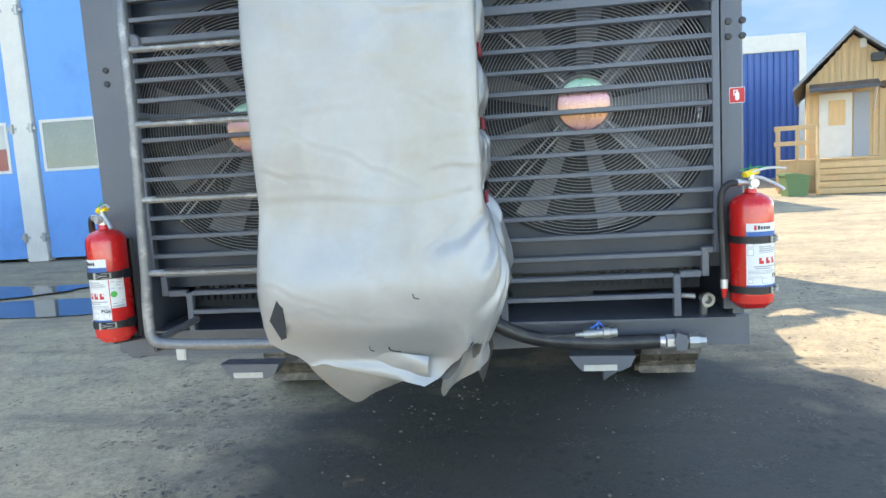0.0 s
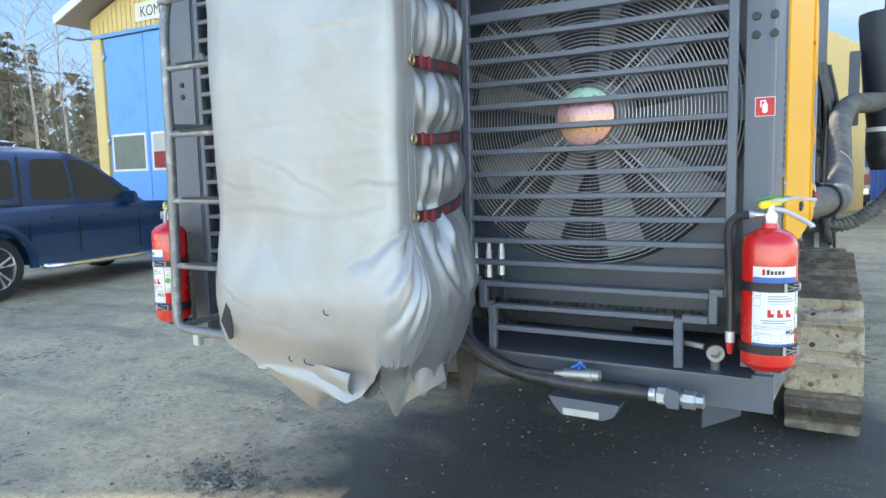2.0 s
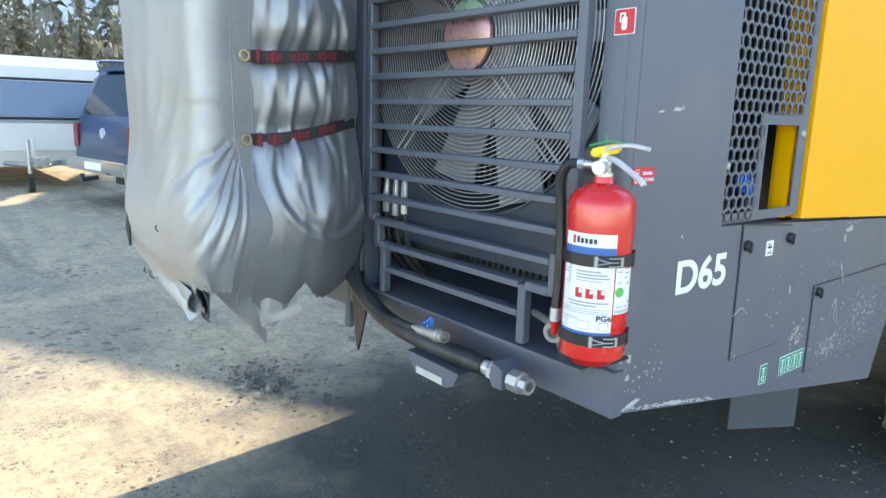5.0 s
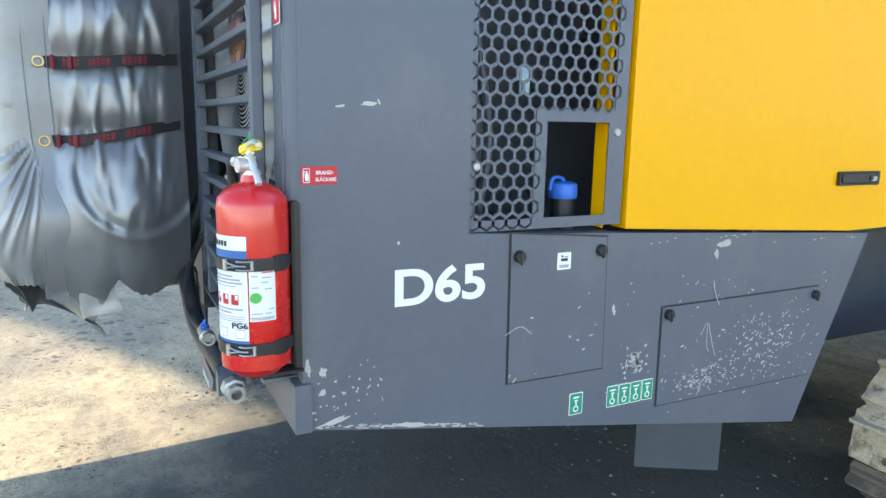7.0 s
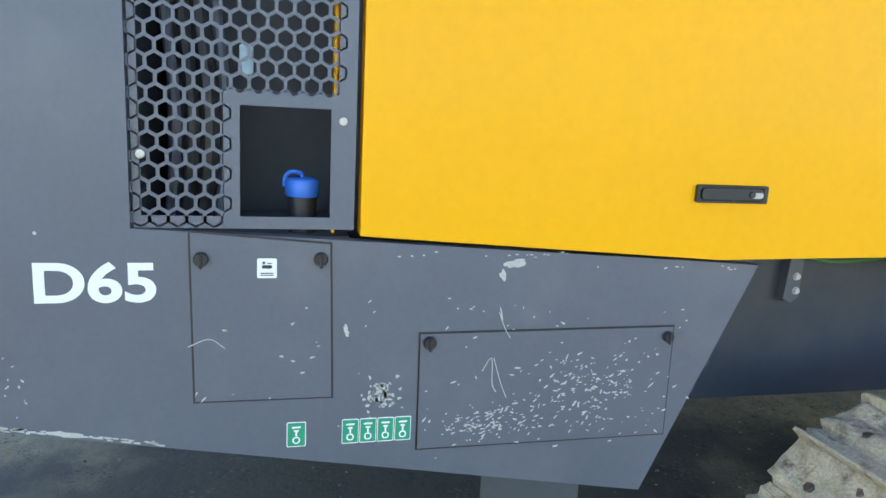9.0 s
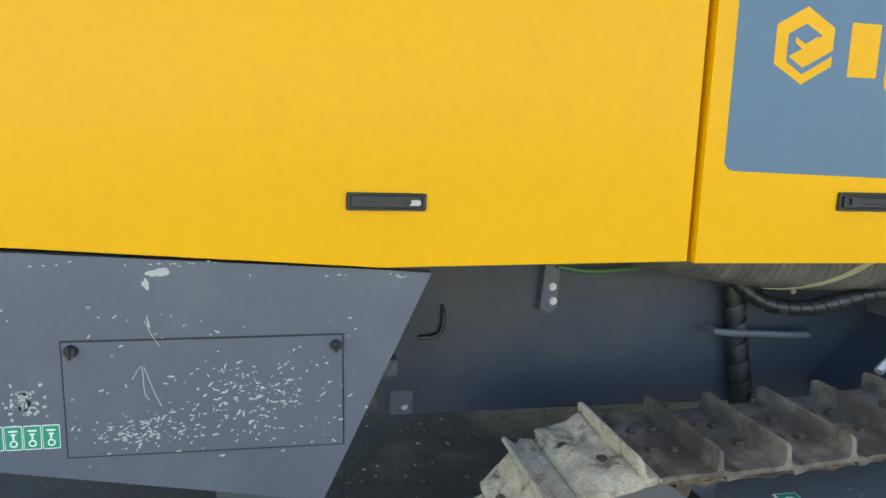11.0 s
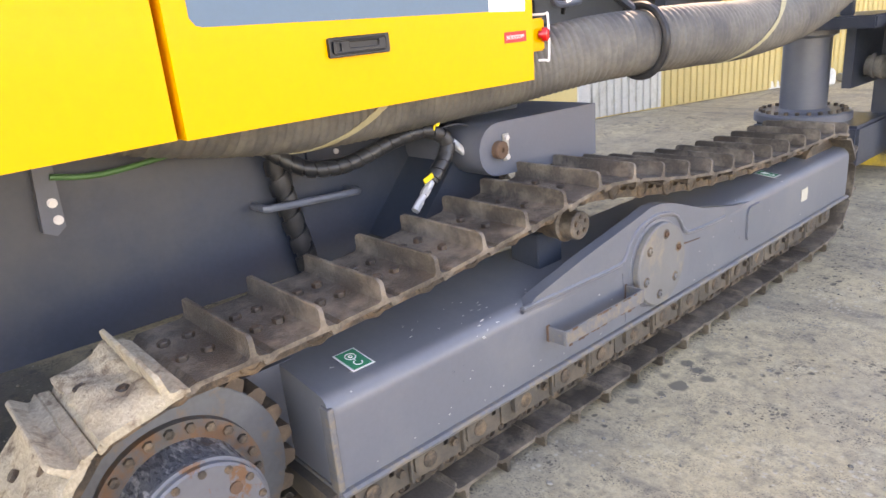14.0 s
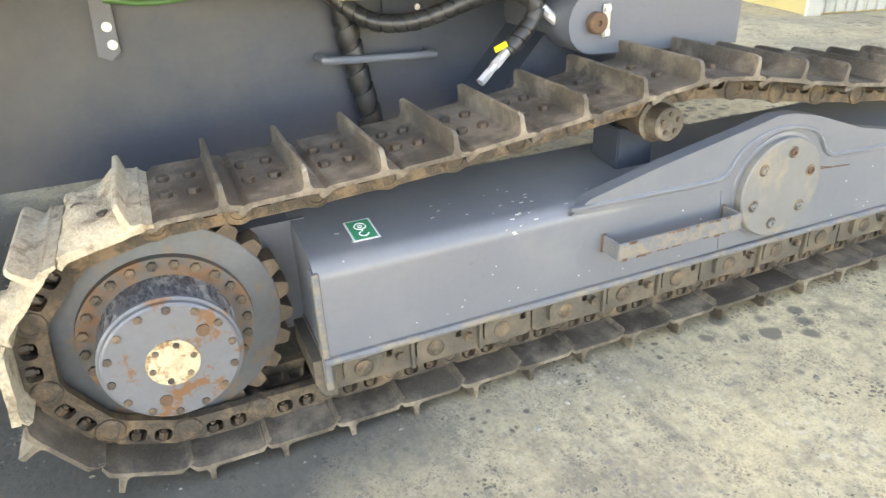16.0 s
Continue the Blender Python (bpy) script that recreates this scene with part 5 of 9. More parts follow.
def cover_sheet(inner=False):
    """Outer sheet: wraps from the left side over the front to the strap line on the right; inner: its turned-in hem."""
    bm = bmesh.new()
    plan = [(-0.525, 2.33), (-0.545, 2.1), (-0.560, 1.94), (-0.563, 1.880), (-0.548, 1.858), (-0.40, 1.850), (-0.20, 1.850), (-0.06, 1.854), (0.004, 1.860), (0.026, 1.876), (0.030, 1.905), (0.022, 1.95), (0.008, 2.01)]
    line = smooth_line([(x, y, 0) for x, y in plan], 20)
    n, rows = len(line), 30 if inner else 170
    grid = []
    for j in range(rows):
        v = j / (rows - 1)
        row = []
        for i, p in enumerate(line):
            u = i / (n - 1)
            d = (line[min(i + 1, n - 1)] - line[max(i - 1, 0)]).normalized()
            out = Vector((d.y, -d.x, 0)) if d.length else Vector((0, -1, 0))
            front = bell(p.y, 1.85, 0.06)
            hem = float(np.interp(p.x, HEM_X, HEM_Z)) if front > 0.05 else 0.955 if u < 0.5 else 0.91 - 0.06 * min((p.y - 1.90) / 0.11, 1)
            hem += 0.006 * noise.noise((u * 30, 1, 1))
            if inner:
                hem += 0.04 - 0.075 * bell(p.x, -0.075, 0.05) * front
            z = (1.02 if inner else 2.28) + (hem - (1.02 if inner else 2.28)) * v
            calm = 0.45 + 0.55 * min(max((1.30 - z) / 0.2, 0), 1)
            a = 0.014 * calm * noise.noise((p.x * 2.2, p.y * 2.2 + 5, z * 2.0)) + 0.008 * calm * noise.noise((p.x * 6, p.y * 6, z * 5 + 3)) + 0.008 * calm * (0.5 - abs(noise.noise((p.x * 3 + z * 0.8, p.y * 3, z * 2.6 - p.x))))
            # sideways creases on the front
            for zc, am in ((1.965, 0.0032), (1.78, 0.0014), (1.56, 0.0008), (1.47, 0.0010), (1.33, 0.0008), (1.64, 0.0008)):
                zz = z - zc - 0.03 * noise.noise((p.x * 3, zc * 9, 0)) - 0.02 * (p.x + 0.2)
                a += am * (bell(zz, 0.008, 0.008) - bell(zz, -0.008, 0.010)) * (0.5 + noise.noise((p.x * 4, zc * 5, 2)))
            for cx, cz, sl, le, am in CREASES:
                if front > 0.3 and abs(p.x - cx) < le * 1.6 and abs(z - cz) < le * 1.6:
                    al, ac = (p.x - cx) + sl * (z - cz), (z - cz) - sl * (p.x - cx)
                    ac += 0.02 * noise.noise((al * 12, cz, 3))
                    a += am * bell(al, 0, le) * (bell(ac, 0.004, 0.005) - bell(ac, -0.004, 0.005))
            # belly under the last strap and creases that fan out from it
            a += 0.055 * bell(z, 1.10, 0.13) * (0.35 + 0.65 * min(max((u - 0.45) / 0.4, 0), 1))
            dx, dz = (0.965 - u) * 1.45, 1.325 - z
            rad, ang = math.hypot(dx, dz), math.degrees(math.atan2(dz, max(dx, 1e-4)))
            for a0, reach, am, w in ((14, 0.62, 0.009, 4.0), (26, 0.50, 0.012, 4.5), (37, 0.58, 0.010, 4), (48, 0.44, 0.012, 4.5), (62, 0.36, 0.009, 5)):
                off = (ang - a0 - 10 * rad * noise.noise((a0, rad * 4, 0))) / w
                fade = min(rad / 0.12, 1) * max(1 - rad / reach, 0) ** 0.6 * min(max((1.97 - p.y) / 0.06, 0), 1)
                a += am * fade * (bell(off, 0.5, 0.55) - 0.8 * bell(off, -0.5, 0.4))
            # soft bends of the heavy sheet
            a += 0.006 * abs(noise.noise((p.x * 4 + z, z * 3.5, 12))) - 0.004 * abs(noise.noise((p.x * 9 - z * 3, z * 5, 4)))
            # gathers towards the hem, which turns under
            t = min(max((1.02 - z) / 0.13, 0), 1)
            a += t * (0.018 * noise.noise((u * 11, z * 5, 7)) + 0.016 * (1 - 2 * abs(noise.noise((u * 7 + 2 * z, z * 7, 3)))) - 0.010)
            a -= 0.085 * t * t * (0.45 + 0.4 * noise.noise((u * 6, 2, 2)))
            q = p + out * (a - 0.008 - 0.016 * min(v * 4, 1) if inner else a)
            jag = 0.010 * noise.noise((u * 45, 1, 4)) * (v > 0.985)
            row.append(bm.verts.new((q.x, q.y, z + jag)))
        grid.append(row)
    for r0, r1 in zip(grid, grid[1:]):
        for i in range(n - 1):
            bm.faces.new((r0[i], r0[i + 1], r1[i + 1], r1[i]))
    thick(bm, 0.003)
    return bm


def hung(top, low, seed):
    """A loose corner of sheet between an upper and a lower line."""
    a, b = smooth_line(top, 8), smooth_line(low, 8)
    m, rows = 30, 16
    pick = lambda line, f: line[int(f * (len(line) - 1))].lerp(line[min(int(f * (len(line) - 1)) + 1, len(line) - 1)], f * (len(line) - 1) % 1)
    bm = bmesh.new()
    grid = []
    for j in range(rows):
        v = j / (rows - 1)
        row = []
        for i in range(m):
            f = i / (m - 1)
            p = pick(a, f).lerp(pick(b, f), v)
            p.y += 0.014 * v * noise.noise((f * 5, v * 2, seed)) - 0.018 * math.sin(v * 3.14)
            p.x += 0.008 * v * noise.noise((f * 7, v * 3, seed + 4))
            row.append(bm.verts.new(p))
        grid.append(row)
    for r0, r1 in zip(grid, grid[1:]):
        for i in range(m - 1):
            bm.faces.new((r0[i], r0[i + 1], r1[i + 1], r1[i]))
    thick(bm, 0.003)
    return bm


part("hanging_corner", hung([(-0.504, 1.905, 0.963), (-0.325, 1.885, 0.926), (-0.135, 1.885, 0.894)], [(-0.509, 1.915, 0.921), (-0.462, 1.965, 0.821), (-0.389, 2.022, 0.728), (-0.314, 1.975, 0.768), (-0.219, 1.935, 0.815), (-0.135, 1.895, 0.836)], 2), TARP, cover_t, smooth=60)
part("hanging_corner", hung([(-0.071, 1.915, 0.963), (-0.013, 1.945, 0.968), (0.008, 2.035, 0.963), (0.008, 2.135, 0.958)], [(-0.082, 1.925, 0.921), (-0.119, 2.005, 0.810), (-0.130, 2.085, 0.716), (-0.082, 2.065, 0.768), (-0.008, 2.040, 0.815), (0.011, 2.135, 0.829)], 7), TARP, cover_t, smooth=60)
# dark grey sheet that paints in the shaded undersides of the hem's folds
HEM = material("shaded_hem_underside", (0.075, 0.08, 0.085), 0.5, 0, 0.1, 5, 40, 0.02)
sheet = part("sheet", cover_sheet(), TARP, cover_t, smooth=60)


# tarpaulin again, darker and shinier: the side's shade is put into this colour
TARP_SHADED = material("shaded_silver_tarpaulin", (0.27, 0.275, 0.28), 0.42, 0.60, 0.06, 3.0, 30, 0.02, rough_vary=0.05)


def cover_flap():
    """Gathered inner sheet on the right side, pulled in by the straps."""
    bm = bmesh.new()
    n, rows = 80, 150
    grid = []
    for j in range(rows):
        v = j / (rows - 1)
        row = []
        for i in range(n):
            u = i / (n - 1)
            y = 1.990 + 0.335 * u
            hem = 0.875 - 0.075 * bell(u, 0.18, 0.09) + 0.04 * bell(u, 0.40, 0.08) + 0.012 * math.sin(u * 17) + 0.16 * max(u - 0.8, 0)
            z = 2.28 + (hem - 2.28) * v
            puff, pinch = 0.0, 0.0
            for zs in (1.90, 1.706, 1.518, 1.33):
                puff -= 0.034 * bell(z, zs, 0.040)
                pinch += bell(z, zs, 0.085)
            # creases that run up and down from the straps
            folds = 0.0
            for k, (u0, am, w) in enumerate(((0.10, 0.010, 0.05), (0.24, 0.016, 0.06), (0.38, 0.012, 0.04), (0.52, 0.018, 0.06), (0.68, 0.014, 0.045), (0.83, 0.018, 0.06))):
                d = u - u0 - 0.09 * noise.noise((z * 3.2, k * 3.1, 5)) - 0.05 * math.sin((z + k) * 9)
                on = (0.25 + pinch) * (0.4 + abs(noise.noise((z * 5, k * 7.3, 1))) * 1.6) * min(max((z - 1.0) / 0.25, 0.15), 1)
                folds += 0.45 * am * on * (bell(d, w * 0.6, w * 0.7) - 0.7 * bell(d, -w * 0.6, w * 0.5))
            folds += 0.014 * noise.noise((u * 2.5, z * 4.5, 8)) * (1 - 0.4 * pinch)
            # sharp crumples of the stiff sheet, longer upwards than across
            wu = u + 0.10 * noise.noise((u * 3, z * 6, 21))
            for fu, fz, am, sd in ((2.6, 3.4, 0.020, 3), (5.2, 6.0, 0.010, 9), (11, 12, 0.004, 15)):
                folds += am * (0.35 - abs(noise.noise((wu * fu + z * 1.2, z * fz - u, sd)))) * min(max((z - 0.95) / 0.2, 0.3), 1)
            # deep bag with a fold along its rim
            belly = 0.060 * bell(z, 1.11, 0.15) * (1 - 0.4 * u)
            rim = math.hypot((u - 0.62) * 0.36, z - 1.22) - 0.165
            if z < 1.27:
                belly += 0.007 * (bell(rim, 0.010, 0.014) - bell(rim, -0.010, 0.016)) * min((1.27 - z) / 0.06, 1)
            low = min(max((1.0 - z) / 0.13, 0), 1)
            belly += low * (0.022 * noise.noise((u * 4, z * 5, 3)) + 0.014 * (1 - 2 * abs(noise.noise((u * 3 + z, z * 4, 6)))))
            x = -0.002 + 0.050 * math.sin(math.pi * min(u * 0.85, 1)) - 0.050 * u * u + puff * bell(u, 0.5, 0.5) + folds + belly - 0.055 * low ** 2
            row.append(bm.verts.new((x, y, z + 0.008 * noise.noise((u * 30, 0, 3)) * (v > 0.99))))
        grid.append(row)
    for r0, r1 in zip(grid, grid[1:]):
        for i in range(n - 1):
            bm.faces.new((r0[i], r0[i + 1], r1[i + 1], r1[i]))
    thick(bm, 0.003)
    return bm


part("turned_hem", cover_sheet(True), HEM, cover_t, "hem turned inwards, its dark underside painted in", smooth=60)
part("side_flap", cover_flap(), TARP_SHADED, cover_t, smooth=60)
SEAM = plain("grey_stitching", (0.22, 0.225, 0.23), 0.6)
# hem strip with seams along the strap line
bm = bmesh.new()
for i, (y0, y1) in enumerate(((1.948, 1.955), (2.000, 2.012))):
    tube(bm, [(0.0245 - 0.012 * i, y0 + 0.004 * math.sin(z * 7), z) for z in (2.25, 1.95, 1.75, 1.55, 1.40, 1.285)], 0.0016, 5, 4)
part("seam", bm, SEAM, sheet)
STRAP = plain("black_webbing", (0.02, 0.02, 0.022), 0.7)
STRAP_RED = plain("red_webbing_print", (0.20, 0.020, 0.028), 0.75)
for z0, z1 in ((1.305, 1.352), (1.505, 1.530), (1.702, 1.708), (1.90, 1.895)):
    line = smooth_line(((0.010, 1.985, z0), (0.026, 2.04, z0), (0.034, 2.11, z0 + 0.2 * (z1 - z0)), (0.026, 2.21, z0 + 0.6 * (z1 - z0)), (-0.020, 2.315, z1)), 8)
    bm = bmesh.new()
    prev = None
    for p in line:
        col = [bm.verts.new(p + Vector((dx, 0, dz))) for dx, dz in ((0, -0.015), (0, 0.015), (-0.004, 0.015), (-0.004, -0.015))]
        if prev:
            for k in range(4):
                bm.faces.new((prev[k], prev[(k + 1) % 4], col[(k + 1) % 4], col[k]))
        prev = col
    strap = part("strap", bm, STRAP, cover_t, "black strap with red print")
    bm = bmesh.new()
    for k in range(3, len(line) - 5):
        if k % 7 < 5:
            p, q = line[k], line[k + 1]
            c = p.lerp(q, 0.5)
            d = (q - p) * 0.36
            for dz in (-0.005, 0.004):
                w = 0.003 + 0.002 * ((k * 7 + int(dz * 1000)) % 3)
                vs = [bm.verts.new(c + d * s + Vector((0.0012, 0, dz + w * t))) for s, t in ((-1, -1), (1, -1), (1, 1), (-1, 1))]
                bm.faces.new(vs)
    part("strap_print", bm, STRAP_RED, strap, smooth=0)["kind"] = "stuff"
    bm = bmesh.new()
    ring(bm, (0.024, 1.978, z0), (1, 0.05, 0), 0.012, 0.003, 20, 6)
    part("eyelet", bm, plain("brass_eyelet", (0.55, 0.42, 0.22), 0.35, 0.9) if z0 < 1.4 else bpy.data.materials["brass_eyelet"], cover_t)
    for dy in (-0.04, 0.0):
        bm = bmesh.new()
        box(bm, (0.028, 1.99 + dy + 0.055, z0 - 0.017), (0.036, 1.995 + dy + 0.060, z0 + 0.017), 0.002, seg=1)
        part("buckle", bm, STRAP_RED, strap, "red strap buckle")
# torn corner and small tears with dark lining
LINING = plain("dark_lining", (0.025, 0.027, 0.03), 0.8)
for pts, y in ((((-0.523, 1.068), (-0.504, 1.084), (-0.506, 1.037), (-0.504, 0.968), (-0.517, 0.963), (-0.546, 1.016)), 1.832),):
    bm = bmesh.new()
    prism(bm, pts, "y", y, y + 0.004)
    part("torn_edge", bm, LINING, cover_t, "dark lining showing in a tear")
for x, z, w in ((-0.268, 0.938, 0.006), (-0.208, 0.935, 0.016), (-0.145, 1.07, 0.008)):
    bm = bmesh.new()
    tube(bm, ((x - w, 1.806, z + 0.01), (x - w * 0.6, 1.804, z), (x + w, 1.806, z - 0.004)), 0.0016, 5, 4)
    part("small_tear", bm, LINING, cover_t)

# ---- ladder on the rear ----
ladder = part("ladder", tube(bmesh.new(), ((-1.02, 2.35, 2.19), (-1.02, 2.26, 2.18), (-1.02, 2.15, 2.10), (-1.021, 2.10, 1.97), (-1.021, 2.09, 1.79), (-1.022, 2.09, 1.57), (-1.028, 2.09, 1.35), (-1.034, 2.09, 1.12), (-1.042, 2.09, 0.97), (-1.03, 2.09, 0.912), (-0.97, 2.09, 0.898), (-0.80, 2.09, 0.893), (-0.55, 2.10, 0.888)), 0.0165, 12, 5), PIPE, rig, "bent steel pipe ladder with worn paint")
part("ladder_rail", tube(bmesh.new(), ((-0.46, 2.35, 2.19), (-0.46, 2.26, 2.18), (-0.46, 2.15, 2.10), (-0.46, 2.10, 1.97), (-0.46, 2.09, 1.5), (-0.47, 2.09, 0.95)), 0.0165, 10, 5), PIPE, ladder)
for z in (2.015, 1.793, 1.573, 1.347, 1.122):
    x0 = -1.021 if z > 1.4 else -1.03
    bm = bmesh.new()
    rod(bm, (x0 - 0.012, 2.09, z), (-0.46, 2.09, z - 0.004), 0.0105, 10)
    rung = part("rung", bm, PIPE, ladder)
    bm = bmesh.new()
    box(bm, (x0 + 0.06, 2.078, z + 0.007), (-0.47, 2.104, z + 0.014), 0.002, seg=1)
    part("grip_strip", bm, BLACK, rung)
bm = bmesh.new()
box(bm, (-0.955, 2.075, 0.848), (-0.925, 2.10, 0.886), 0.003)
part("ladder_stay", bm, CHIP, ladder)
for z in (1.60, 0.905):
    bm = bmesh.new()
    rod(bm, (-1.03, 2.09, z), (-1.03, 2.37, z + 0.01), 0.012, 10)
    part("standoff", bm, PIPE, ladder)

# ---- fire extinguishers on both rear corners ----
ALU = material("cast_valve_metal", (0.62, 0.60, 0.56), 0.3, 0.9, 0.1, 30, 90, 0.05)


def curved(bm, c, r, a0, a1, z0, z1, n=14):
    """A label laid round a cylinder; angles from -y towards +x."""
    vs = []
    for k in range(n + 1):
        a = radians(a0 + (a1 - a0) * k / n)
        p = Vector((c[0] + r * math.sin(a), c[1] - r * math.cos(a), 0))
        vs.append((bm.verts.new((p.x, p.y, z0)), bm.verts.new((p.x, p.y, z1))))
    for a, b in zip(vs, vs[1:]):
        bm.faces.new((a[0], b[0], b[1], a[1]))
    return bm


def extinguisher(c, turn, label):
    x, y, z = c
    R = 0.0640
    e = thing("fire_extinguisher", c, label, "fire extinguisher", "extinguishers on the rear")
    A = lambda a: a + turn
    P = lambda a, r, h: (x + r * math.sin(radians(A(a))), y - r * math.cos(radians(A(a))), z + h)
    body = part("cylinder", spun(bmesh.new(), ((0.0, 0.045), (0.006, 0.051), (0.018, 0.0635), (0.04, R), (0.055, R), (0.058, R - 0.001), (0.061, R), (0.335, R), (0.350, 0.061), (0.364, 0.050), (0.373, 0.035), (0.379, 0.020), (0.392, 0.018), (0.392, 0.0)), c, (0, 0, 1), 40), RED, e, "red painted steel cylinder")
    main = part("paper_label", curved(bmesh.new(), c, R + 0.0006, A(-30), A(68), z + 0.072, z + 0.282, 20), PALE, body, "white printed label", smooth=60)
    def printed(name, a0, a1, h0, h1, m, r=0.0012):
        part(name, curved(bmesh.new(), c, R + r, A(a0), A(a1), z + h0, z + h1, max(2, int((a1 - a0) / 6))), m, main, smooth=60)
    printed("blue_band", -30, 68, 0.235, 0.255, BLUE_INK)
    printed("blue_band", -30, 68, 0.072, 0.080, BLUE_INK)
    printed("brand_mark", -10, -4, 0.260, 0.276, RED_INK)
    for k in range(5):
        printed("brand_mark", -1 + 7.5 * k, 4.5 + 7.5 * k, 0.262, 0.272 if k else 0.275, INK)
    for k in range(3):
        printed("fire_class_square", 2 + 19 * k, 15 + 19 * k, 0.150, 0.170, RED_INK)
        printed("white_letter_field", 9 + 19 * k, 14 + 19 * k, 0.160, 0.169, WHITE, 0.0016)
    rows = [(0.225, 0.222, 0, 50), (0.219, 0.217, 0, 30), (0.207, 0.2035, 2, 44), (0.2005, 0.197, 2, 56), (0.194, 0.1905, 2, 60), (0.187, 0.185, 2, 48), (0.143, 0.1395, -12, 60), (0.1365, 0.133, -8, 40), (0.128, 0.1265, -26, 62), (0.1235, 0.122, -26, 62), (0.119, 0.1175, -26, 60), (0.108, 0.107, -24, 10), (0.105, 0.104, -24, 12)]
    for h1, h0, a0, a1 in rows:
        printed("print_line", a0, a1, h0, h1, INK_GREY)
    for a0, a1, h0, h1 in ((-27, -12, 0.205, 0.225), (-27, -12, 0.178, 0.200), (-26, -14, 0.085, 0.100), (10, 30, 0.085, 0.103)):
        printed("print_box", a0, a1, h0, h1, INK_GREY)
        printed("print_box", a0 + 1, a1 - 1, h0 + 0.0015, h1 - 0.0015, WHITE, 0.0015)
    lettering("type_writing", "PG6", INK, Matrix.Translation(P(54, R + 0.0016, 0.110)) @ Matrix.Rotation(radians(A(54)), 4, "Z") @ Matrix.Rotation(radians(90), 4, "X"), 0.02, main, 0.0002, fit=(0.030, 0.012), bold=0.0004)
    printed("stamp", 46, 62, 0.084, 0.102, INK_GREY)
    printed("stamp", 47, 61, 0.0855, 0.1005, WHITE, 0.0015)
    part("service_label", curved(bmesh.new(), c, R + 0.0009, A(70), A(112), z + 0.118, z + 0.226, 8), PALE, body, "white service label with a green dot", smooth=60)
    bm = bmesh.new()
    m = Matrix.Translation(P(80, R + 0.0010, 0.164)) @ Matrix.Rotation(radians(A(80)), 4, "Z") @ Matrix.Rotation(radians(90), 4, "X")
    bmesh.ops.create_circle(bm, cap_ends=True, segments=24, radius=0.0105, matrix=m)
    part("green_dot", bm, plain("green_dot_print", (0.06, 0.42, 0.08), 0.5), body)
    for h, a0, a1 in ((0.221, 72, 108), (0.212, 90, 108), (0.205, 74, 84), (0.202, 90, 104), (0.193, 88, 100), (0.183, 74, 84), (0.180, 94, 106), (0.140, 100, 109), (0.132, 74, 90), (0.132, 94, 104), (0.124, 72, 109), (0.121, 72, 109)):
        part("print_line", curved(bmesh.new(), c, R + 0.0014, A(a0), A(a1), z + h, z + h + 0.0022, 3), INK_GREY if h != 0.212 else RED_INK, body, smooth=60)
    # bracket and clamp bands
    bm = bmesh.new()
    box(bm, (-0.022, R + 0.002, -0.005), (0.022, R + 0.018, 0.34), 0.003, Matrix.Translation(c) @ Matrix.Rotation(radians(turn), 4, "Z"))
    box(bm, (-0.035, -0.02, -0.008), (0.035, R + 0.018, -0.002), 0.002, Matrix.Translation(c) @ Matrix.Rotation(radians(turn), 4, "Z"))
    part("wall_bracket", bm, BLACK, e)
    for h in (0.228, 0.062):
        bm = bmesh.new()
        vs = []
        for k in range(41):
            a = radians(k * 9)
            o, i = R + 0.0042, R + 0.0008
            vs.append([bm.verts.new((x + r_ * math.sin(a), y - r_ * math.cos(a), z + h + d)) for r_, d in ((i, -0.012), (o, -0.012), (o, 0.012), (i, 0.012))])
        for a, b in zip(vs, vs[1:]):
            for k in range(4):
                bm.faces.new((a[k], a[(k + 1) % 4], b[(k + 1) % 4], b[k]))
        bmesh.ops.remove_doubles(bm, verts=bm.verts, dist=1e-5)
        band = part("clamp_band", bm, BLACK, e, "black clamp band with steel latch")
        bm = bmesh.new()
        pts = [P(35, R + 0.008, h + 0.007), P(46, R + 0.010, h + 0.003), P(57, R + 0.011, h), P(68, R + 0.012, h)]
        tube(bm, pts, 0.0015, 6, 4)
        pts = [P(35, R + 0.008, h - 0.007), P(46, R + 0.010, h - 0.003), P(57, R + 0.011, h)]
        tube(bm, pts, 0.0015, 6, 4)
        for d in (-0.008, 0.008):
            tube(bm, [P(54, R + 0.008, h + d), P(64, R + 0.011, h + d), P(76, R + 0.008, h + d)], 0.0015, 6, 4)
        rod(bm, P(35, R + 0.007, h - 0.011), P(35, R + 0.007, h + 0.011), 0.004, 8)
        rod(bm, P(76, R + 0.007, h - 0.009), P(76, R + 0.007, h + 0.009), 0.003, 8)
        part("latch", bm, ZINC, band)
        bm = curved(bmesh.new(), c, R + 0.005, A(110), A(134), z + h - 0.0155, z + h + 0.0155, 6)
        thick(bm, 0.003)
        part("band_loop", bm, BLACK, band)
    # valve head, gauge, levers, seal and hose
    bm = bmesh.new()
    spun(bm, ((0, 0.017), (0.012, 0.017), (0.014, 0.012), (0.04, 0.012), (0.042, 0.009), (0.055, 0.008), (0.055, 0)), (x, y, z + 0.388), (0, 0, 1), 16)
    rod(bm, P(-70, 0.0, 0.412), P(-70, 0.040, 0.414), 0.0085, 12)
    rod(bm, P(-70, 0.040, 0.414), P(-70, 0.052, 0.414), 0.012, 8)
    valve = part("valve", bm, ALU, e)
    bm = bmesh.new()
    rod(bm, P(10, 0.008, 0.410), P(10, 0.026, 0.410), 0.014, 18)
    part("gauge", bm, STEEL, valve)
    bm = bmesh.new()
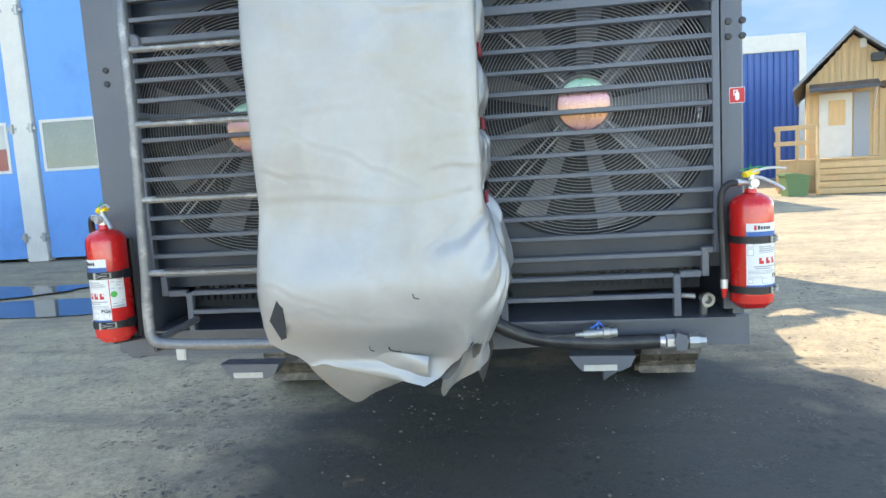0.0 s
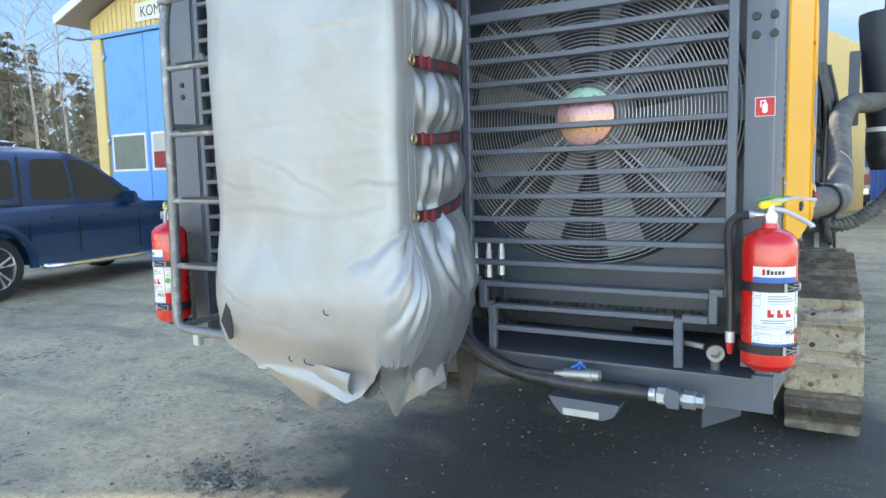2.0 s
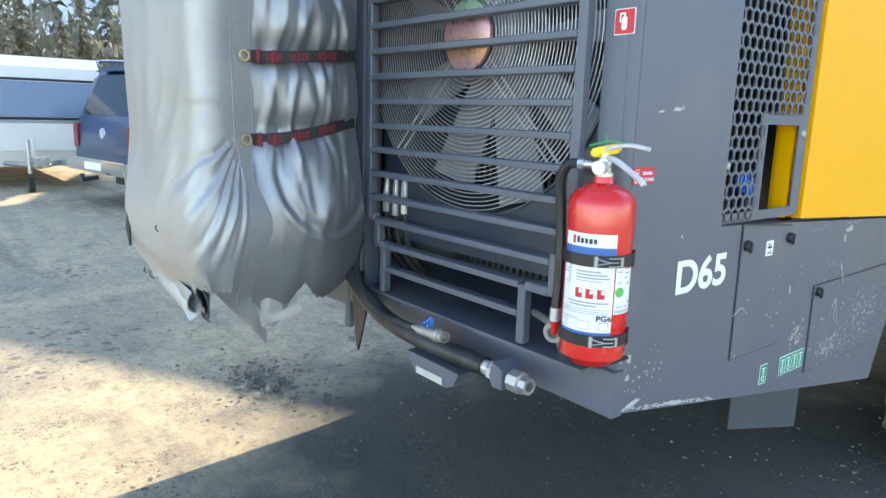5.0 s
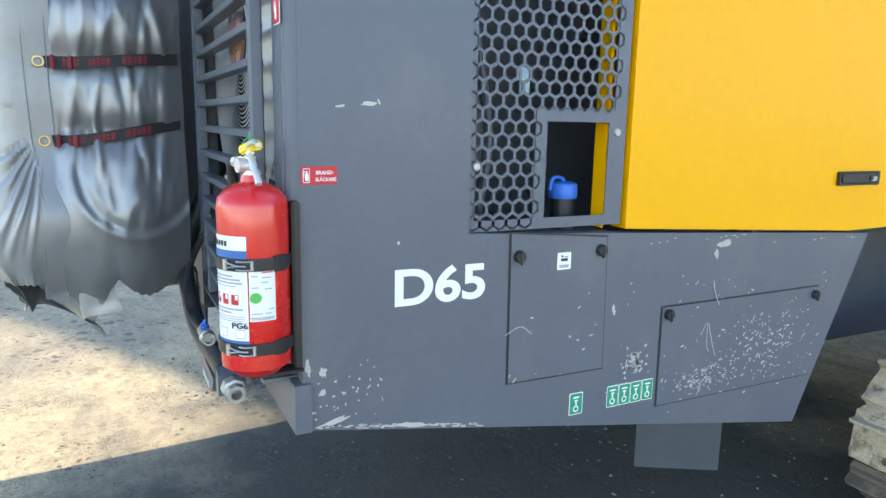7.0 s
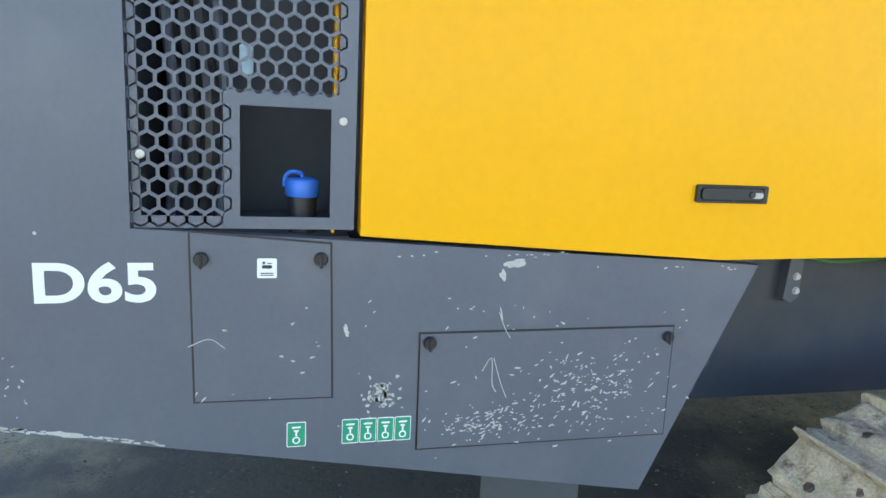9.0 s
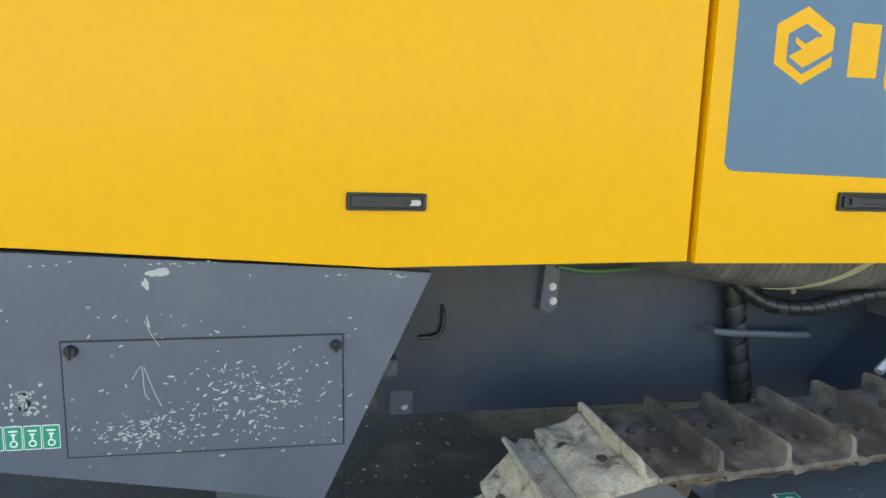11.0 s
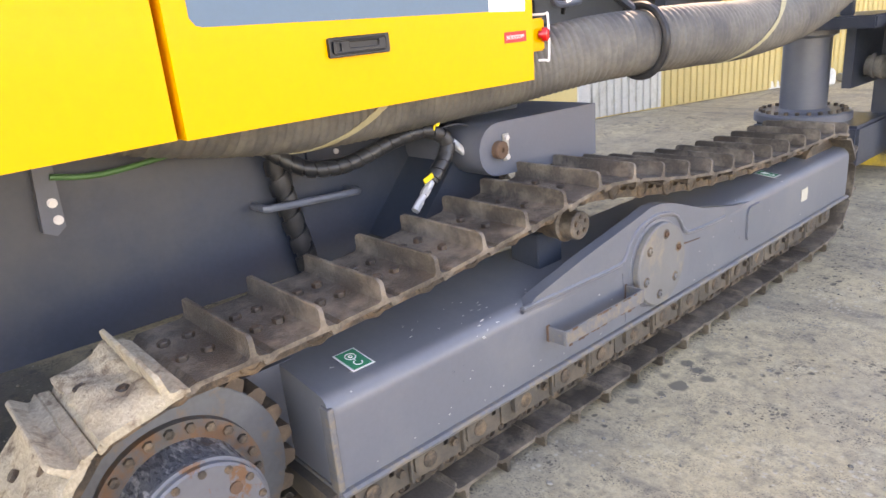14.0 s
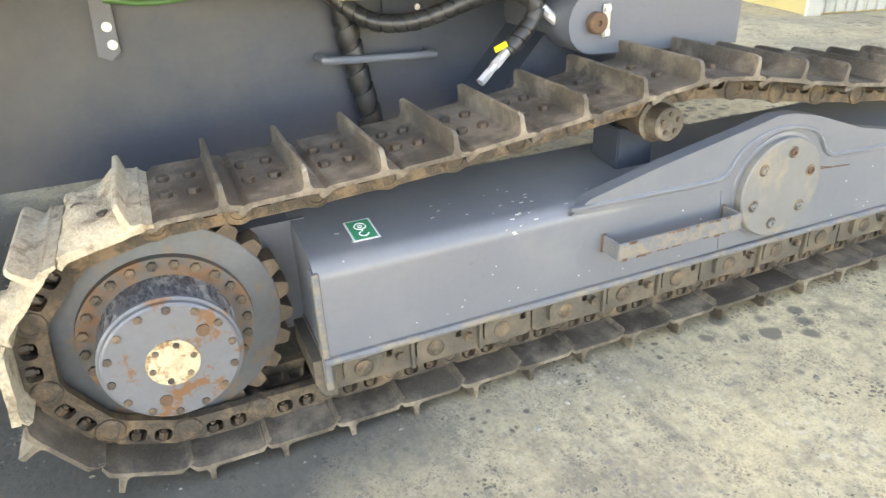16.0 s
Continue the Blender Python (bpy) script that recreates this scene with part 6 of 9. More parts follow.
    tube(bm, [P(60, 0.004, 0.430), P(80, 0.03, 0.425), P(84, 0.06, 0.408), P(86, 0.088, 0.390), P(86, 0.094, 0.382)], 0.006, 8, 5)
    part("carry_handle", bm, STEEL, valve)
    bm = bmesh.new()
    tube(bm, [P(-60, 0.010, 0.438), P(60, 0.012, 0.448), P(84, 0.055, 0.457), P(86, 0.10, 0.452)], 0.0045, 8, 5)
    part("squeeze_lever", bm, STEEL, valve)
    bm = bmesh.new()
    box(bm, (-0.028, -0.010, -0.009), (0.028, 0.010, 0.010), 0.004, Matrix.Translation((x, y, z + 0.443)) @ Matrix.Rotation(radians(turn + 20), 4, "Z") @ Matrix.Rotation(radians(-14), 4, "Y"))
    part("safety_seal", bm, YELLOW_INK, valve, "yellow plastic seal")
    bm = bmesh.new()
    tube(bm, [P(-80, 0.035, 0.452), P(60, 0.01, 0.462), P(88, 0.055, 0.459)], 0.0022, 6, 5)
    tube(bm, [(x, y, z + 0.455), (x - 0.002, y, z + 0.475)], 0.0014, 5, 1)
    part("seal_tie", bm, plain("green_cable_tie", (0.03, 0.32, 0.10), 0.5) if turn == 0 else bpy.data.materials["green_cable_tie"], valve)
    bm = bmesh.new()
    tube(bm, [P(-70, 0.050, 0.414), P(-75, 0.075, 0.410), P(-80, 0.094, 0.375), P(-84, 0.092, 0.28), P(-84, 0.088, 0.17), P(-80, 0.088, 0.09)], 0.0105, 10, 6)
    hose = part("discharge_hose", bm, RUBBER, e, "black rubber discharge hose")
    bm = bmesh.new()
    rod(bm, P(-80, 0.088, 0.095), P(-80, 0.088, 0.065), 0.0115, 12)
    part("ferrule", bm, STEEL, hose)
    bm = bmesh.new()
    rod(bm, P(-80, 0.088, 0.066), P(-80, 0.088, 0.032), 0.010, 12, 0.006)
    part("nozzle", bm, RED, hose)
    return e


ext = extinguisher((0.828, 2.344, 0.894), 0, "red powder fire extinguisher with white label, on a grey post")
ext.scale.z = 0.935
ext.location.z += 0.012
extinguisher((-1.262, 2.255, 0.878), -42, "red powder fire extinguisher with white label, beside the ladder")

# ---- rear fittings ----
bm = bmesh.new()
tube(bm, ((-0.10, 2.44, 1.25), (-0.085, 2.36, 1.10), (-0.07, 2.325, 1.0), (-0.04, 2.31, 0.93), (0.05, 2.31, 0.865), (0.16, 2.31, 0.825), (0.30, 2.315, 0.808), (0.43, 2.325, 0.803), (0.54, 2.328, 0.803)), 0.024, 12, 6)
part("drain_hose", bm, RUBBER, rig, "thick black rubber hose")
bm = bmesh.new()
tube(bm, ((-0.06, 2.40, 1.08), (-0.03, 2.33, 0.96), (0.06, 2.30, 0.875), (0.16, 2.30, 0.838), (0.275, 2.31, 0.832)), 0.010, 10, 6)
part("thin_hose", bm, RUBBER, rig)
bm = bmesh.new()
spun(bm, ((0, 0.008), (0.03, 0.010), (0.03, 0.015), (0.09, 0.015), (0.092, 0.019), (0.112, 0.019), (0.114, 0.016), (0.135, 0.016), (0.135, 0.011), (0.12, 0.010), (0.12, 0)), (0.273, 2.312, 0.834), (1, 0, 0.05), 14)
tap = part("drain_tap", bm, ZINC, rig)
bm = bmesh.new()
box(bm, (0.345, 2.300, 0.852), (0.351, 2.322, 0.862), 0.002, seg=1)
tube(bm, ((0.325, 2.305, 0.856), (0.345, 2.308, 0.868), (0.350, 2.312, 0.876), (0.358, 2.31, 0.866), (0.366, 2.305, 0.862)), 0.003, 6, 4)
part("tap_handle", bm, BLUE_CAP, tap)
bm = bmesh.new()
rod(bm, (0.535, 2.328, 0.802), (0.558, 2.328, 0.802), 0.018, 12)
rod(bm, (0.562, 2.328, 0.801), (0.602, 2.328, 0.801), 0.023, 6)
coupling = part("pipe_coupling", bm, STEEL, rig)
bm = bmesh.new()
rod(bm, (0.602, 2.328, 0.801), (0.635, 2.328, 0.800), 0.017, 12)
spun(bm, ((0, 0.026), (0.03, 0.026), (0.032, 0.020), (0.052, 0.020), (0.052, 0.012), (0.02, 0.011), (0.02, 0)), (0.63, 2.328, 0.80), (1, 0, 0), 8)
part("end_nut", bm, ZINC, coupling)
bm = bmesh.new()
prism(bm, ((0.592, 0.778), (0.622, 0.778), (0.622, 0.825), (0.59, 0.835), (0.582, 0.80)), "y", 2.30, 2.358)
part("coupling_bracket", bm, GREY, coupling)
# hanging strip of rubber
bm = bmesh.new()
prism(bm, ((-0.055, 0.93), (0.0, 0.92), (0.012, 0.80), (-0.02, 0.70), (-0.03, 0.675), (-0.045, 0.72), (-0.06, 0.83)), "y", 2.335, 2.341)
part("rubber_flap", bm, RUBBER, rig, "hanging black rubber strip")
bm = bmesh.new()
rod(bm, (-0.13, 2.37, 0.86), (-0.128, 2.365, 0.72), 0.014, 8)
part("short_pipe", bm, GREY, rig)
# tap in the stepped corner, hoses behind the bars
bm = bmesh.new()
rod(bm, (0.60, 2.42, 0.935), (0.67, 2.40, 0.93), 0.009, 10)
spun(bm, ((0, 0.016), (0.018, 0.016), (0.018, 0.023), (0.034, 0.023), (0.034, 0.013), (0.012, 0.012), (0.012, 0)), (0.695, 2.40, 0.925), (0.25, -1, -0.1), 14)
rod(bm, (0.697, 2.40, 0.905), (0.697, 2.42, 0.86), 0.012, 10)
part("water_tap", bm, ZINC, rig)
for x, d in ((-0.038, 0), (0.010, -0.006), (0.054, 0.004)):
    bm = bmesh.new()
    tube(bm, ((x, 2.440, 1.105 + d), (x + 0.002, 2.442, 1.06), (x + 0.008, 2.46, 0.98), (x + 0.02, 2.52, 0.90)), 0.0105, 8, 5)
    hs = part("rear_hose", bm, RUBBER, rig)
    bm = bmesh.new()
    rod(bm, (x, 2.440, 1.090 + d), (x, 2.440, 1.118 + d), 0.0130, 6)
    rod(bm, (x, 2.440, 1.118 + d), (x, 2.440, 1.126 + d), 0.0095, 10)
    rod(bm, (x, 2.440, 1.126 + d), (x, 2.440, 1.152 + d), 0.0125, 6)
    rod(bm, (x, 2.440, 1.152 + d), (x, 2.440, 1.178 + d), 0.0105, 10)
    rod(bm, (x, 2.440, 1.178 + d), (x, 2.440, 1.205 + d), 0.0080, 8)
    part("hose_end", bm, STEEL, hs)

# ---- signs, decals and chips on the rig ----
def plate_on(name, m, poly, mat_, parent, depth=0.001, label=""):
    bm = bmesh.new()
    prism(bm, poly, "z", 0, depth)
    bmesh.ops.transform(bm, matrix=m, verts=bm.verts)
    return part(name, bm, mat_, parent, label)


def rect(w, h, cx=0.0, cy=0.0):
    return ((cx - w / 2, cy - h / 2), (cx + w / 2, cy - h / 2), (cx + w / 2, cy + h / 2), (cx - w / 2, cy + h / 2))


def bottle(m, s, parent):
    """White extinguisher pictogram."""
    for poly in (rounded(0.30 * s, 0.62 * s, 0.12 * s, 3, 0, -0.08 * s), rect(0.10 * s, 0.14 * s, 0, 0.28 * s), rect(0.28 * s, 0.07 * s, -0.09 * s, 0.37 * s), rect(0.07 * s, 0.42 * s, -0.24 * s, 0.18 * s)):
        plate_on("pictogram", m, poly, WHITE, parent, 0.0006)


m = on_rear(0.8060, 1.5625, REAR + 0.042 - 0.0005)
s1 = plate_on("fire_sign", m, rounded(0.044, 0.045, 0.003, 2), RED_INK, rig, 0.0015, "red sign with a white extinguisher")
plate_on("fire_sign_border", on_rear(0.8060, 1.5625, REAR + 0.042 - 0.0002), rounded(0.047, 0.048, 0.003, 2), WHITE, s1, 0.001)
bottle(on_rear(0.8060, 1.5625, REAR + 0.042 - 0.0022), 0.040, s1)
F = FLANK + 0.0005
s2 = plate_on("extinguisher_sign", on_flank(2.468, 1.269, F), rounded(0.070, 0.034, 0.002, 2), RED_INK, rig, 0.0012, "red sign with white writing")
lettering("sign_writing", "BRAND-", WHITE, on_flank(2.479, 1.2745, F + 0.0018), 0.01, s2, 0.0002, fit=(0.034, 0.0072), bold=0.0002)
lettering("sign_writing", "SLÄCKARE", WHITE, on_flank(2.481, 1.2625, F + 0.0018), 0.01, s2, 0.0002, fit=(0.040, 0.0088), bold=0.0002)
plate_on("pictogram", on_flank(2.4435, 1.269, F + 0.0012), rounded(0.013, 0.027, 0.002, 2), WHITE, s2, 0.0005)
plate_on("pictogram", on_flank(2.4435, 1.269, F + 0.0017), rounded(0.0105, 0.0245, 0.001, 2), RED_INK, s2, 0.0004)
bottle(on_flank(2.4442, 1.268, F + 0.0022), 0.023, s2)
lettering("type_writing", "D65", WHITE, on_flank(2.729, 1.0365, F + 0.0008), 0.1, rig, 0.0004, "white type writing", fit=(0.212, 0.080), bold=0.0026)
# white pictogram plate on the service hatch
s3 = plate_on("liquid_sign", on_flank(3.041, 1.064, F + 0.004), rounded(0.038, 0.040, 0.003, 2), WHITE, rig, 0.0008, "small white pictogram sign")
for poly in (rounded(0.020, 0.007, 0.003, 3, 0, 0.003), rect(0.026, 0.002, 0, -0.010), rect(0.026, 0.002, 0, -0.014), rect(0.005, 0.005, -0.006, 0.011), rect(0.009, 0.002, 0.005, 0.010)):
    plate_on("pictogram", on_flank(3.041, 1.064, F + 0.0048), poly, INK, s3, 0.0004)
# green tie-down signs
for k, y in enumerate((3.101, 3.214, 3.252, 3.290, 3.328)):
    g = plate_on("green_sign", on_flank(y, 0.7045, F), rounded(0.036 if k else 0.040, 0.056, 0.003, 2), WHITE, rig, 0.0006, "small green sign with white pictogram")
    plate_on("green_field", on_flank(y, 0.7045, F + 0.0006), rounded(0.033 if k else 0.036, 0.052, 0.002, 2), GREEN_INK, g, 0.0004)
    for poly in (rounded(0.016, 0.016, 0.007, 4, 0, -0.013), rect(0.018, 0.004, 0, 0.016), rect(0.010, 0.004, 0, 0.008), rect(0.004, 0.012, 0, 0.002)):
        plate_on("pictogram", on_flank(y, 0.7045, F + 0.001), poly, WHITE, g, 0.0003)
    plate_on("pictogram", on_flank(y, 0.7045, F + 0.0013), rounded(0.010, 0.010, 0.0045, 4, 0, -0.013), GREEN_INK, g, 0.0003)

# brand field on the hood door: blue-grey field, hexagon mark and word as plain shapes, white edge
D = 0.8785
field = plate_on("decal_field", on_flank(5.335, 1.635, D), ((-0.452, -0.290), (-0.44, -0.306), (-0.425, -0.310), (0.448, -0.328), (0.470, 0.325), (-0.425, 0.290), (-0.445, 0.280), (-0.452, 0.265)), BLUEGREY, rig, 0.0006, "blue grey decal field with a yellow mark")
edge = plate_on("decal_edge", on_flank(5.335, 1.635, D), ((0.448, -0.3285), (0.606, -0.335), (0.645, 0.333), (0.470, 0.3255)), WHITE, rig, 0.0007, "white decal edge with grey shapes")
hexa = lambda r, dy=0, dz=0: [(dy + r * math.sin(radians(60 * k)), dz + r * math.cos(radians(60 * k))) for k in range(6)]
mk = plate_on("brand_mark", on_flank(5.070, 1.632, D + 0.0006), hexa(0.092), YELLOW, field, 0.0004)
plate_on("brand_mark", on_flank(5.070, 1.632, D + 0.001), ((-0.047, 0.026), (0.0, 0.052), (0.047, 0.026), (0.0, -0.004), (-0.047, -0.030)), BLUEGREY, field, 0.0003)
plate_on("brand_mark", on_flank(5.070, 1.632, D + 0.0013), ((-0.026, 0.006), (0.0, -0.012), (0.036, 0.010), (0.036, 0.024), (0.002, 0.004), (-0.026, 0.020)), YELLOW, field, 0.0003)
plate_on("brand_mark", on_flank(5.070, 1.632, D + 0.001), ((-0.047, -0.024), (0.0, -0.052), (0.085, -0.004), (0.085, -0.017), (0.0, -0.068), (-0.047, -0.040)), BLUEGREY, field, 0.0003)
for cy, cz, w, h, r in ((5.240, 1.629, 0.084, 0.130, 0.004), (5.352, 1.600, 0.088, 0.150, 0.03), (5.435, 1.614, 0.026, 0.100, 0.004), (5.435, 1.692, 0.030, 0.030, 0.0148), (5.492, 1.612, 0.052, 0.100, 0.01), (5.580, 1.613, 0.098, 0.103, 0.05), (5.692, 1.613, 0.092, 0.103, 0.045)):
    plate_on("brand_word", on_flank(cy, cz, D + 0.0006), rounded(w, h, r, 5), YELLOW, field, 0.0004)
z = 1.372
for k, w in enumerate((0.058, 0.072, 0.068, 0.062, 0.056, 0.062, 0.068, 0.062)):
    plate_on("series_word", on_flank(5.866 + 0.013 * (z - 1.35) / 0.5, z + w / 2, D + 0.0007), rounded(0.072, w, 0.006, 3), INK_GREY, edge, 0.0003)
    z += w + 0.0105
# emergency stop at the door's front edge
s4 = plate_on("stop_sign", on_flank(5.893, 1.228, D), rounded(0.098, 0.032, 0.002, 2), RED_INK, rig, 0.001, "red sign with white writing")
lettering("sign_writing", "NÖDSTOPP", WHITE, on_flank(5.893, 1.229, D + 0.0015), 0.02, s4, 0.0002, fit=(0.080, 0.014), bold=0.0003)
bm = bmesh.new()
box(bm, (0.80, 5.985, 1.175), (0.865, 6.05, 1.275), 0.006)
stop = part("emergency_stop", bm, YELLOW, rig, "yellow box with a red stop button")
bm = bmesh.new()
spun(bm, ((0, 0.012), (0.012, 0.012), (0.014, 0.022), (0.028, 0.021), (0.034, 0.012), (0.034, 0)), (0.864, 6.02, 1.225), (1, 0.5, 0), 20)
part("stop_button", bm, RED, stop)
bm = bmesh.new()
tube(bm, ((0.80, 6.0, 1.145), (0.870, 6.035, 1.145), (0.882, 6.045, 1.152), (0.882, 6.045, 1.278), (0.870, 6.04, 1.286), (0.80, 6.01, 1.286)), 0.004, 8, 4)
part("stop_guard", bm, WHITE, stop)

# ---- paint chips on the skirt ----
rng = random.Random(7)


def blob(bm, y, z, w, h, x, a=None, n=8):
    a = rng.uniform(0, math.pi) if a is None else a
    vs = []
    for k in range(n):
        t = 2 * math.pi * k / n
        r = rng.uniform(0.55, 1.15)
        p, q = w * r * math.cos(t), h * r * math.sin(t)
        vs.append(bm.verts.new((x, y + p * math.cos(a) - q * math.sin(a), z + p * math.sin(a) + q * math.cos(a))))
    bm.faces.new(vs)


bm = bmesh.new()
top = FLANK + 0.0046
for _ in range(430):
    u = rng.random()
    if u < 0.22:
        y, z = rng.gauss(3.50, 0.05), rng.gauss(0.705, 0.018)
    elif u < 0.46:
        y, z = rng.gauss(3.80, 0.065), rng.gauss(0.765, 0.045)
    elif u < 0.62:
        y, z = rng.gauss(3.62, 0.11), rng.gauss(0.72, 0.03)
    elif u < 0.74:
        y, z = rng.gauss(3.69, 0.05), rng.gauss(0.80, 0.025)
    elif u < 0.86:
        y, z = rng.uniform(3.4, 4.05), rng.uniform(0.60, 1.0)
    else:
        y, z = rng.uniform(2.9, 3.95), rng.uniform(0.62, 1.0)
    if z < 0.512 + (3.92 - min(y, 3.92)) * 0.174 or y > 3.92 + (z - 0.505) * 0.44:
        continue
    s = rng.uniform(0.0015, 0.0042)
    blob(bm, y, z, s * rng.uniform(1.0, 2.4), s * 0.7, top, rng.gauss(0.3, 0.5), 6)
part("chipped_paint", bm, CHIP, skirt, "scattered pale paint chips", smooth=0)["kind"] = "stuff"
bm = bmesh.new()
for _ in range(60):
    y, z = rng.gauss(3.278, 0.022), rng.gauss(0.785, 0.022)
    blob(bm, y, z, rng.uniform(0.003, 0.009), rng.uniform(0.002, 0.006), FLANK + 0.0008, None, 7)
for _ in range(40):
    y, z = rng.uniform(2.44, 2.60), rng.uniform(0.79, 0.90) - rng.random() * 0.03
    blob(bm, y, z, rng.uniform(0.001, 0.004), rng.uniform(0.001, 0.004), FLANK + 0.0008, None, 6)
for k in range(46):
    y = rng.uniform(2.45, 2.85)
    blob(bm, y, 0.768 - 0.174 * (y - 2.43) + rng.uniform(0, 0.008), rng.uniform(0.004, 0.014), 0.0025, FLANK + 0.0008, -0.17, 7)
for k in range(26):
    y = rng.uniform(3.3, 4.12)
    blob(bm, y, 1.068 - rng.uniform(0, 0.012) + (0.03 if y < 3.7 else 0), rng.uniform(0.002, 0.006), 0.002, FLANK + 0.0008, -0.05, 6)
part("edge_chip", bm, CHIP, skirt, smooth=0)["kind"] = "stuff"
for y, z, w, h, a in ((2.565, 1.404, 0.018, 0.005, 0.1), (2.588, 1.408, 0.003, 0.007, 0.3), (2.510, 1.398, 0.012, 0.0022, 0.2), (2.470, 0.881, 0.009, 0.010, 0.2), (2.468, 0.838, 0.010, 0.006, 0.7), (2.440, 0.893, 0.006, 0.020, 0.1), (2.490, 0.772, 0.042, 0.005, 0.22), (2.662, 0.733, 0.040, 0.006, -0.17), (3.560, 1.072, 0.028, 0.010, 0.2), (3.535, 1.045, 0.008, 0.016, 0.2), (3.537, 0.96, 0.003, 0.016, 0.2), (3.20, 0.93, 0.006, 0.014, 0.3), (2.63, 1.13, 0.004, 0.004, 0)):
    bm = bmesh.new()
    blob(bm, y, z, w, h, FLANK + 0.0010, a, 14)
    blob(bm, y + w * 0.3, z - h * 0.2, w * 0.6, h * 0.8, FLANK + 0.0012, a, 10)
    part("scar", bm, CHIP, skirt, "pale scraped patch", smooth=0)
for pts in (((3.50, 0.83), (3.52, 0.86), (3.525, 0.80), (3.535, 0.78)), ((3.525, 0.86), (3.545, 0.80), (3.56, 0.765)), ((3.53, 0.965), (3.545, 0.93), (3.56, 0.905)), ((2.89, 0.905), (2.93, 0.92), (2.96, 0.90))):
    bm = bmesh.new()
    tube(bm, [(FLANK + 0.0042, y, z) for y, z in pts], 0.0011, 4, 4)
    part("scratch", bm, CHIP, skirt)

# ---- between chassis and track: mount, hoses, handle ----
bm = bmesh.new()
prism(bm, [(5.87 + 0.088 * math.cos(radians(a)), 0.877 + 0.088 * math.sin(radians(a))) for a in range(90, 271, 20)] + [(6.40, 0.765), (6.40, 0.955)], "x", 0.40, 0.80)
mount = part("track_mount", bevelled(bm, 0.005, 2), GREY, rig)
part("pivot_pin", spun(bmesh.new(), ((0, 0.03), (0.022, 0.03), (0.026, 0.026), (0.026, 0.008), (0.018, 0.008), (0.018, 0)), (0.798, 5.868, 0.877), (1, 0, 0), 20), RUST, mount, "rusty pivot pin")
bm = bmesh.new()
box(bm, (0.80, 5.89, 0.835), (0.808, 5.915, 0.925), 0.002, seg=1)
part("pin_keeper", bm, ZINC, mount)
for z in (0.848, 0.912):
    part("bolt", spun(bmesh.new(), ((0, 0.010), (0.008, 0.010), (0.008, 0)), (0.807, 5.902, z), (1, 0, 0), 6), STEEL, mount)
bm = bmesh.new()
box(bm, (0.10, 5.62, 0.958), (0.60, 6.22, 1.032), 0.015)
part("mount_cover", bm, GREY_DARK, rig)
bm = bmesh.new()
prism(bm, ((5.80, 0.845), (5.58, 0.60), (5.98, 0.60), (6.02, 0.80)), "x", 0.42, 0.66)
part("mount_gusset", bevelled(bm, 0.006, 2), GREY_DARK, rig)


def wrapped(pts, core, r, width, pitch, steps=14):
    """A hose with a flat ribbon wound round it."""
    bm = bmesh.new()
    tube(bm, pts, core, 12, steps)
    line = smooth_line(pts, steps)
    side = Vector((1, 0, 0))
    s, prev = 0.0, None
    for i in range(len(line) - 1):
        d = line[i + 1] - line[i]
        if d.length < 1e-6:
            continue
        tan = d.normalized()
        side = (side - tan * side.dot(tan)).normalized()
        up = tan.cross(side)
        m = max(2, int(d.length / pitch * 16))
        for k in range(m):
            c = line[i] + d * k / m
            th = 2 * math.pi * (s + d.length * k / m) / pitch
            n = side * math.cos(th) + up * math.sin(th)
            col = [bm.verts.new(c + tan * width * o + n * q) for o, q in ((-0.5, core), (-0.5, r * 0.97), (-0.3, r), (0.3, r), (0.5, r * 0.97), (0.5, core))]
            if prev:
                for j in range(6):
                    bm.faces.new((prev[j], prev[(j + 1) % 6], col[(j + 1) % 6], col[j]))
            prev = col
        s += d.length
    return bm


bm = wrapped(((0.44, 5.17, 1.03), (0.48, 5.204, 0.98), (0.54, 5.289, 0.909), (0.57, 5.37, 0.895), (0.60, 5.448, 0.907), (0.65, 5.585, 0.955), (0.69, 5.663, 0.967), (0.708, 5.72, 0.935), (0.712, 5.722, 0.895), (0.725, 5.672, 0.85), (0.735, 5.625, 0.815)), 0.0205, 0.0255, 0.031, 0.036)
spiral = part("spiral_wrapped_hose", bm, RUBBER, rig, "hydraulic hose in black spiral wrap")
bm = bmesh.new()
rod(bm, (0.735, 5.625, 0.815), (0.742, 5.600, 0.797), 0.013, 10)
rod(bm, (0.742, 5.600, 0.797), (0.748, 5.578, 0.782), 0.0145, 6)
rod(bm, (0.748, 5.578, 0.782), (0.753, 5.560, 0.769), 0.011, 10)
rod(bm, (0.753, 5.560, 0.769), (0.762, 5.528, 0.746), 0.0135, 6)
part("hose_end", bm, STEEL, spiral)
bm = bmesh.new()
tube(bm, ((0.695, 5.70, 0.955), (0.702, 5.735, 0.935), (0.707, 5.75, 0.918)), 0.014, 8, 5)
part("hose_branch", bm, RUBBER, spiral)
bm = bmesh.new()
rod(bm, (0.707, 5.75, 0.918), (0.712, 5.77, 0.898), 0.015, 8)
rod(bm, (0.712, 5.77, 0.898), (0.716, 5.785, 0.884), 0.0145, 6)
rod(bm, (0.716, 5.785, 0.884), (0.722, 5.802, 0.868), 0.014, 8)
part("hose_end", bm, STEEL, spiral)
bm = bmesh.new()
tube(bm, ((0.70, 5.70, 0.965), (0.71, 5.77, 0.972), (0.70, 5.84, 0.955)), 0.003, 5, 4)
part("thin_wire", bm, RUBBER, spiral)
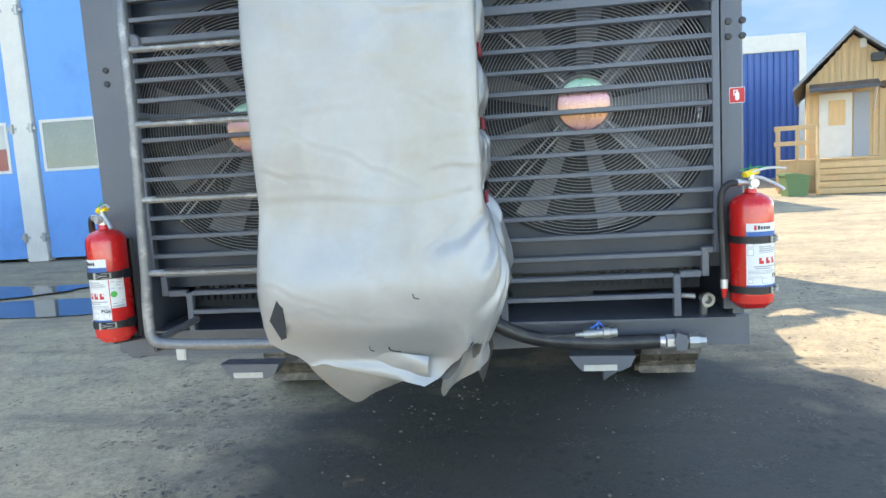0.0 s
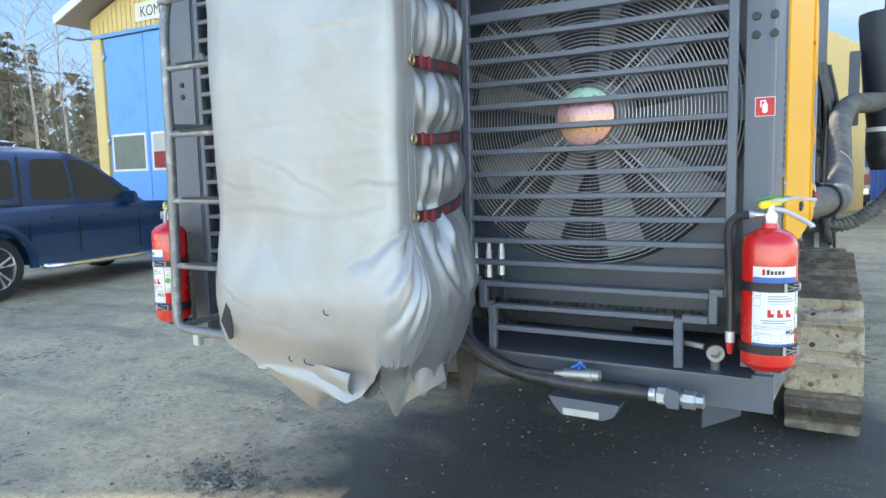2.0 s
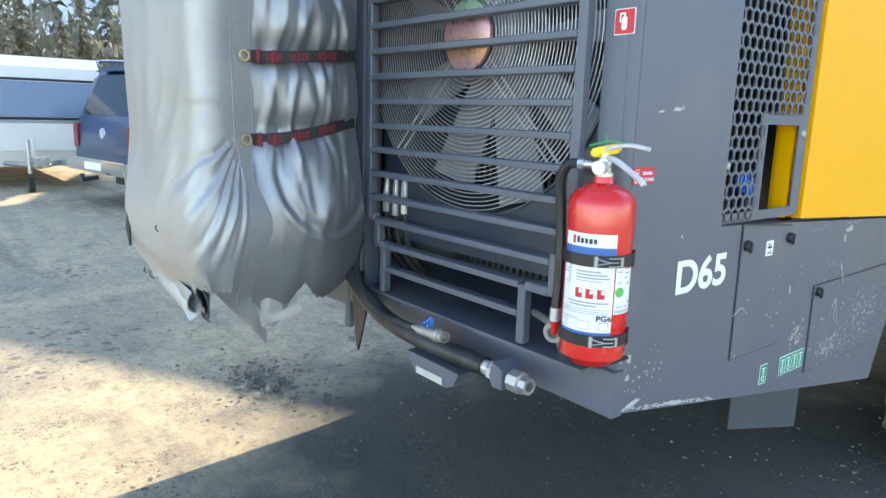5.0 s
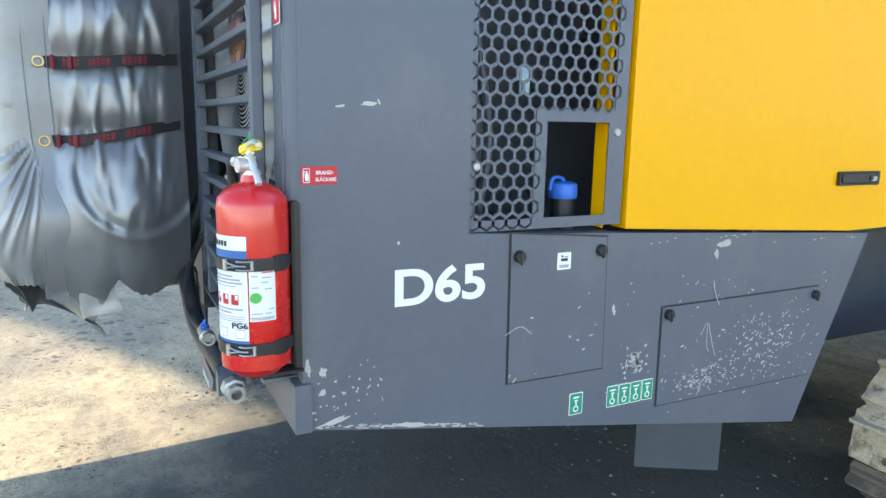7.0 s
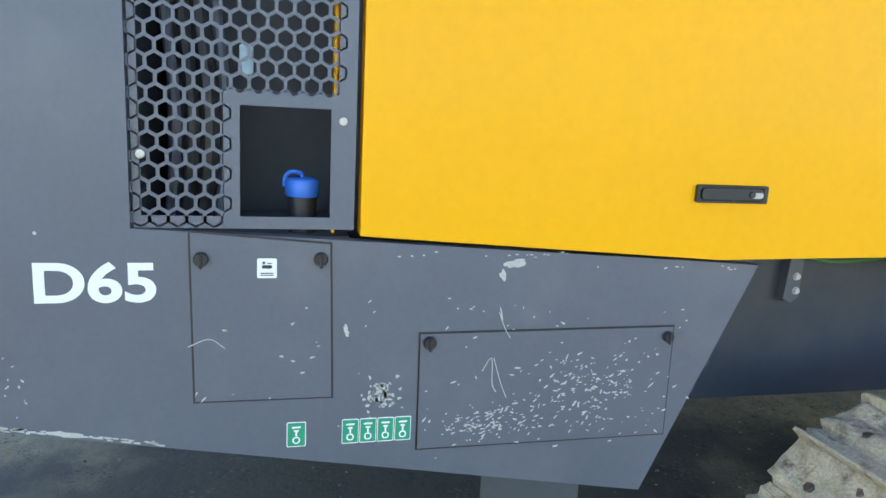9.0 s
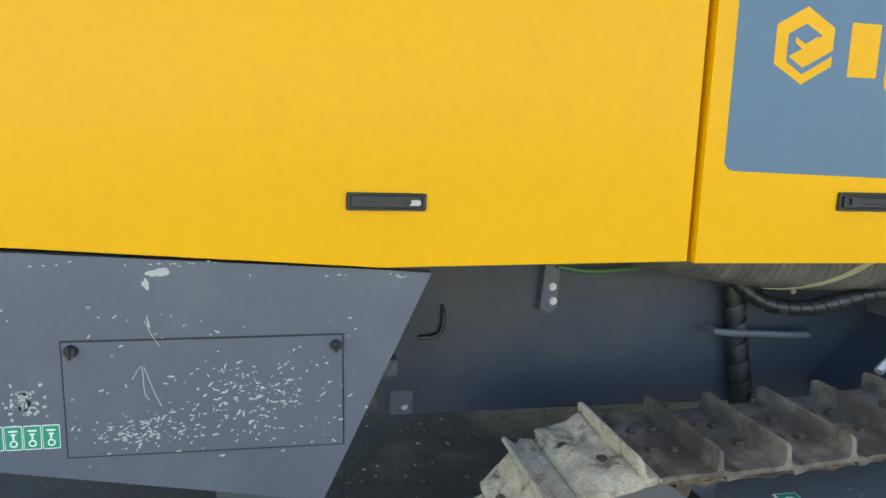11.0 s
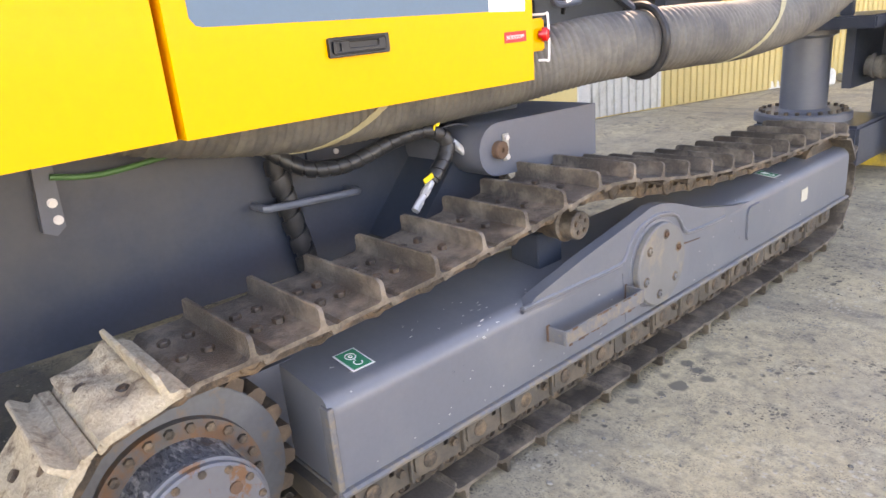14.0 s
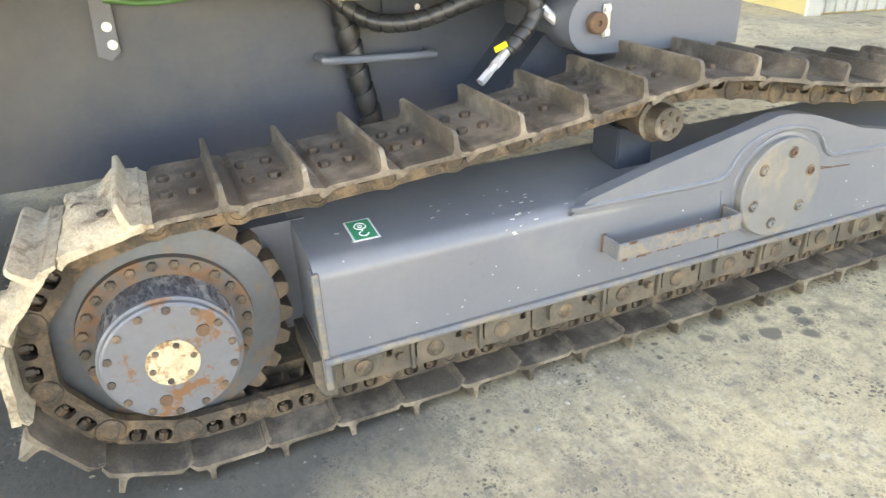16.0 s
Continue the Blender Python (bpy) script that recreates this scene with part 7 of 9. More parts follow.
for p, r in (((0.712, 5.688, 0.982), 55), ((0.765, 5.590, 0.836), 20)):
    bm = bmesh.new()
    box(bm, (-0.003, -0.020, -0.008), (0.003, 0.020, 0.008), 0.001, Matrix.Translation(p) @ Matrix.Rotation(radians(r), 4, "X"), seg=1)
    part("yellow_tag", bm, YELLOW_INK, spiral)
bm = wrapped(((0.455, 5.245, 0.93), (0.455, 5.25, 0.87), (0.455, 5.27, 0.75), (0.455, 5.30, 0.60), (0.45, 5.31, 0.50)), 0.027, 0.037, 0.048, 0.066)
part("spiral_wrapped_hose", bm, RUBBER, rig, "black spiral hose guard")
bm = bmesh.new()
tube(bm, ((0.40, 5.165, 0.802), (0.475, 5.165, 0.802), (0.505, 5.20, 0.800), (0.505, 5.47, 0.785), (0.475, 5.505, 0.782), (0.40, 5.505, 0.782)), 0.012, 10, 4)
part("grab_handle", bm, GREY, rig)
bm = bmesh.new()
prism(bm, ((4.585, 0.875), (4.60, 1.08), (4.645, 1.08), (4.64, 0.88), (4.615, 0.86)), "x", 0.418, 0.452)
brk = part("hood_bracket", bevelled(bm, 0.003, 1), GREY, rig)
for y, z in ((4.622, 0.945), (4.626, 0.900), (4.175, 0.572)):
    part("bolt", spun(bmesh.new(), ((0, 0.0125), (0.003, 0.0125), (0.003, 0.009), (0.010, 0.009), (0.010, 0)), (0.451 if z > 0.6 else 0.425, y, z), (1, 0, 0), 10), STEEL, brk)
bm = bmesh.new()
box(bm, (0.40, 4.13, 0.545), (0.428, 4.20, 0.62), 0.003)
part("chassis_lug", bm, GREY, rig)
for y, z in ((4.47, 0.93), (4.47, 0.875)):
    part("hole", spun(bmesh.new(), ((0, 0.005), (0.001, 0)), (0.4205, y, z), (1, 0, 0), 10), DARK_IN, rig)
bm = bmesh.new()
box(bm, (0.42, 5.37, 0.895), (0.432, 5.50, 0.99), 0.002, seg=1)
pl = part("clamp_plate", bm, GREY_DARK, rig)
for z in (0.915, 0.96):
    part("bolt", spun(bmesh.new(), ((0, 0.010), (0.007, 0.009), (0.007, 0)), (0.431, 5.48, z), (1, 0, 0), 8), STEEL, pl)
bm = bmesh.new()
tube(bm, ((0.46, 4.63, 1.01), (0.47, 4.75, 0.995), (0.47, 4.95, 1.015), (0.46, 5.1, 1.05)), 0.008, 8, 5)
part("green_hose", bm, plain("dark_green_hose", (0.05, 0.16, 0.05), 0.5), rig)
bm = bmesh.new()
tube(bm, ((0.415, 4.285, 0.885), (0.435, 4.287, 0.86), (0.437, 4.283, 0.815), (0.437, 4.262, 0.793), (0.435, 4.213, 0.788)), 0.007, 8, 5)
part("cable", bm, RUBBER, rig)

# ---- big suction hose ----
SUCTION = material("grey_ribbed_suction_hose", (0.150, 0.142, 0.122), 0.78, 0, 0.3, 7, 60, 0.2, second=(0.066, 0.066, 0.066), spots=0.53, spot_scale=6, sharp=0.13)
path = ((0.62, 4.4, 1.30), (0.65, 4.8, 1.16), (0.66, 5.2, 1.095), (0.67, 5.6, 1.09), (0.722, 5.98, 1.11), (0.873, 6.3, 1.155), (0.99, 6.7, 1.163), (1.03, 7.1, 1.160), (1.05, 7.6, 1.215), (1.06, 8.1, 1.372), (1.06, 8.6, 1.62), (1.07, 9.1, 1.92), (1.18, 9.6, 2.12), (1.45, 9.85, 2.16), (1.80, 9.8, 2.28), (2.08, 9.75, 2.62), (2.12, 9.75, 3.05), (1.95, 9.78, 3.42), (1.74, 9.8, 3.53), (1.60, 9.8, 3.40), (1.58, 9.8, 3.15))
bm = bmesh.new()
tube(bm, path, 0.112, 24, 84, lambda k: 1 + 0.016 * math.sin(k * 2010) - 0.012 * (math.sin(k * 2010) < -0.6))
suction = part("suction_hose", bm, SUCTION, rig, "thick grey ribbed suction hose with pale bands")
TAPE = material("pale_yellow_tape", (0.36, 0.32, 0.19), 0.7, 0, 0.2, 15, 60, 0.1)
hose_line = smooth_line(path, 84)
for y0, y1, a0, a1 in ((6.86, 7.34, -75, 80), (7.98, 8.32, -60, 90), (5.20, 5.52, -80, 20)):
    bm = bmesh.new()
    prev = None
    for k in range(29):
        f = k / 28
        i = min(range(len(hose_line) // 2), key=lambda j: abs(hose_line[j].y - (y0 + (y1 - y0) * f)))
        tan = (hose_line[i + 1] - hose_line[i - 1]).normalized()
        side = tan.cross(Vector((0, 0, 1))).normalized()
        th = radians(a0 + (a1 - a0) * f)
        n = side * math.cos(th) + side.cross(tan) * math.sin(th)
        c = hose_line[i] + n * (0.1160 + 0.0006 * noise.noise((f * 9, y0, 1)))
        w = 0.017 + 0.005 * noise.noise((f * 6, y0, 4))
        col = (bm.verts.new(c - tan * w), bm.verts.new(c + tan * w))
        if prev:
            bm.faces.new((prev[0], prev[1], col[1], col[0]))
        prev = col
    thick(bm, 0.002)
    part("tape_band", bm, TAPE, suction, smooth=60)
bm = bmesh.new()
ring(bm, (0.942, 6.47, 1.165), (0.18, 1, 0), 0.122, 0.014, 32, 8)
part("hose_sling", bm, RUBBER, suction, "black rubber sling")
bm = bmesh.new()
tube(bm, ((0.93, 6.46, 1.27), (0.80, 6.42, 1.38), (0.72, 6.42, 1.45)), 0.016, 8, 5)
part("hose_sling", bm, RUBBER, suction)

# ---- dust cyclone on the far side of the boom ----
cyc = part("dust_cyclone", spun(bmesh.new(), ((1.74, 0.0), (1.74, 0.27), (1.76, 0.315), (1.70, 0.322), (0.80, 0.245), (0.45, 0.195), (0.45, 0.0)), (1.55, 10.02, 1.40), (0, 0, 1), 36), material("dark_cyclone_paint", (0.016, 0.019, 0.026), 0.4, 0, 0.15, 3, 40, 0.04), rig, "dark dust cyclone")
part("clamp_ring", spun(bmesh.new(), ((0, 0.20), (0.0, 0.212), (0.05, 0.216), (0.05, 0.20)), (1.55, 10.02, 1.82), (0, 0, 1), 36), TRIM_WHITE, cyc)
part("rubber_boot", spun(bmesh.new(), ((0.46, 0.205), (0.25, 0.21), (0.1, 0.19), (0.0, 0.15), (0.0, 0.0)), (1.55, 10.02, 1.38), (0, 0, 1), 24), RUBBER, cyc)
bm = wrapped(((1.75, 9.7, 1.45), (1.55, 9.7, 1.05), (1.25, 9.65, 0.80), (0.95, 9.6, 0.74), (0.7, 9.6, 0.76)), 0.068, 0.081, 0.028, 0.052)
part("spring_hose", bm, SUCTION, cyc)
bm = bmesh.new()
box(bm, (1.15, 9.85, 1.9), (1.26, 9.95, 2.75), 0.01)
box(bm, (0.6, 9.85, 1.9), (1.2, 9.95, 2.02), 0.01)
part("cyclone_bracket", bm, GREY_DARK, cyc)

# ---- control box, mirror, manifold and hoses ahead of the hood ----
bm = bmesh.new()
prism(bm, ((6.20, 1.862), (6.865, 1.878), (6.885, 2.06), (6.855, 2.135), (6.70, 2.15), (6.20, 2.075)), "x", 0.36, 0.69)
ctrl = part("control_box", bevelled(bm, 0.006, 2), GREY, rig, "grey painted steel control box")
bm = bmesh.new()
prism(bm, ((6.205, 1.865), (6.33, 1.865), (6.33, 2.0), (6.205, 1.985)), "x", 0.688, 0.694)
part("box_opening", bm, DARK_IN, ctrl)
for y, z in ((6.845, 1.915), (6.52, 2.04)):
    part("bolt", spun(bmesh.new(), ((0, 0.012), (0.008, 0.011), (0.008, 0)), (0.69, y, z), (1, 0, 0), 10), STEEL, ctrl)
bm = bmesh.new()
tube(bm, ((0.70, 6.00, 1.725), (0.70, 6.18, 1.733), (0.70, 6.50, 1.745), (0.70, 6.60, 1.765), (0.70, 6.645, 1.83), (0.70, 6.655, 1.95), (0.70, 6.655, 2.20), (0.70, 6.63, 2.26), (0.70, 6.55, 2.28), (0.70, 6.10, 2.27)), 0.0135, 10, 6)
rail = part("mirror_rail", bm, BLACK, rig, "black bent tube rail")
bm = bmesh.new()
box(bm, (0.675, 6.63, 1.965), (0.73, 6.72, 2.055), 0.012)
rod(bm, (0.70, 6.72, 2.03), (0.70, 6.84, 2.025), 0.012, 10)
part("rail_clamp", bm, BLACK, rail)
bm = bmesh.new()
spun(bm, ((-0.03, 0.0), (-0.028, 0.06), (-0.015, 0.085), (0.0, 0.09), (0.012, 0.088), (0.014, 0.0)), (0, 0, 0), (0, 0, 1), 28)
bmesh.ops.transform(bm, matrix=Matrix.Translation((0.72, 6.53, 1.985)) @ Matrix.Rotation(radians(-12), 4, "X") @ Matrix(((0.14, 0, 1, 0), (0.40, 0, -0.4, 0), (0, 1.95, 0, 0), (0, 0, 0, 1))), verts=bm.verts)
part("mirror", bm, BLACK, rail, "oval black mirror housing")
bm = bmesh.new()
box(bm, (0.60, 6.645, 1.765), (0.72, 6.785, 1.875), 0.02)
finned = part("finned_motor", bm, BLACK, rig, "black finned lamp housing")
for k in range(7):
    z = 1.775 + 0.0145 * k
    part("fin", box(bmesh.new(), (0.592, 6.637, z), (0.728, 6.793, z + 0.006), 0.002, seg=1), BLACK, finned)
bm = bmesh.new()
box(bm, (0.62, 6.545, 1.40), (0.71, 6.580, 1.715), 0.003)
mani = part("hose_manifold", bm, GREY, rig)
bm = bmesh.new()
prism(bm, ((6.58, 1.715), (6.62, 1.715), (6.615, 1.745), (6.60, 1.755), (6.585, 1.745)), "x", 0.66, 0.70)
part("lifting_lug", bm, ZINC, mani)
rngf = random.Random(11)
ends = [(0.70, 1.675), (0.66, 1.655), (0.70, 1.615), (0.66, 1.595), (0.70, 1.565), (0.66, 1.545), (0.70, 1.520), (0.66, 1.495), (0.70, 1.47), (0.65, 1.44)]
for k, (x, z) in enumerate(ends):
    bm = bmesh.new()
    rod(bm, (x, 6.58, z), (x, 6.605, z), 0.017, 6)
    rod(bm, (x, 6.605, z), (x, 6.66, z - 0.002), 0.0125, 10)
    part("fitting", bm, STEEL if k % 3 else plain("brass_fitting", (0.6, 0.52, 0.3), 0.3, 0.9) if k == 0 else bpy.data.materials["brass_fitting"], mani)
    if k % 2 == 0:
        bm = bmesh.new()
        rod(bm, (x, 6.545, z), (x, 6.50, z), 0.0165, 6)
        rod(bm, (x, 6.50, z), (x, 6.43 - 0.05 * (k % 4 == 0), z + 0.002), 0.0125, 10)
        part("fitting", bm, ZINC, mani)
        bm = bmesh.new()
        tube(bm, ((x, 6.44, z), (x - 0.02, 6.33, z + 0.01), (x - 0.08, 6.22, z + 0.05 * rngf.uniform(-1, 1.5)), (x - 0.2, 6.10, z + 0.1 * rngf.uniform(-1, 1))), 0.0135, 8, 5)
        part("feed_hose", bm, RUBBER, mani)
    # hoses sweep to the boom
    bm = bmesh.new()
    tube(bm, ((x, 6.655, z), (x, 6.74, z - 0.005), (0.66 - 0.02 * (k % 3), 6.92, 1.60 - 0.016 * k), (0.63, 7.12, 1.525 - 0.011 * k), (0.62 - 0.01 * (k % 4), 7.40, 1.46 - 0.011 * k)), 0.016, 10, 6)
    part("boom_hose", bm, RUBBER, rig, "black hydraulic hose")
HOSE = material("shiny_hydraulic_hose", (0.014, 0.015, 0.017), 0.24, 0, 0.15, 9, 60, 0.03, second=(0.035, 0.036, 0.036), spots=0.6, spot_scale=8)
rh = random.Random(8)
for k in range(27):
    # a thick bundle that hangs along the arm and turns up over the boom
    rr, a = 0.112 * math.sqrt((k + 0.5) / 27), 2.4 * k
    ox, oz = rr * math.cos(a) * 0.8, rr * math.sin(a)
    wob = lambda: rh.uniform(-0.022, 0.022)
    fan_out = rh.uniform(-0.10, 0.16)
    bm = bmesh.new()
    tube(bm, ((0.60 + ox * 0.6, 6.70, 1.56 + oz * 0.9), (0.61 + ox, 7.02 + wob(), 1.53 + oz), (0.62 + ox, 7.34, 1.445 + oz + wob()), (0.62 + ox, 7.70 + wob(), 1.405 + oz), (0.62 + ox, 8.12, 1.40 + oz + wob()), (0.61 + ox, 8.56 - 0.6 * oz, 1.485 + oz * 0.8 + wob()), (0.59 + ox, 8.94 - oz * 0.9, 1.69 + oz * 0.5 + wob()), (0.57 + ox, 9.22 - oz + wob(), 1.93 + 0.5 * fan_out), (0.55 + ox, 9.46 - oz, 2.14 + fan_out), (0.50 + ox, 9.72, 2.27 + fan_out - oz * 0.4), (0.46 + ox, 9.98, 2.28 + fan_out - oz), (0.44 + ox, 10.16, 2.05)), (0.0135, 0.017, 0.015, 0.020)[k % 4], 9, 6)
    part("boom_hose", bm, HOSE, rig, "shiny black hydraulic hose")
for y, z, d in ((7.10, 1.50, (0.0, 1, -0.35)), (7.52, 1.425, (0, 1, -0.15)), (8.10, 1.395, (0, 1, 0.25)), (8.66, 1.51, (0, 1, 0.7)), (9.06, 1.77, (0, 1, 1.1)), (9.30, 1.99, (0, 1, 1))):
    bm = bmesh.new()
    ring(bm, (0.60, y, z), d, 0.118, 0.016, 32, 8)
    part("hose_tie", bm, RUBBER, rig, "black rubber hose tie")
for y, z in ((6.71, 1.645), (6.70, 1.58), (6.69, 1.465), (6.44, 1.53), (6.72, 1.69), (6.40, 1.61)):
    bm = bmesh.new()
    box(bm, (0.705, y - 0.010, z - 0.016), (0.712, y + 0.008, z + 0.014), 0.001, Matrix.Identity(4), 1)
    part("yellow_tag", bm, YELLOW_INK, mani)
# chain along the hoses
pts = smooth_line(((0.70, 6.60, 1.44), (0.74, 6.9, 1.42), (0.745, 7.2, 1.47), (0.75, 7.48, 1.55), (0.76, 7.9, 1.575), (0.75, 8.3, 1.62), (0.74, 8.78, 1.75), (0.72, 9.0, 1.90), (0.70, 9.17, 2.0), (0.68, 9.45, 2.25), (0.66, 9.65, 2.42), (0.64, 9.85, 2.55)), 24)
chain = part("chain", ring(bmesh.new(), (0.70, 6.60, 1.44), (1, 0, 0), 0.016, 0.004, 16, 6), STEEL, rig, "galvanised steel chain")
bm = bmesh.new()
tube(bm, [(0.024 * math.cos(a) * 1.0 + (0.012 if math.cos(a) > 0 else -0.012), 0.011 * math.sin(a), 0) for a in (2 * math.pi * k / 14 for k in range(15))], 0.0036, 6, 0)
LINKM = mesh_of("link", bm, STEEL)
acc, k, last = 0.0, 0, pts[0]
for p in pts[1:]:
    acc += (p - last).length
    if acc > 0.046 and p.y > 7.4:
        d = (p - last).normalized()
        l = part("link", LINKM, None, chain)
        l.matrix_basis = Matrix.Translation(p) @ d.to_track_quat("X", "Z").to_matrix().to_4x4() @ Matrix.Rotation(radians(90 * (k % 2) + 30), 4, "X")
        acc, k = 0.0, k + 1
    last = p
bm = bmesh.new()
tube(bm, ((0.64, 9.85, 2.55), (0.66, 9.95, 2.35), (0.75, 10.1, 2.0), (0.9, 10.1, 1.75)), 0.02, 8, 6)
part("sling", bm, RUBBER, chain)
# beacon, taps and brackets behind the door
bm = bmesh.new()
rod(bm, (0.66, 6.20, 1.485), (0.70, 6.275, 1.515), 0.036, 18)
beacon = part("socket_cap", bm, plain("orange_socket", (0.5, 0.10, 0.03), 0.45), rig, "orange and black socket with cap")
bm = bmesh.new()
rod(bm, (0.695, 6.27, 1.513), (0.735, 6.36, 1.555), 0.040, 18)
part("cap", bm, BLACK, beacon)
bm = bmesh.new()
prism(bm, rounded(0.13, 0.15, 0.05, 4, 6.19, 1.49), "x", 0.64, 0.65)
box(bm, (0.60, 6.17, 1.418), (0.70, 6.30, 1.424))
part("socket_plate", bm, TRIM_WHITE, beacon)
bm = bmesh.new()
rod(bm, (0.68, 6.27, 1.405), (0.68, 6.52, 1.405), 0.012, 8)
rod(bm, (0.68, 6.33, 1.405), (0.68, 6.43, 1.405), 0.019, 8)
tap2 = part("ball_valve", bm, ZINC, rig)
bm = bmesh.new()
box(bm, (0.692, 6.366, 1.37), (0.702, 6.39, 1.45), 0.004)
part("valve_lever", bm, BLUE_CAP, tap2, "blue valve lever")
bm = bmesh.new()
tube(bm, ((0.70, 6.27, 1.44), (0.70, 6.285, 1.38), (0.70, 6.30, 1.33), (0.70, 6.33, 1.312), (0.70, 6.45, 1.318)), 0.012, 8, 5)
part("step_hook", bm, GREY, rig)
bm = bmesh.new()
box(bm, (0.70, 6.235, 1.345), (0.706, 6.285, 1.40), 0.002, seg=1)
part("small_sign", bm, TRIM_WHITE, rig)
bm = bmesh.new()
box(bm, (0.10, 6.02, 1.10), (0.44, 6.62, 1.86), 0.01)
box(bm, (-0.3, 6.6, 1.0), (0.30, 8.3, 1.45), 0.02)
part("valve_block", bm, DARK_IN, rig)
BRASS = material("brassy_filter", (0.42, 0.30, 0.16), 0.25, 0.9, 0.1, 10, 60, 0.03)
for y, z0, z1, r in ((6.30, 1.66, 1.86, 0.028), (6.52, 1.68, 1.86, 0.018), (6.27, 1.88, 1.97, 0.035)):
    bm = bmesh.new()
    rod(bm, (0.56, y, z0), (0.56, y, z1), r, 14)
    part("filter_bowl", bm, BRASS, rig)
for k in range(14):
    y, z = rngf.uniform(6.06, 6.5), rngf.uniform(1.25, 1.84)
    bm = bmesh.new()
    tube(bm, ((0.45, y - 0.1, z + rngf.uniform(-0.1, 0.1)), (0.55, y, z), (0.58, y + 0.12, z + rngf.uniform(-0.12, 0.12)), (0.46, y + 0.22, z + rngf.uniform(-0.2, 0.2))), rngf.uniform(0.008, 0.016), 8, 5)
    part("inner_hose", bm, RUBBER, rig)
for k in range(7):
    y, z = rngf.uniform(6.08, 6.46), rngf.uniform(1.40, 1.82)
    bm = bmesh.new()
    rod(bm, (0.575, y, z), (0.575, y + 0.06, z + 0.005), 0.016, 6)
    rod(bm, (0.575, y + 0.06, z + 0.005), (0.575, y + 0.10, z + 0.008), 0.012, 10)
    part("inner_fitting", bm, ZINC, rig)

# ---- boom, cylinders, cab ----
bm = bmesh.new()
prism(bm, ((6.9, 1.55), (7.0, 1.87), (7.32, 1.95), (9.26, 2.433), (10.4, 2.72), (12.2, 3.21), (12.2, 2.80), (10.3, 2.42), (9.75, 2.10), (9.3, 1.80), (8.75, 1.36), (8.2, 1.13), (7.6, 1.12), (7.1, 1.25)), "x", -0.14, 0.20)
boom = part("boom", bevelled(bm, 0.012, 2, 25), GREY_DARK, rig, "dark grey steel boom arm")
bm = bmesh.new()
box(bm, (0.195, 7.62, 1.40), (0.205, 7.65, 1.72), 0.002, seg=1)
part("boom_rib", bm, GREY_DARK, boom)
bm = bmesh.new()
prism(bm, ((9.05, 1.98), (9.33, 2.07), (9.28, 2.31), (9.18, 2.30)), "x", 0.201, 0.204)
sg = part("warning_sign", bm, WHITE, boom, "white sign with a red ring")
bm = bmesh.new()
ring(bm, (0.2075, 9.2, 2.13), (1, 0, 0), 0.085, 0.014, 28, 4)
part("sign_ring", bm, RED_INK, sg)
def ram(a, b, c, r, r2):
    bm = bmesh.new()
    rod(bm, a, b, r, 28)
    d = (Vector(b) - Vector(a)).normalized()
    rod(bm, Vector(b) - d * 0.05, Vector(b) + d * 0.012, r * 1.06, 28)
    h = part("hydraulic_cylinder", bm, GREY_DARK, rig, "dark grey hydraulic cylinder")
    part("piston_rod", rod(bmesh.new(), b, c, r2, 20), STEEL, h, "bright steel rod")
    return h
h1 = ram((0.45, 7.40, 1.42), (0.45, 9.36, 2.62), (0.45, 10.5, 3.32), 0.105, 0.05)
for y, z, s in ((8.18, 1.86, 0.02), (8.62, 2.10, 0.045), (8.80, 2.28, 0.03)):
    bm = bmesh.new()
    spun(bm, ((0, s), (0.012, s * 0.85), (0.016, 0)), (0.545, y, z), (1, 0, -0.2), 12)
    part("paint_drip", bm, TRIM_WHITE if s > 0.04 else CHIP, h1)
ram((-0.30, 8.15, 2.00), (-0.30, 9.9, 2.90), (-0.30, 10.8, 3.38), 0.10, 0.05)
bm = bmesh.new()
tube(bm, ((0.24, 8.95, 2.12), (0.3, 9.35, 2.42), (0.3, 10.2, 2.78), (0.3, 10.7, 2.92)), 0.05, 12, 6)
part("boom_pipe", bm, GREY_DARK, boom)
part("pivot_boss", spun(bmesh.new(), ((0, 0.14), (0.05, 0.13), (0.06, 0.05), (0.05, 0.0)), (0.50, 7.42, 1.27), (1, 0, 0), 24), GREY_DARK, boom)
part("pivot_boss", spun(bmesh.new(), ((0, 0.20), (0.16, 0.19), (0.2, 0.12), (0.2, 0.0)), (0.42, 8.85, 1.40), (1, 0, 0), 24), GREY_DARK, boom)
CABGLASS = material("blue_tinted_pane", (0.03, 0.17, 0.27), 0.05, 0, 0.05, 2, 20, 0, rough_vary=0.02)
bm = bmesh.new()
box(bm, (-1.30, 6.05, 1.2), (-0.35, 7.55, 3.0), 0.04)
cab = part("cab", bm, GREY_DARK, rig, "operator cab with tinted glass")
for y0, y1 in ((6.12, 6.75), (6.83, 7.48)):
    bm = bmesh.new()
    box(bm, (-0.352, y0, 1.9), (-0.345, y1, 2.9))
    part("cab_window", bm, CABGLASS, cab)
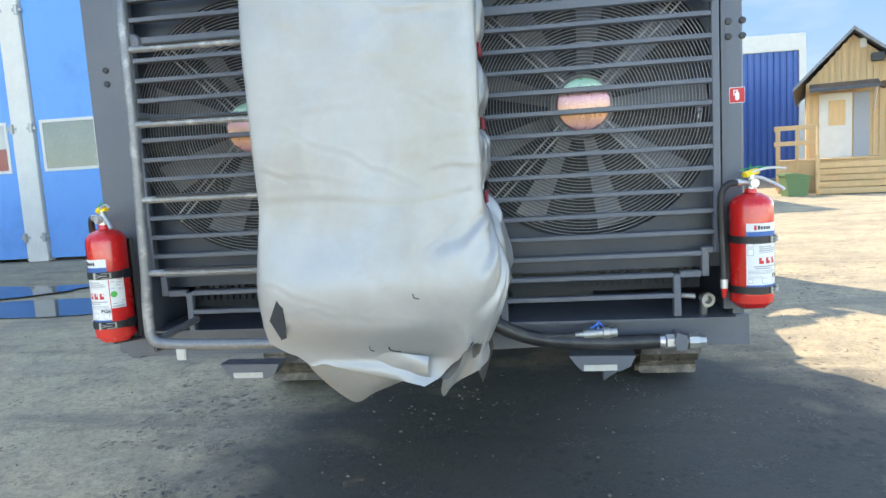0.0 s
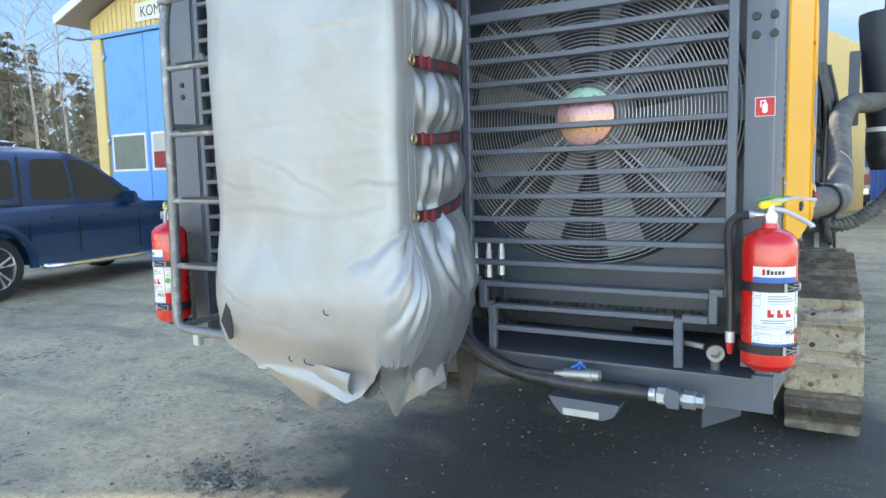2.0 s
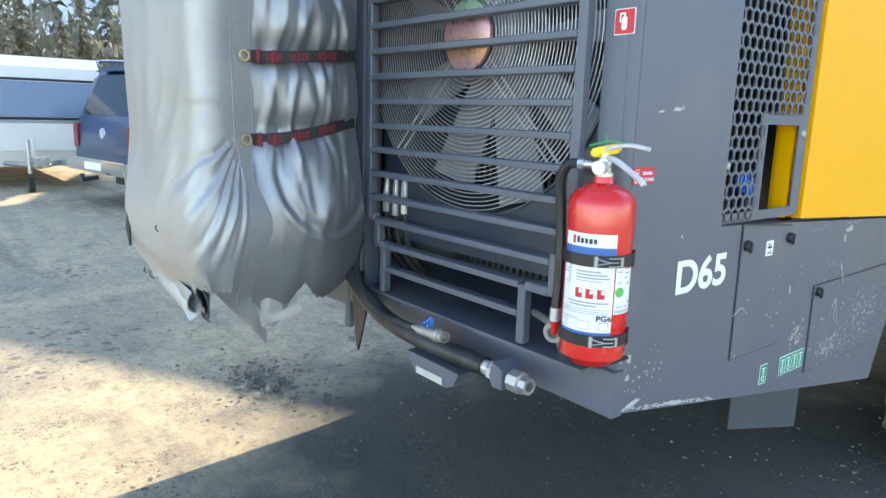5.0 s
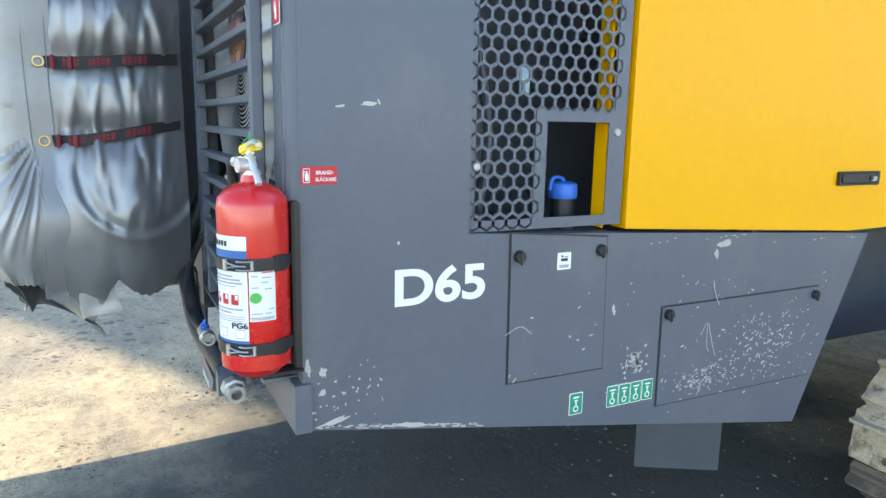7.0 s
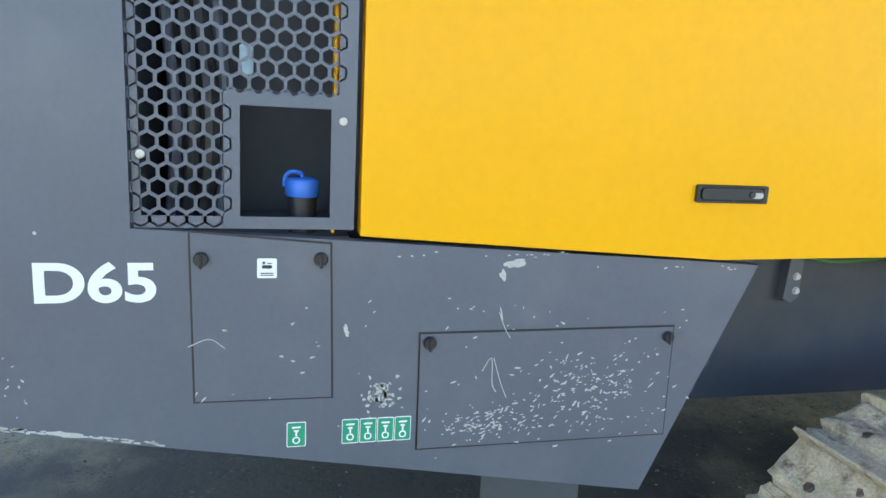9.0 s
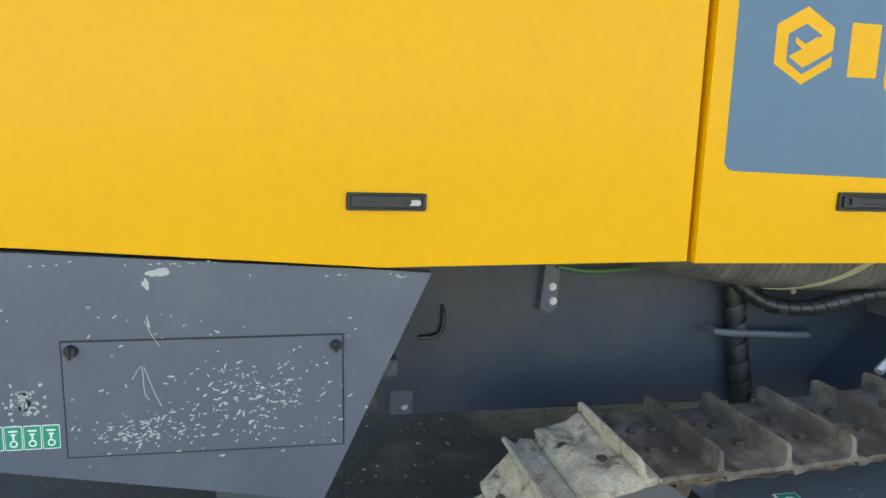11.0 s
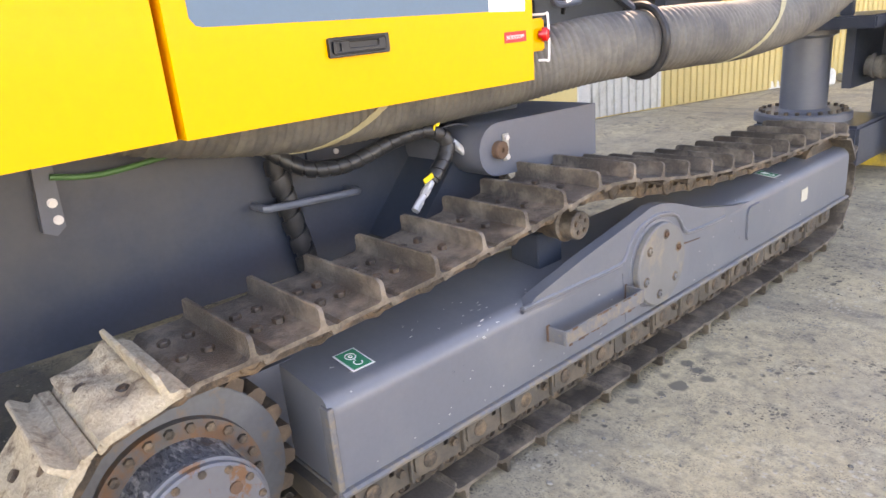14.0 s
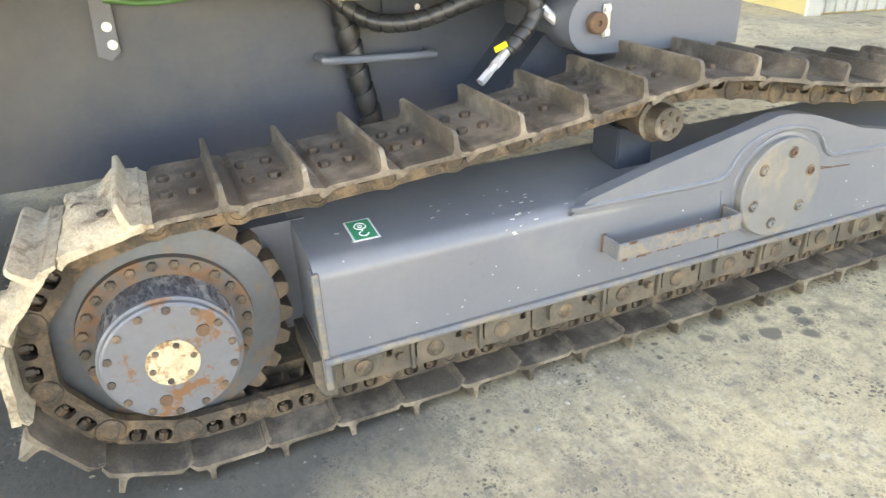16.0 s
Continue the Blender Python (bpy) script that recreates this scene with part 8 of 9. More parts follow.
# slew pedestal, feed beam and its hoses
ped = part("pedestal", spun(bmesh.new(), ((0.0, 0.18), (0.02, 0.155), (0.50, 0.155), (0.52, 0.19), (0.56, 0.19), (0.56, 0)), (0.34, 9.50, 0.46), (0, 0, 1), 32), GREY, rig, "grey slewing pedestal")
part("ring_plate", spun(bmesh.new(), ((0.0, 0.0), (0.0, 0.32), (0.05, 0.32), (0.06, 0.31), (0.06, 0.0)), (0.34, 9.50, 0.40), (0, 0, 1), 40), GREY, ped)
for k in range(24):
    a = 2 * math.pi * k / 24
    part("ring_bolt", spun(bmesh.new(), ((0, 0.016), (0.02, 0.016), (0.02, 0)), (0.34 + 0.275 * math.cos(a), 9.50 + 0.275 * math.sin(a), 0.46), (0, 0, 1), 6), LINK_STEEL, ped)
bm = bmesh.new()
box(bm, (0.10, 9.25, 0.12), (0.80, 9.9, 0.40), 0.02)
part("pedestal_foot", bm, GREY_DARK, ped)
bm = bmesh.new()
box(bm, (0.2, 9.2, 1.02), (0.85, 9.9, 1.10), 0.01)
part("swivel_plate", bm, GREY_DARK, ped)
for x0, z1 in ((0.28, 1.75), (0.60, 1.65)):
    bm = bmesh.new()
    box(bm, (x0, 9.30, 1.10), (x0 + 0.07, 9.36, z1), 0.005)
    part("swivel_lug", bm, GREY_DARK, ped)
bm = bmesh.new()
prism(bm, ((9.45, 0.62), (9.95, 0.62), (10.05, 1.05), (9.45, 1.05)), "x", 0.60, 0.66)
part("swivel_bracket", bm, GREY_DARK, ped)
feed = part("feed_beam", box(bmesh.new(), (0.55, 10.45, 0.35), (0.92, 10.95, 5.6), 0.015), GREY, rig, "long upright grey feed beam")
bm = bmesh.new()
box(bm, (0.62, 10.0, 0.12), (1.02, 11.3, 1.05), 0.03)
box(bm, (0.70, 10.0, 1.32), (0.98, 11.3, 1.45), 0.01)
part("feed_foot", bm, GREY, feed)
bm = bmesh.new()
box(bm, (0.85, 9.72, 0.10), (0.90, 9.82, 1.55), 0.004)
part("guide_rail", bm, ZINC, feed)
for k in range(8):
    part("hole", spun(bmesh.new(), ((0, 0.018), (0.001, 0)), (0.9005, 9.77, 0.2 + 0.17 * k), (1, 0, 0), 10), DARK_IN, feed)
bm = bmesh.new()
box(bm, (0.55, 9.9, 0.0), (1.1, 11.0, 0.12), 0.02)
part("front_foot", bm, material("worn_yellow_foot", (0.55, 0.38, 0.06), 0.6, 0, 0.2, 6, 50, 0.1, second=(0.1, 0.09, 0.08), spots=0.5), rig)
for k, (y, x, zb, r) in enumerate(((9.50, 0.96, 0.62, 0.055), (9.62, 1.0, 0.55, 0.03), (9.70, 0.98, 0.85, 0.028), (9.42, 0.93, 0.80, 0.026), (9.80, 1.02, 0.70, 0.04), (9.90, 1.0, 0.95, 0.025), (9.36, 0.92, 1.05, 0.018), (9.75, 1.05, 0.5, 0.02))):
    bm = bmesh.new()
    w = 0.10 + 0.02 * (k % 3)
    tube(bm, ((x - 0.1, y - 0.05, 2.6), (x, y - 0.01, 2.1), (x, y, 1.5), (x, y + 0.01, zb + 0.25), (x + 0.01, y + w * 0.35, zb), (x + 0.01, y + w, zb + 0.05), (x, y + w * 1.25, zb + 0.35), (x - 0.02, y + w * 1.2, 1.6), (x - 0.08, y + w, 2.5)), r, 10, 7)
    part("feed_hose", bm, RUBBER, feed, "hanging black hose loop")
for z in (0.72, 0.98, 1.25, 1.60):
    bm = bmesh.new()
    ring(bm, (0.99, 9.64, z), (0.1, 0.1, 1), 0.145, 0.018, 32, 8)
    part("hose_tie", bm, RUBBER, feed)
bm = bmesh.new()
box(bm, (0.62, 8.75, 1.62), (0.72, 8.92, 1.74), 0.006)
part("junction_block", bm, ZINC, rig)
# filler cap, yellow post and catch seen through the mesh panel
bm = bmesh.new()
box(bm, (0.762, 3.168, 1.13), (0.806, 3.174, 2.40), 0.002)
box(bm, (0.752, 3.1742, 1.13), (0.762, 3.215, 2.40), 0.002)
part("yellow_post", bm, YELLOW, rig)
bm = bmesh.new()
spun(bm, ((0, 0.0), (0.0, 0.034), (0.004, 0.036), (0.030, 0.036), (0.036, 0.033), (0.040, 0.022), (0.040, 0.0)), (0.72, 3.112, 1.195), (0, 0, 1), 24)
tube(bm, ((0.72, 3.112, 1.233), (0.72, 3.109, 1.243), (0.72, 3.089, 1.246), (0.72, 3.077, 1.236), (0.72, 3.074, 1.215)), 0.0045, 6, 4)
filler = part("filler_cap", bm, BLUE_CAP, rig, "blue plastic filler cap")
bm = bmesh.new()
rod(bm, (0.72, 3.112, 1.10), (0.72, 3.112, 1.1955), 0.031, 16)
part("filler_neck", bm, BLACK, filler)
bm = bmesh.new()
box(bm, (0.44, 2.82, 1.06), (0.79, 3.21, 1.12), 0.005)
part("filler_tray", bm, DARK_IN, rig)
bm = bmesh.new()
box(bm, (0.70, 2.985, 1.44), (0.71, 3.012, 1.50), 0.003)
part("padlock_plate", bm, plain("pale_blue_plate", (0.4, 0.55, 0.62), 0.4), rig)
for k in range(4):
    bm = bmesh.new()
    y = 2.83 + 0.035 * k
    tube(bm, ((0.60, y, 1.12), (0.62, y + 0.02, 1.35), (0.58, y - 0.01, 1.7), (0.6, y, 2.3)), 0.012 + 0.004 * (k % 3), 8, 5)
    part("inner_hose", bm, RUBBER if k % 3 else GREY, rig)

# ---- yard: pickup, van, caravan, wooden house ----
CAR_BLUE = material("dark_blue_car_paint", (0.004, 0.034, 0.098), 0.34, 0.35, 0.02, 2, 8, 0.0, rough_vary=0.02, coat=0.6)
CAR_BLUE.node_tree.nodes["Principled BSDF"].inputs["Specular IOR Level"].default_value = 0.25
CAR_WHITE = material("dusty_white_car_paint", (0.45, 0.425, 0.355), 0.4, 0, 0.08, 2, 40, 0.01, coat=0.2, second=(0.48, 0.46, 0.40), spots=0.62, spot_scale=1.2, sharp=0.15)
CAR_GLASS = material("dark_car_glass", (0.015, 0.02, 0.025), 0.05, 0, 0.05, 2, 20, 0, rough_vary=0.02)
TYRE = material("black_tyre", (0.02, 0.02, 0.021), 0.8, 0, 0.2, 20, 80, 0.2)
TAIL = plain("red_tail_lamp", (0.16, 0.008, 0.012), 0.2)
CHROME = material("chrome_trim", (0.7, 0.7, 0.7), 0.12, 1.0, 0.03, 10, 50, 0)


def local(bm, m):
    bmesh.ops.transform(bm, matrix=m, verts=bm.verts)
    return bm


def wheel(parent, m, x, y, r, w, side):
    """Wheel at local x (length), y (width); side: +1 outer face to +y."""
    tyre = part("wheel", local(spun(bmesh.new(), ((-w / 2, 0.0), (-w / 2, r * 0.66), (-w / 2 + 0.01, r * 0.92), (-w / 2 + 0.04, r), (w / 2 - 0.04, r), (w / 2 - 0.01, r * 0.92), (w / 2, r * 0.68), (w / 2 - 0.03, r * 0.66), (w / 2 - 0.03, 0.0)), (x, y, r), (0, side, 0), 32), m), TYRE, parent)
    part("dish", local(spun(bmesh.new(), ((w / 2 - 0.06, 0.0), (w / 2 - 0.06, r * 0.60), (w / 2 - 0.028, r * 0.62)), (x, y, r), (0, side, 0), 32), m), BLACK, tyre)
    part("rim", local(spun(bmesh.new(), ((w / 2 - 0.03, r * 0.61), (w / 2 - 0.005, r * 0.64), (w / 2 - 0.005, r * 0.67), (w / 2 - 0.06, r * 0.67)), (x, y, r), (0, side, 0), 32), m), CHROME, tyre)
    for k in range(10):
        a = 2 * math.pi * (k // 2) / 5 + (0.20 if k % 2 else -0.20)
        bm = bmesh.new()
        box(bm, (-r * 0.042, 0, r * 0.08), (r * 0.042, 0.02, r * 0.62), 0.006, Matrix.Translation((x, y + side * (w / 2 - 0.035) - (0.02 if side < 0 else 0), r)) @ Matrix.Rotation(a, 4, "Y"), 1)
        part("spoke", local(bm, m), CHROME, tyre)


def finer(poly, step):
    """The same closed outline with no side longer than a step."""
    out = []
    for a, b in zip(poly, poly[1:] + poly[:1]):
        n = max(1, math.ceil(math.dist(a, b) / step))
        out += [(a[0] + (b[0] - a[0]) * k / n, a[1] + (b[1] - a[1]) * k / n) for k in range(n)]
    return out


def softened(poly, cut):
    """The same outline with its corners rounded."""
    out = []
    for i, b in enumerate(poly):
        a, c = Vector(poly[i - 1]), Vector(poly[(i + 1) % len(poly)])
        b = Vector(b)
        p = b + (a - b).normalized() * min(cut, (a - b).length * 0.45)
        q = b + (c - b).normalized() * min(cut, (c - b).length * 0.45)
        out += [tuple(p), tuple((p + 2 * b + q) / 4), tuple(q)]
    return out


def shell(outline, sections, plan):
    """A car body: a side outline repeated across the width, each section cut off at its own height."""
    bm = bmesh.new()
    rows = []
    for y, lim, low in [(-y, a, b) for y, a, b in sections] + [(y, a, b) for y, a, b in reversed(sections)]:
        rows.append([bm.verts.new((x, y * plan(x), max(min(z, lim), low))) for x, z in outline])
    n = len(outline)
    for a, b in zip(rows, rows[1:]):
        for i in range(n):
            bm.faces.new((a[i], a[(i + 1) % n], b[(i + 1) % n], b[i]))
    bm.faces.new(rows[0])
    bm.faces.new(rows[-1][::-1])
    bmesh.ops.dissolve_degenerate(bm, dist=1e-4, edges=bm.edges)
    return bm


def pickup(at, heading, scale, paint, label, canopy=True):
    """Double-cab pickup: local x to the front, y to its left."""
    m = Matrix.Translation(at) @ Matrix.Rotation(heading, 4, "Z") @ Matrix.Scale(scale, 4)
    car = thing("pickup_truck", at, label, "pickup truck")
    L0, L1 = -1.25, 4.0
    low = [(L0 + 0.02, 0.44), (L0 - 0.02, 0.62), (L0, 0.98), (L0 + 0.04, 1.12), (L0 + 1.55, 1.14), (2.35, 1.12), (2.75, 1.10), (3.45, 1.03), (3.80, 0.95), (3.96, 0.80), (L1, 0.60), (3.95, 0.36), (3.60, 0.36)]
    arch = lambda c: [(c + 0.47 * math.cos(radians(a)), 0.38 + 0.47 * math.sin(radians(a))) for a in range(0, 181, 15)]
    outline = finer(low + arch(3.1) + [(2.6, 0.36), (0.55, 0.36)] + arch(0.0) + [(-0.55, 0.42)], 0.3)
    taper = lambda x: 1 - 0.26 * max(0, (x - 3.2) / 0.8) ** 2 - 0.05 * max(0, (-1.0 - x) / 0.27) ** 2
    part("body", local(shell(outline, ((0.925, 0.74, 0.44), (0.955, 0.84, 0.38), (0.958, 0.94, 0.0), (0.940, 1.03, 0.0), (0.905, 1.10, 0.0), (0.84, 1.14, 0.0), (0.45, 1.155, 0.0)), taper), m), paint, car, smooth=50)
    top = [(L0 + 0.03, 1.10), (L0 + 0.24, 1.66), (L0 + 0.34, 1.79), (L0 + 0.6, 1.845), (0.2, 1.875), (0.9, 1.87), (1.30, 1.82), (1.62, 1.66), (2.45, 1.10)] if canopy else [(0.35, 1.10), (0.48, 1.72), (0.62, 1.82), (1.0, 1.84), (1.35, 1.80), (1.62, 1.66), (2.45, 1.10)]
    part("cabin", local(shell(finer(top, 0.25), ((0.893, 1.14, 0.0), (0.855, 1.34, 0.0), (0.822, 1.52, 0.0), (0.788, 1.69, 0.0), (0.745, 1.77, 0.0), (0.66, 1.825, 0.0), (0.40, 1.88, 0.0)), lambda x: 1 - 0.05 * max(0, (-0.7 - x) / 0.5) ** 2), m), paint, car, smooth=50)
    if canopy:
        for s in (-1, 1):
            # joint between canopy, bed and cab
            bm = bmesh.new()
            box(bm, (L0 + 0.06, s * 0.900 - 0.008, 1.118), (0.42, s * 0.900 + 0.008, 1.136))
            prism(bm, ((0.40, 1.13), (0.43, 1.13), (0.50, 1.72), (0.47, 1.72)), "y", -0.006, 0.006)
            for v in bm.verts:
                if v.co.y ** 2 < 0.01:
                    v.co.y += s * (0.900 - 0.193 * (v.co.z - 1.13))
            part("canopy_joint", local(bm, m), CAR_GLASS, car)
        bm = bmesh.new()
        prism(bm, ((L0 + 0.20, 1.74), (L0 + 0.30, 1.83), (L0 + 0.62, 1.862), (L0 + 0.62, 1.842), (L0 + 0.33, 1.79)), "y", -0.62, 0.62)
        part("rear_spoiler", local(bm, m), BLACK, car)
    for s in (-1, 1):
        quads = [((0.56, 1.18), (1.16, 1.18), (1.14, 1.70), (0.66, 1.70)), ((1.22, 1.18), (2.20, 1.16), (1.56, 1.64), (1.36, 1.70), (1.20, 1.70))] + ([((L0 + 0.42, 1.20), (0.34, 1.20), (0.39, 1.68), (L0 + 0.50, 1.68))] if canopy else [])
        for q in quads:
            bm = bmesh.new()
            prism(bm, softened([Vector(c_) for c_ in q], 0.07), "y", -0.006, 0.006)
            for v in bm.verts:
                v.co.y += s * (0.896 - 0.193 * (v.co.z - 1.13))
            part("side_window", local(bm, m), CAR_GLASS, car)
        bm = bmesh.new()
        box(bm, (2.0, s * 0.98 - 0.10, 1.08), (2.12, s * 0.98 + 0.12, 1.26), 0.03)
        part("door_mirror", local(bm, m), paint, car)
        for x in (0.75, 1.55):
            bm = bmesh.new()
            box(bm, (x, s * 0.950 - 0.02, 0.93), (x + 0.18, s * 0.950 + 0.02, 0.965), 0.008)
            part("door_handle", local(bm, m), paint, car)
        for x in (0.45, 1.18, 2.22):
            bm = bmesh.new()
            box(bm, (x, s * 0.955 - 0.006, 0.46), (x + 0.008, s * 0.955 + 0.006, 0.95))
            part("door_gap", local(bm, m), CAR_GLASS, car)
        bm = bmesh.new()
        tube(bm, ((0.65, s * 0.90, 0.36), (0.75, s * 1.0, 0.34), (2.3, s * 1.0, 0.34), (2.4, s * 0.9, 0.36)), 0.035, 8, 4)
        part("side_step", local(bm, m), CHROME, car)
        bm = bmesh.new()
        box(bm, (L0 - 0.03, s * 0.86 - 0.09, 0.70), (L0 + 0.10, s * 0.86 + 0.09, 1.05), 0.02)
        part("tail_lamp", local(bm, m), TAIL, car)
        bm = bmesh.new()
        box(bm, (-0.72, s * 0.86 - 0.12, 0.16), (-0.70, s * 0.86 + 0.12, 0.55))
        part("mud_flap", local(bm, m), BLACK, car)
        bm = bmesh.new()
        tube(bm, ((-1.0, s * 0.6, 1.82), (-0.9, s * 0.6, 1.90), (0.5, s * 0.6, 1.91), (0.6, s * 0.6, 1.84)), 0.016, 8, 4)
        part("roof_rail", local(bm, m), CHROME, car)
        for x in (0.0, 3.1):
            # flared rim of the wheel arch
            bm = bmesh.new()
            pts = [(x + 0.492 * math.cos(radians(a)), 0.38 + 0.492 * math.sin(radians(a))) for a in range(-4, 185, 14)]
            tube(bm, [(px, s * 0.938, pz) for px, pz in pts], 0.055, 10, 2)
            part("arch_flare", local(bm, m), paint, car)
            wheel(car, m, x, s * 0.80, 0.385, 0.26, s)
    bm = bmesh.new()
    box(bm, (L0 - 0.16, -0.92, 0.42), (L0 + 0.02, 0.92, 0.60), 0.03)
    part("rear_bumper", local(bm, m), CHROME, car)
    bm = bmesh.new()
    box(bm, (L0 - 0.165, -0.26, 0.46), (L0 - 0.158, 0.26, 0.56), 0.003, seg=1)
    part("plate", local(bm, m), PALE, car)
    bm = bmesh.new()
    rod(bm, (L0 - 0.1, 0, 0.36), (L0 - 0.3, 0, 0.34), 0.03, 10)
    rod(bm, (L0 - 0.3, 0, 0.32), (L0 - 0.3, 0, 0.42), 0.03, 10)
    part("tow_bar", local(bm, m), BLACK, car)
    if canopy:
        bm = bmesh.new()
        prism(bm, softened([Vector(c_) for c_ in ((-0.74, 1.17), (0.74, 1.17), (0.62, 1.70), (-0.62, 1.70))], 0.09), "x", -0.006, 0.006)
        for v in bm.verts:
            v.co.x += L0 + 0.026 + 0.375 * (v.co.z - 1.10)
        part("rear_window", local(bm, m), CAR_GLASS, car)
    bm = bmesh.new()
    spun(bm, ((0, 0.075), (0.02, 0.07), (0.02, 0)), (L0 + 0.0, 0, 0.93), (-1, 0, 0), 20)
    part("round_badge", local(bm, m), CHROME, car)
    bm = bmesh.new()
    box(bm, (1.5, -0.62, 1.13), (1.52, 0.62, 1.14))
    prism(bm, ((-0.70, 1.12), (0.70, 1.12), (0.60, 1.72), (-0.60, 1.72)), "x", -0.006, 0.006)
    for v in bm.verts:
        if abs(v.co.x) < 0.01:
            v.co.x += 2.47 - 1.0 * (v.co.z - 1.10) / 0.66 + 0.02
    part("windscreen", local(bm, m), CAR_GLASS, car)
    return car


pickup((-9.05, 5.02, 0), math.atan2(0.989, -0.15), 1.06, CAR_BLUE, "dark blue double-cab pickup truck with a canopy over its bed")
pickup((1.25, 30.6, 0), math.pi / 2, 1.15, CAR_WHITE, "white pickup truck parked before the blue hall", False)


def van(at, heading):
    m = Matrix.Translation(at) @ Matrix.Rotation(heading, 4, "Z")
    v_ = thing("delivery_van", at, "dusty white delivery van with faded red stripes", "van")
    arch = lambda c: [(c + 0.42 * math.cos(radians(a)), 0.36 + 0.40 * math.sin(radians(a))) for a in range(0, 181, 20)]
    out = [(0.0, 0.45), (0.0, 1.2), (0.07, 2.45), (0.22, 2.62), (4.1, 2.62), (4.5, 2.45), (5.25, 1.35), (6.1, 1.10), (6.25, 0.5), (6.1, 0.36)] + arch(5.2) + [(4.7, 0.36), (1.75, 0.36)] + arch(1.25) + [(0.7, 0.40)]
    bm = bmesh.new()
    prism(bm, out, "y", -0.97, 0.97)
    for v in bm.verts:
        if v.co.z > 1.3:
            v.co.y *= 1 - 0.13 * (v.co.z - 1.3) / 1.3
    body = part("body", local(bevelled(bm, 0.07, 3, 30), m), CAR_WHITE, v_)
    rear = lambda name, y0, z0, y1, z1, mat_, d=0.012, x=0.0: part(name, local(box(bmesh.new(), (x - 0.012 + 0.056 * max(0, (z0 + z1) / 2 - 1.2) , y0, z0), (x + 0.02 + 0.056 * max(0, (z0 + z1) / 2 - 1.2), y1, z1), 0.006, seg=1), m), mat_, v_)
    rear("door_gap", -0.006, 0.55, 0.006, 2.4, BLACK)
    for s in (-1, 1):
        rear("tail_lamp", s * 0.90 - 0.06, 0.78, s * 0.90 + 0.06, 1.42, TAIL)
        rear("hinge", s * 0.90 - 0.03, 1.70, s * 0.90 + 0.03, 1.78, CAR_WHITE)
        rear("round_stop", s * 0.55 - 0.04, 1.30, s * 0.55 + 0.04, 1.37, ZINC)
        rear("door_seam", s * 0.43 - 0.36, 2.095, s * 0.43 + 0.36, 2.105, BLACK)
        wheel(v_, m, 1.25, s * 0.84, 0.36, 0.24, s)
        wheel(v_, m, 5.2, s * 0.84, 0.36, 0.24, s)
        bm = bmesh.new()
        box(bm, (0.7, s * 0.975 - 0.01, 0.62), (4.6, s * 0.975 + 0.01, 0.70), 0.005, seg=1)
        part("rub_strip", local(bm, m), INK_GREY, v_)
        bm = bmesh.new()
        prism(bm, ((3.4, 1.50), (4.75, 1.50), (4.35, 2.2), (3.4, 2.2)), "y", s * 0.935 - 0.006, s * 0.935 + 0.006)
        part("side_window", local(bm, m), CAR_GLASS, v_)
    rear("bumper", -0.93, 0.36, 0.93, 0.58, INK_GREY, x=-0.05)
    rear("plate", 0.12, 0.66, 0.66, 0.80, PALE)
    rear("plate_lamp", 0.08, 0.81, 0.72, 0.85, BLACK)
    rear("lever", -0.34, 1.14, -0.06, 1.18, BLACK)
    rear("badge", -0.04, 1.50, 0.04, 1.60, CHROME)
    rear("brake_lamp", -0.16, 2.50, 0.16, 2.55, TAIL)
    for k in range(6):
        # faded red lettering on the rear door, as plain bars
        rear("faded_bar", -0.78 + 0.115 * k, 1.66 + 0.035 * (5 - k), -0.70 + 0.115 * k, 1.84 + 0.035 * (5 - k), plain("faded_red_print", (0.50, 0.30, 0.27), 0.6) if k == 0 else bpy.data.materials["faded_red_print"])
    for k in range(7):
        bm = bmesh.new()
        prism(bm, ((0.9 + 0.2 * k, 1.25 + 0.10 * k), (1.0 + 0.2 * k, 1.25 + 0.10 * k), (0.98 + 0.2 * k, 1.62 + 0.09 * k), (0.88 + 0.2 * k, 1.60 + 0.09 * k)), "y", 0.93, 0.975)
        for v in bm.verts:
            v.co.y = (0.976 if v.co.y > 0.95 else 0.95) * (1 - 0.13 * max(0, v.co.z - 1.3) / 1.3)
        part("red_stripe", local(bm, m), plain("faded_red_stripe", (0.62, 0.16, 0.12), 0.6) if k == 0 else bpy.data.materials["faded_red_stripe"], v_)
    bm = bmesh.new()
    for x in (0.35, 0.55):
        tube(bm, ((x, -0.8, 2.62), (x, -0.75, 2.72), (x, 0.75, 2.72), (x, 0.8, 2.62)), 0.02, 8, 3)
    part("roof_rack", local(bm, m), ZINC, v_)


van((4.25, 19.3, 0), math.pi / 2)

# caravan on its jockey wheel
cv = thing("caravan", (-12.9, 3.2, 0.3), "low white caravan with a wide front window", "caravan")
CV = material("white_caravan_skin", (0.66, 0.65, 0.60), 0.4, 0, 0.06, 1.5, 40, 0.01)
bm = bmesh.new()
prism(bm, ((-11.3, 0.36), (-11.22, 0.60), (-11.25, 1.05), (-11.42, 1.95), (-11.6, 2.12), (-16.2, 2.14), (-16.3, 1.9), (-16.3, 0.36)), "y", 2.07, 4.3)
part("body", bevelled(bm, 0.05, 3, 25), CV, cv)
bm = bmesh.new()
prism(bm, ((-11.18, 0.62), (-11.21, 1.06), (-11.30, 1.06), (-11.30, 0.62)), "y", 2.12, 4.25)
part("front_locker", bevelled(bm, 0.02, 2), CV, cv)
bm = bmesh.new()
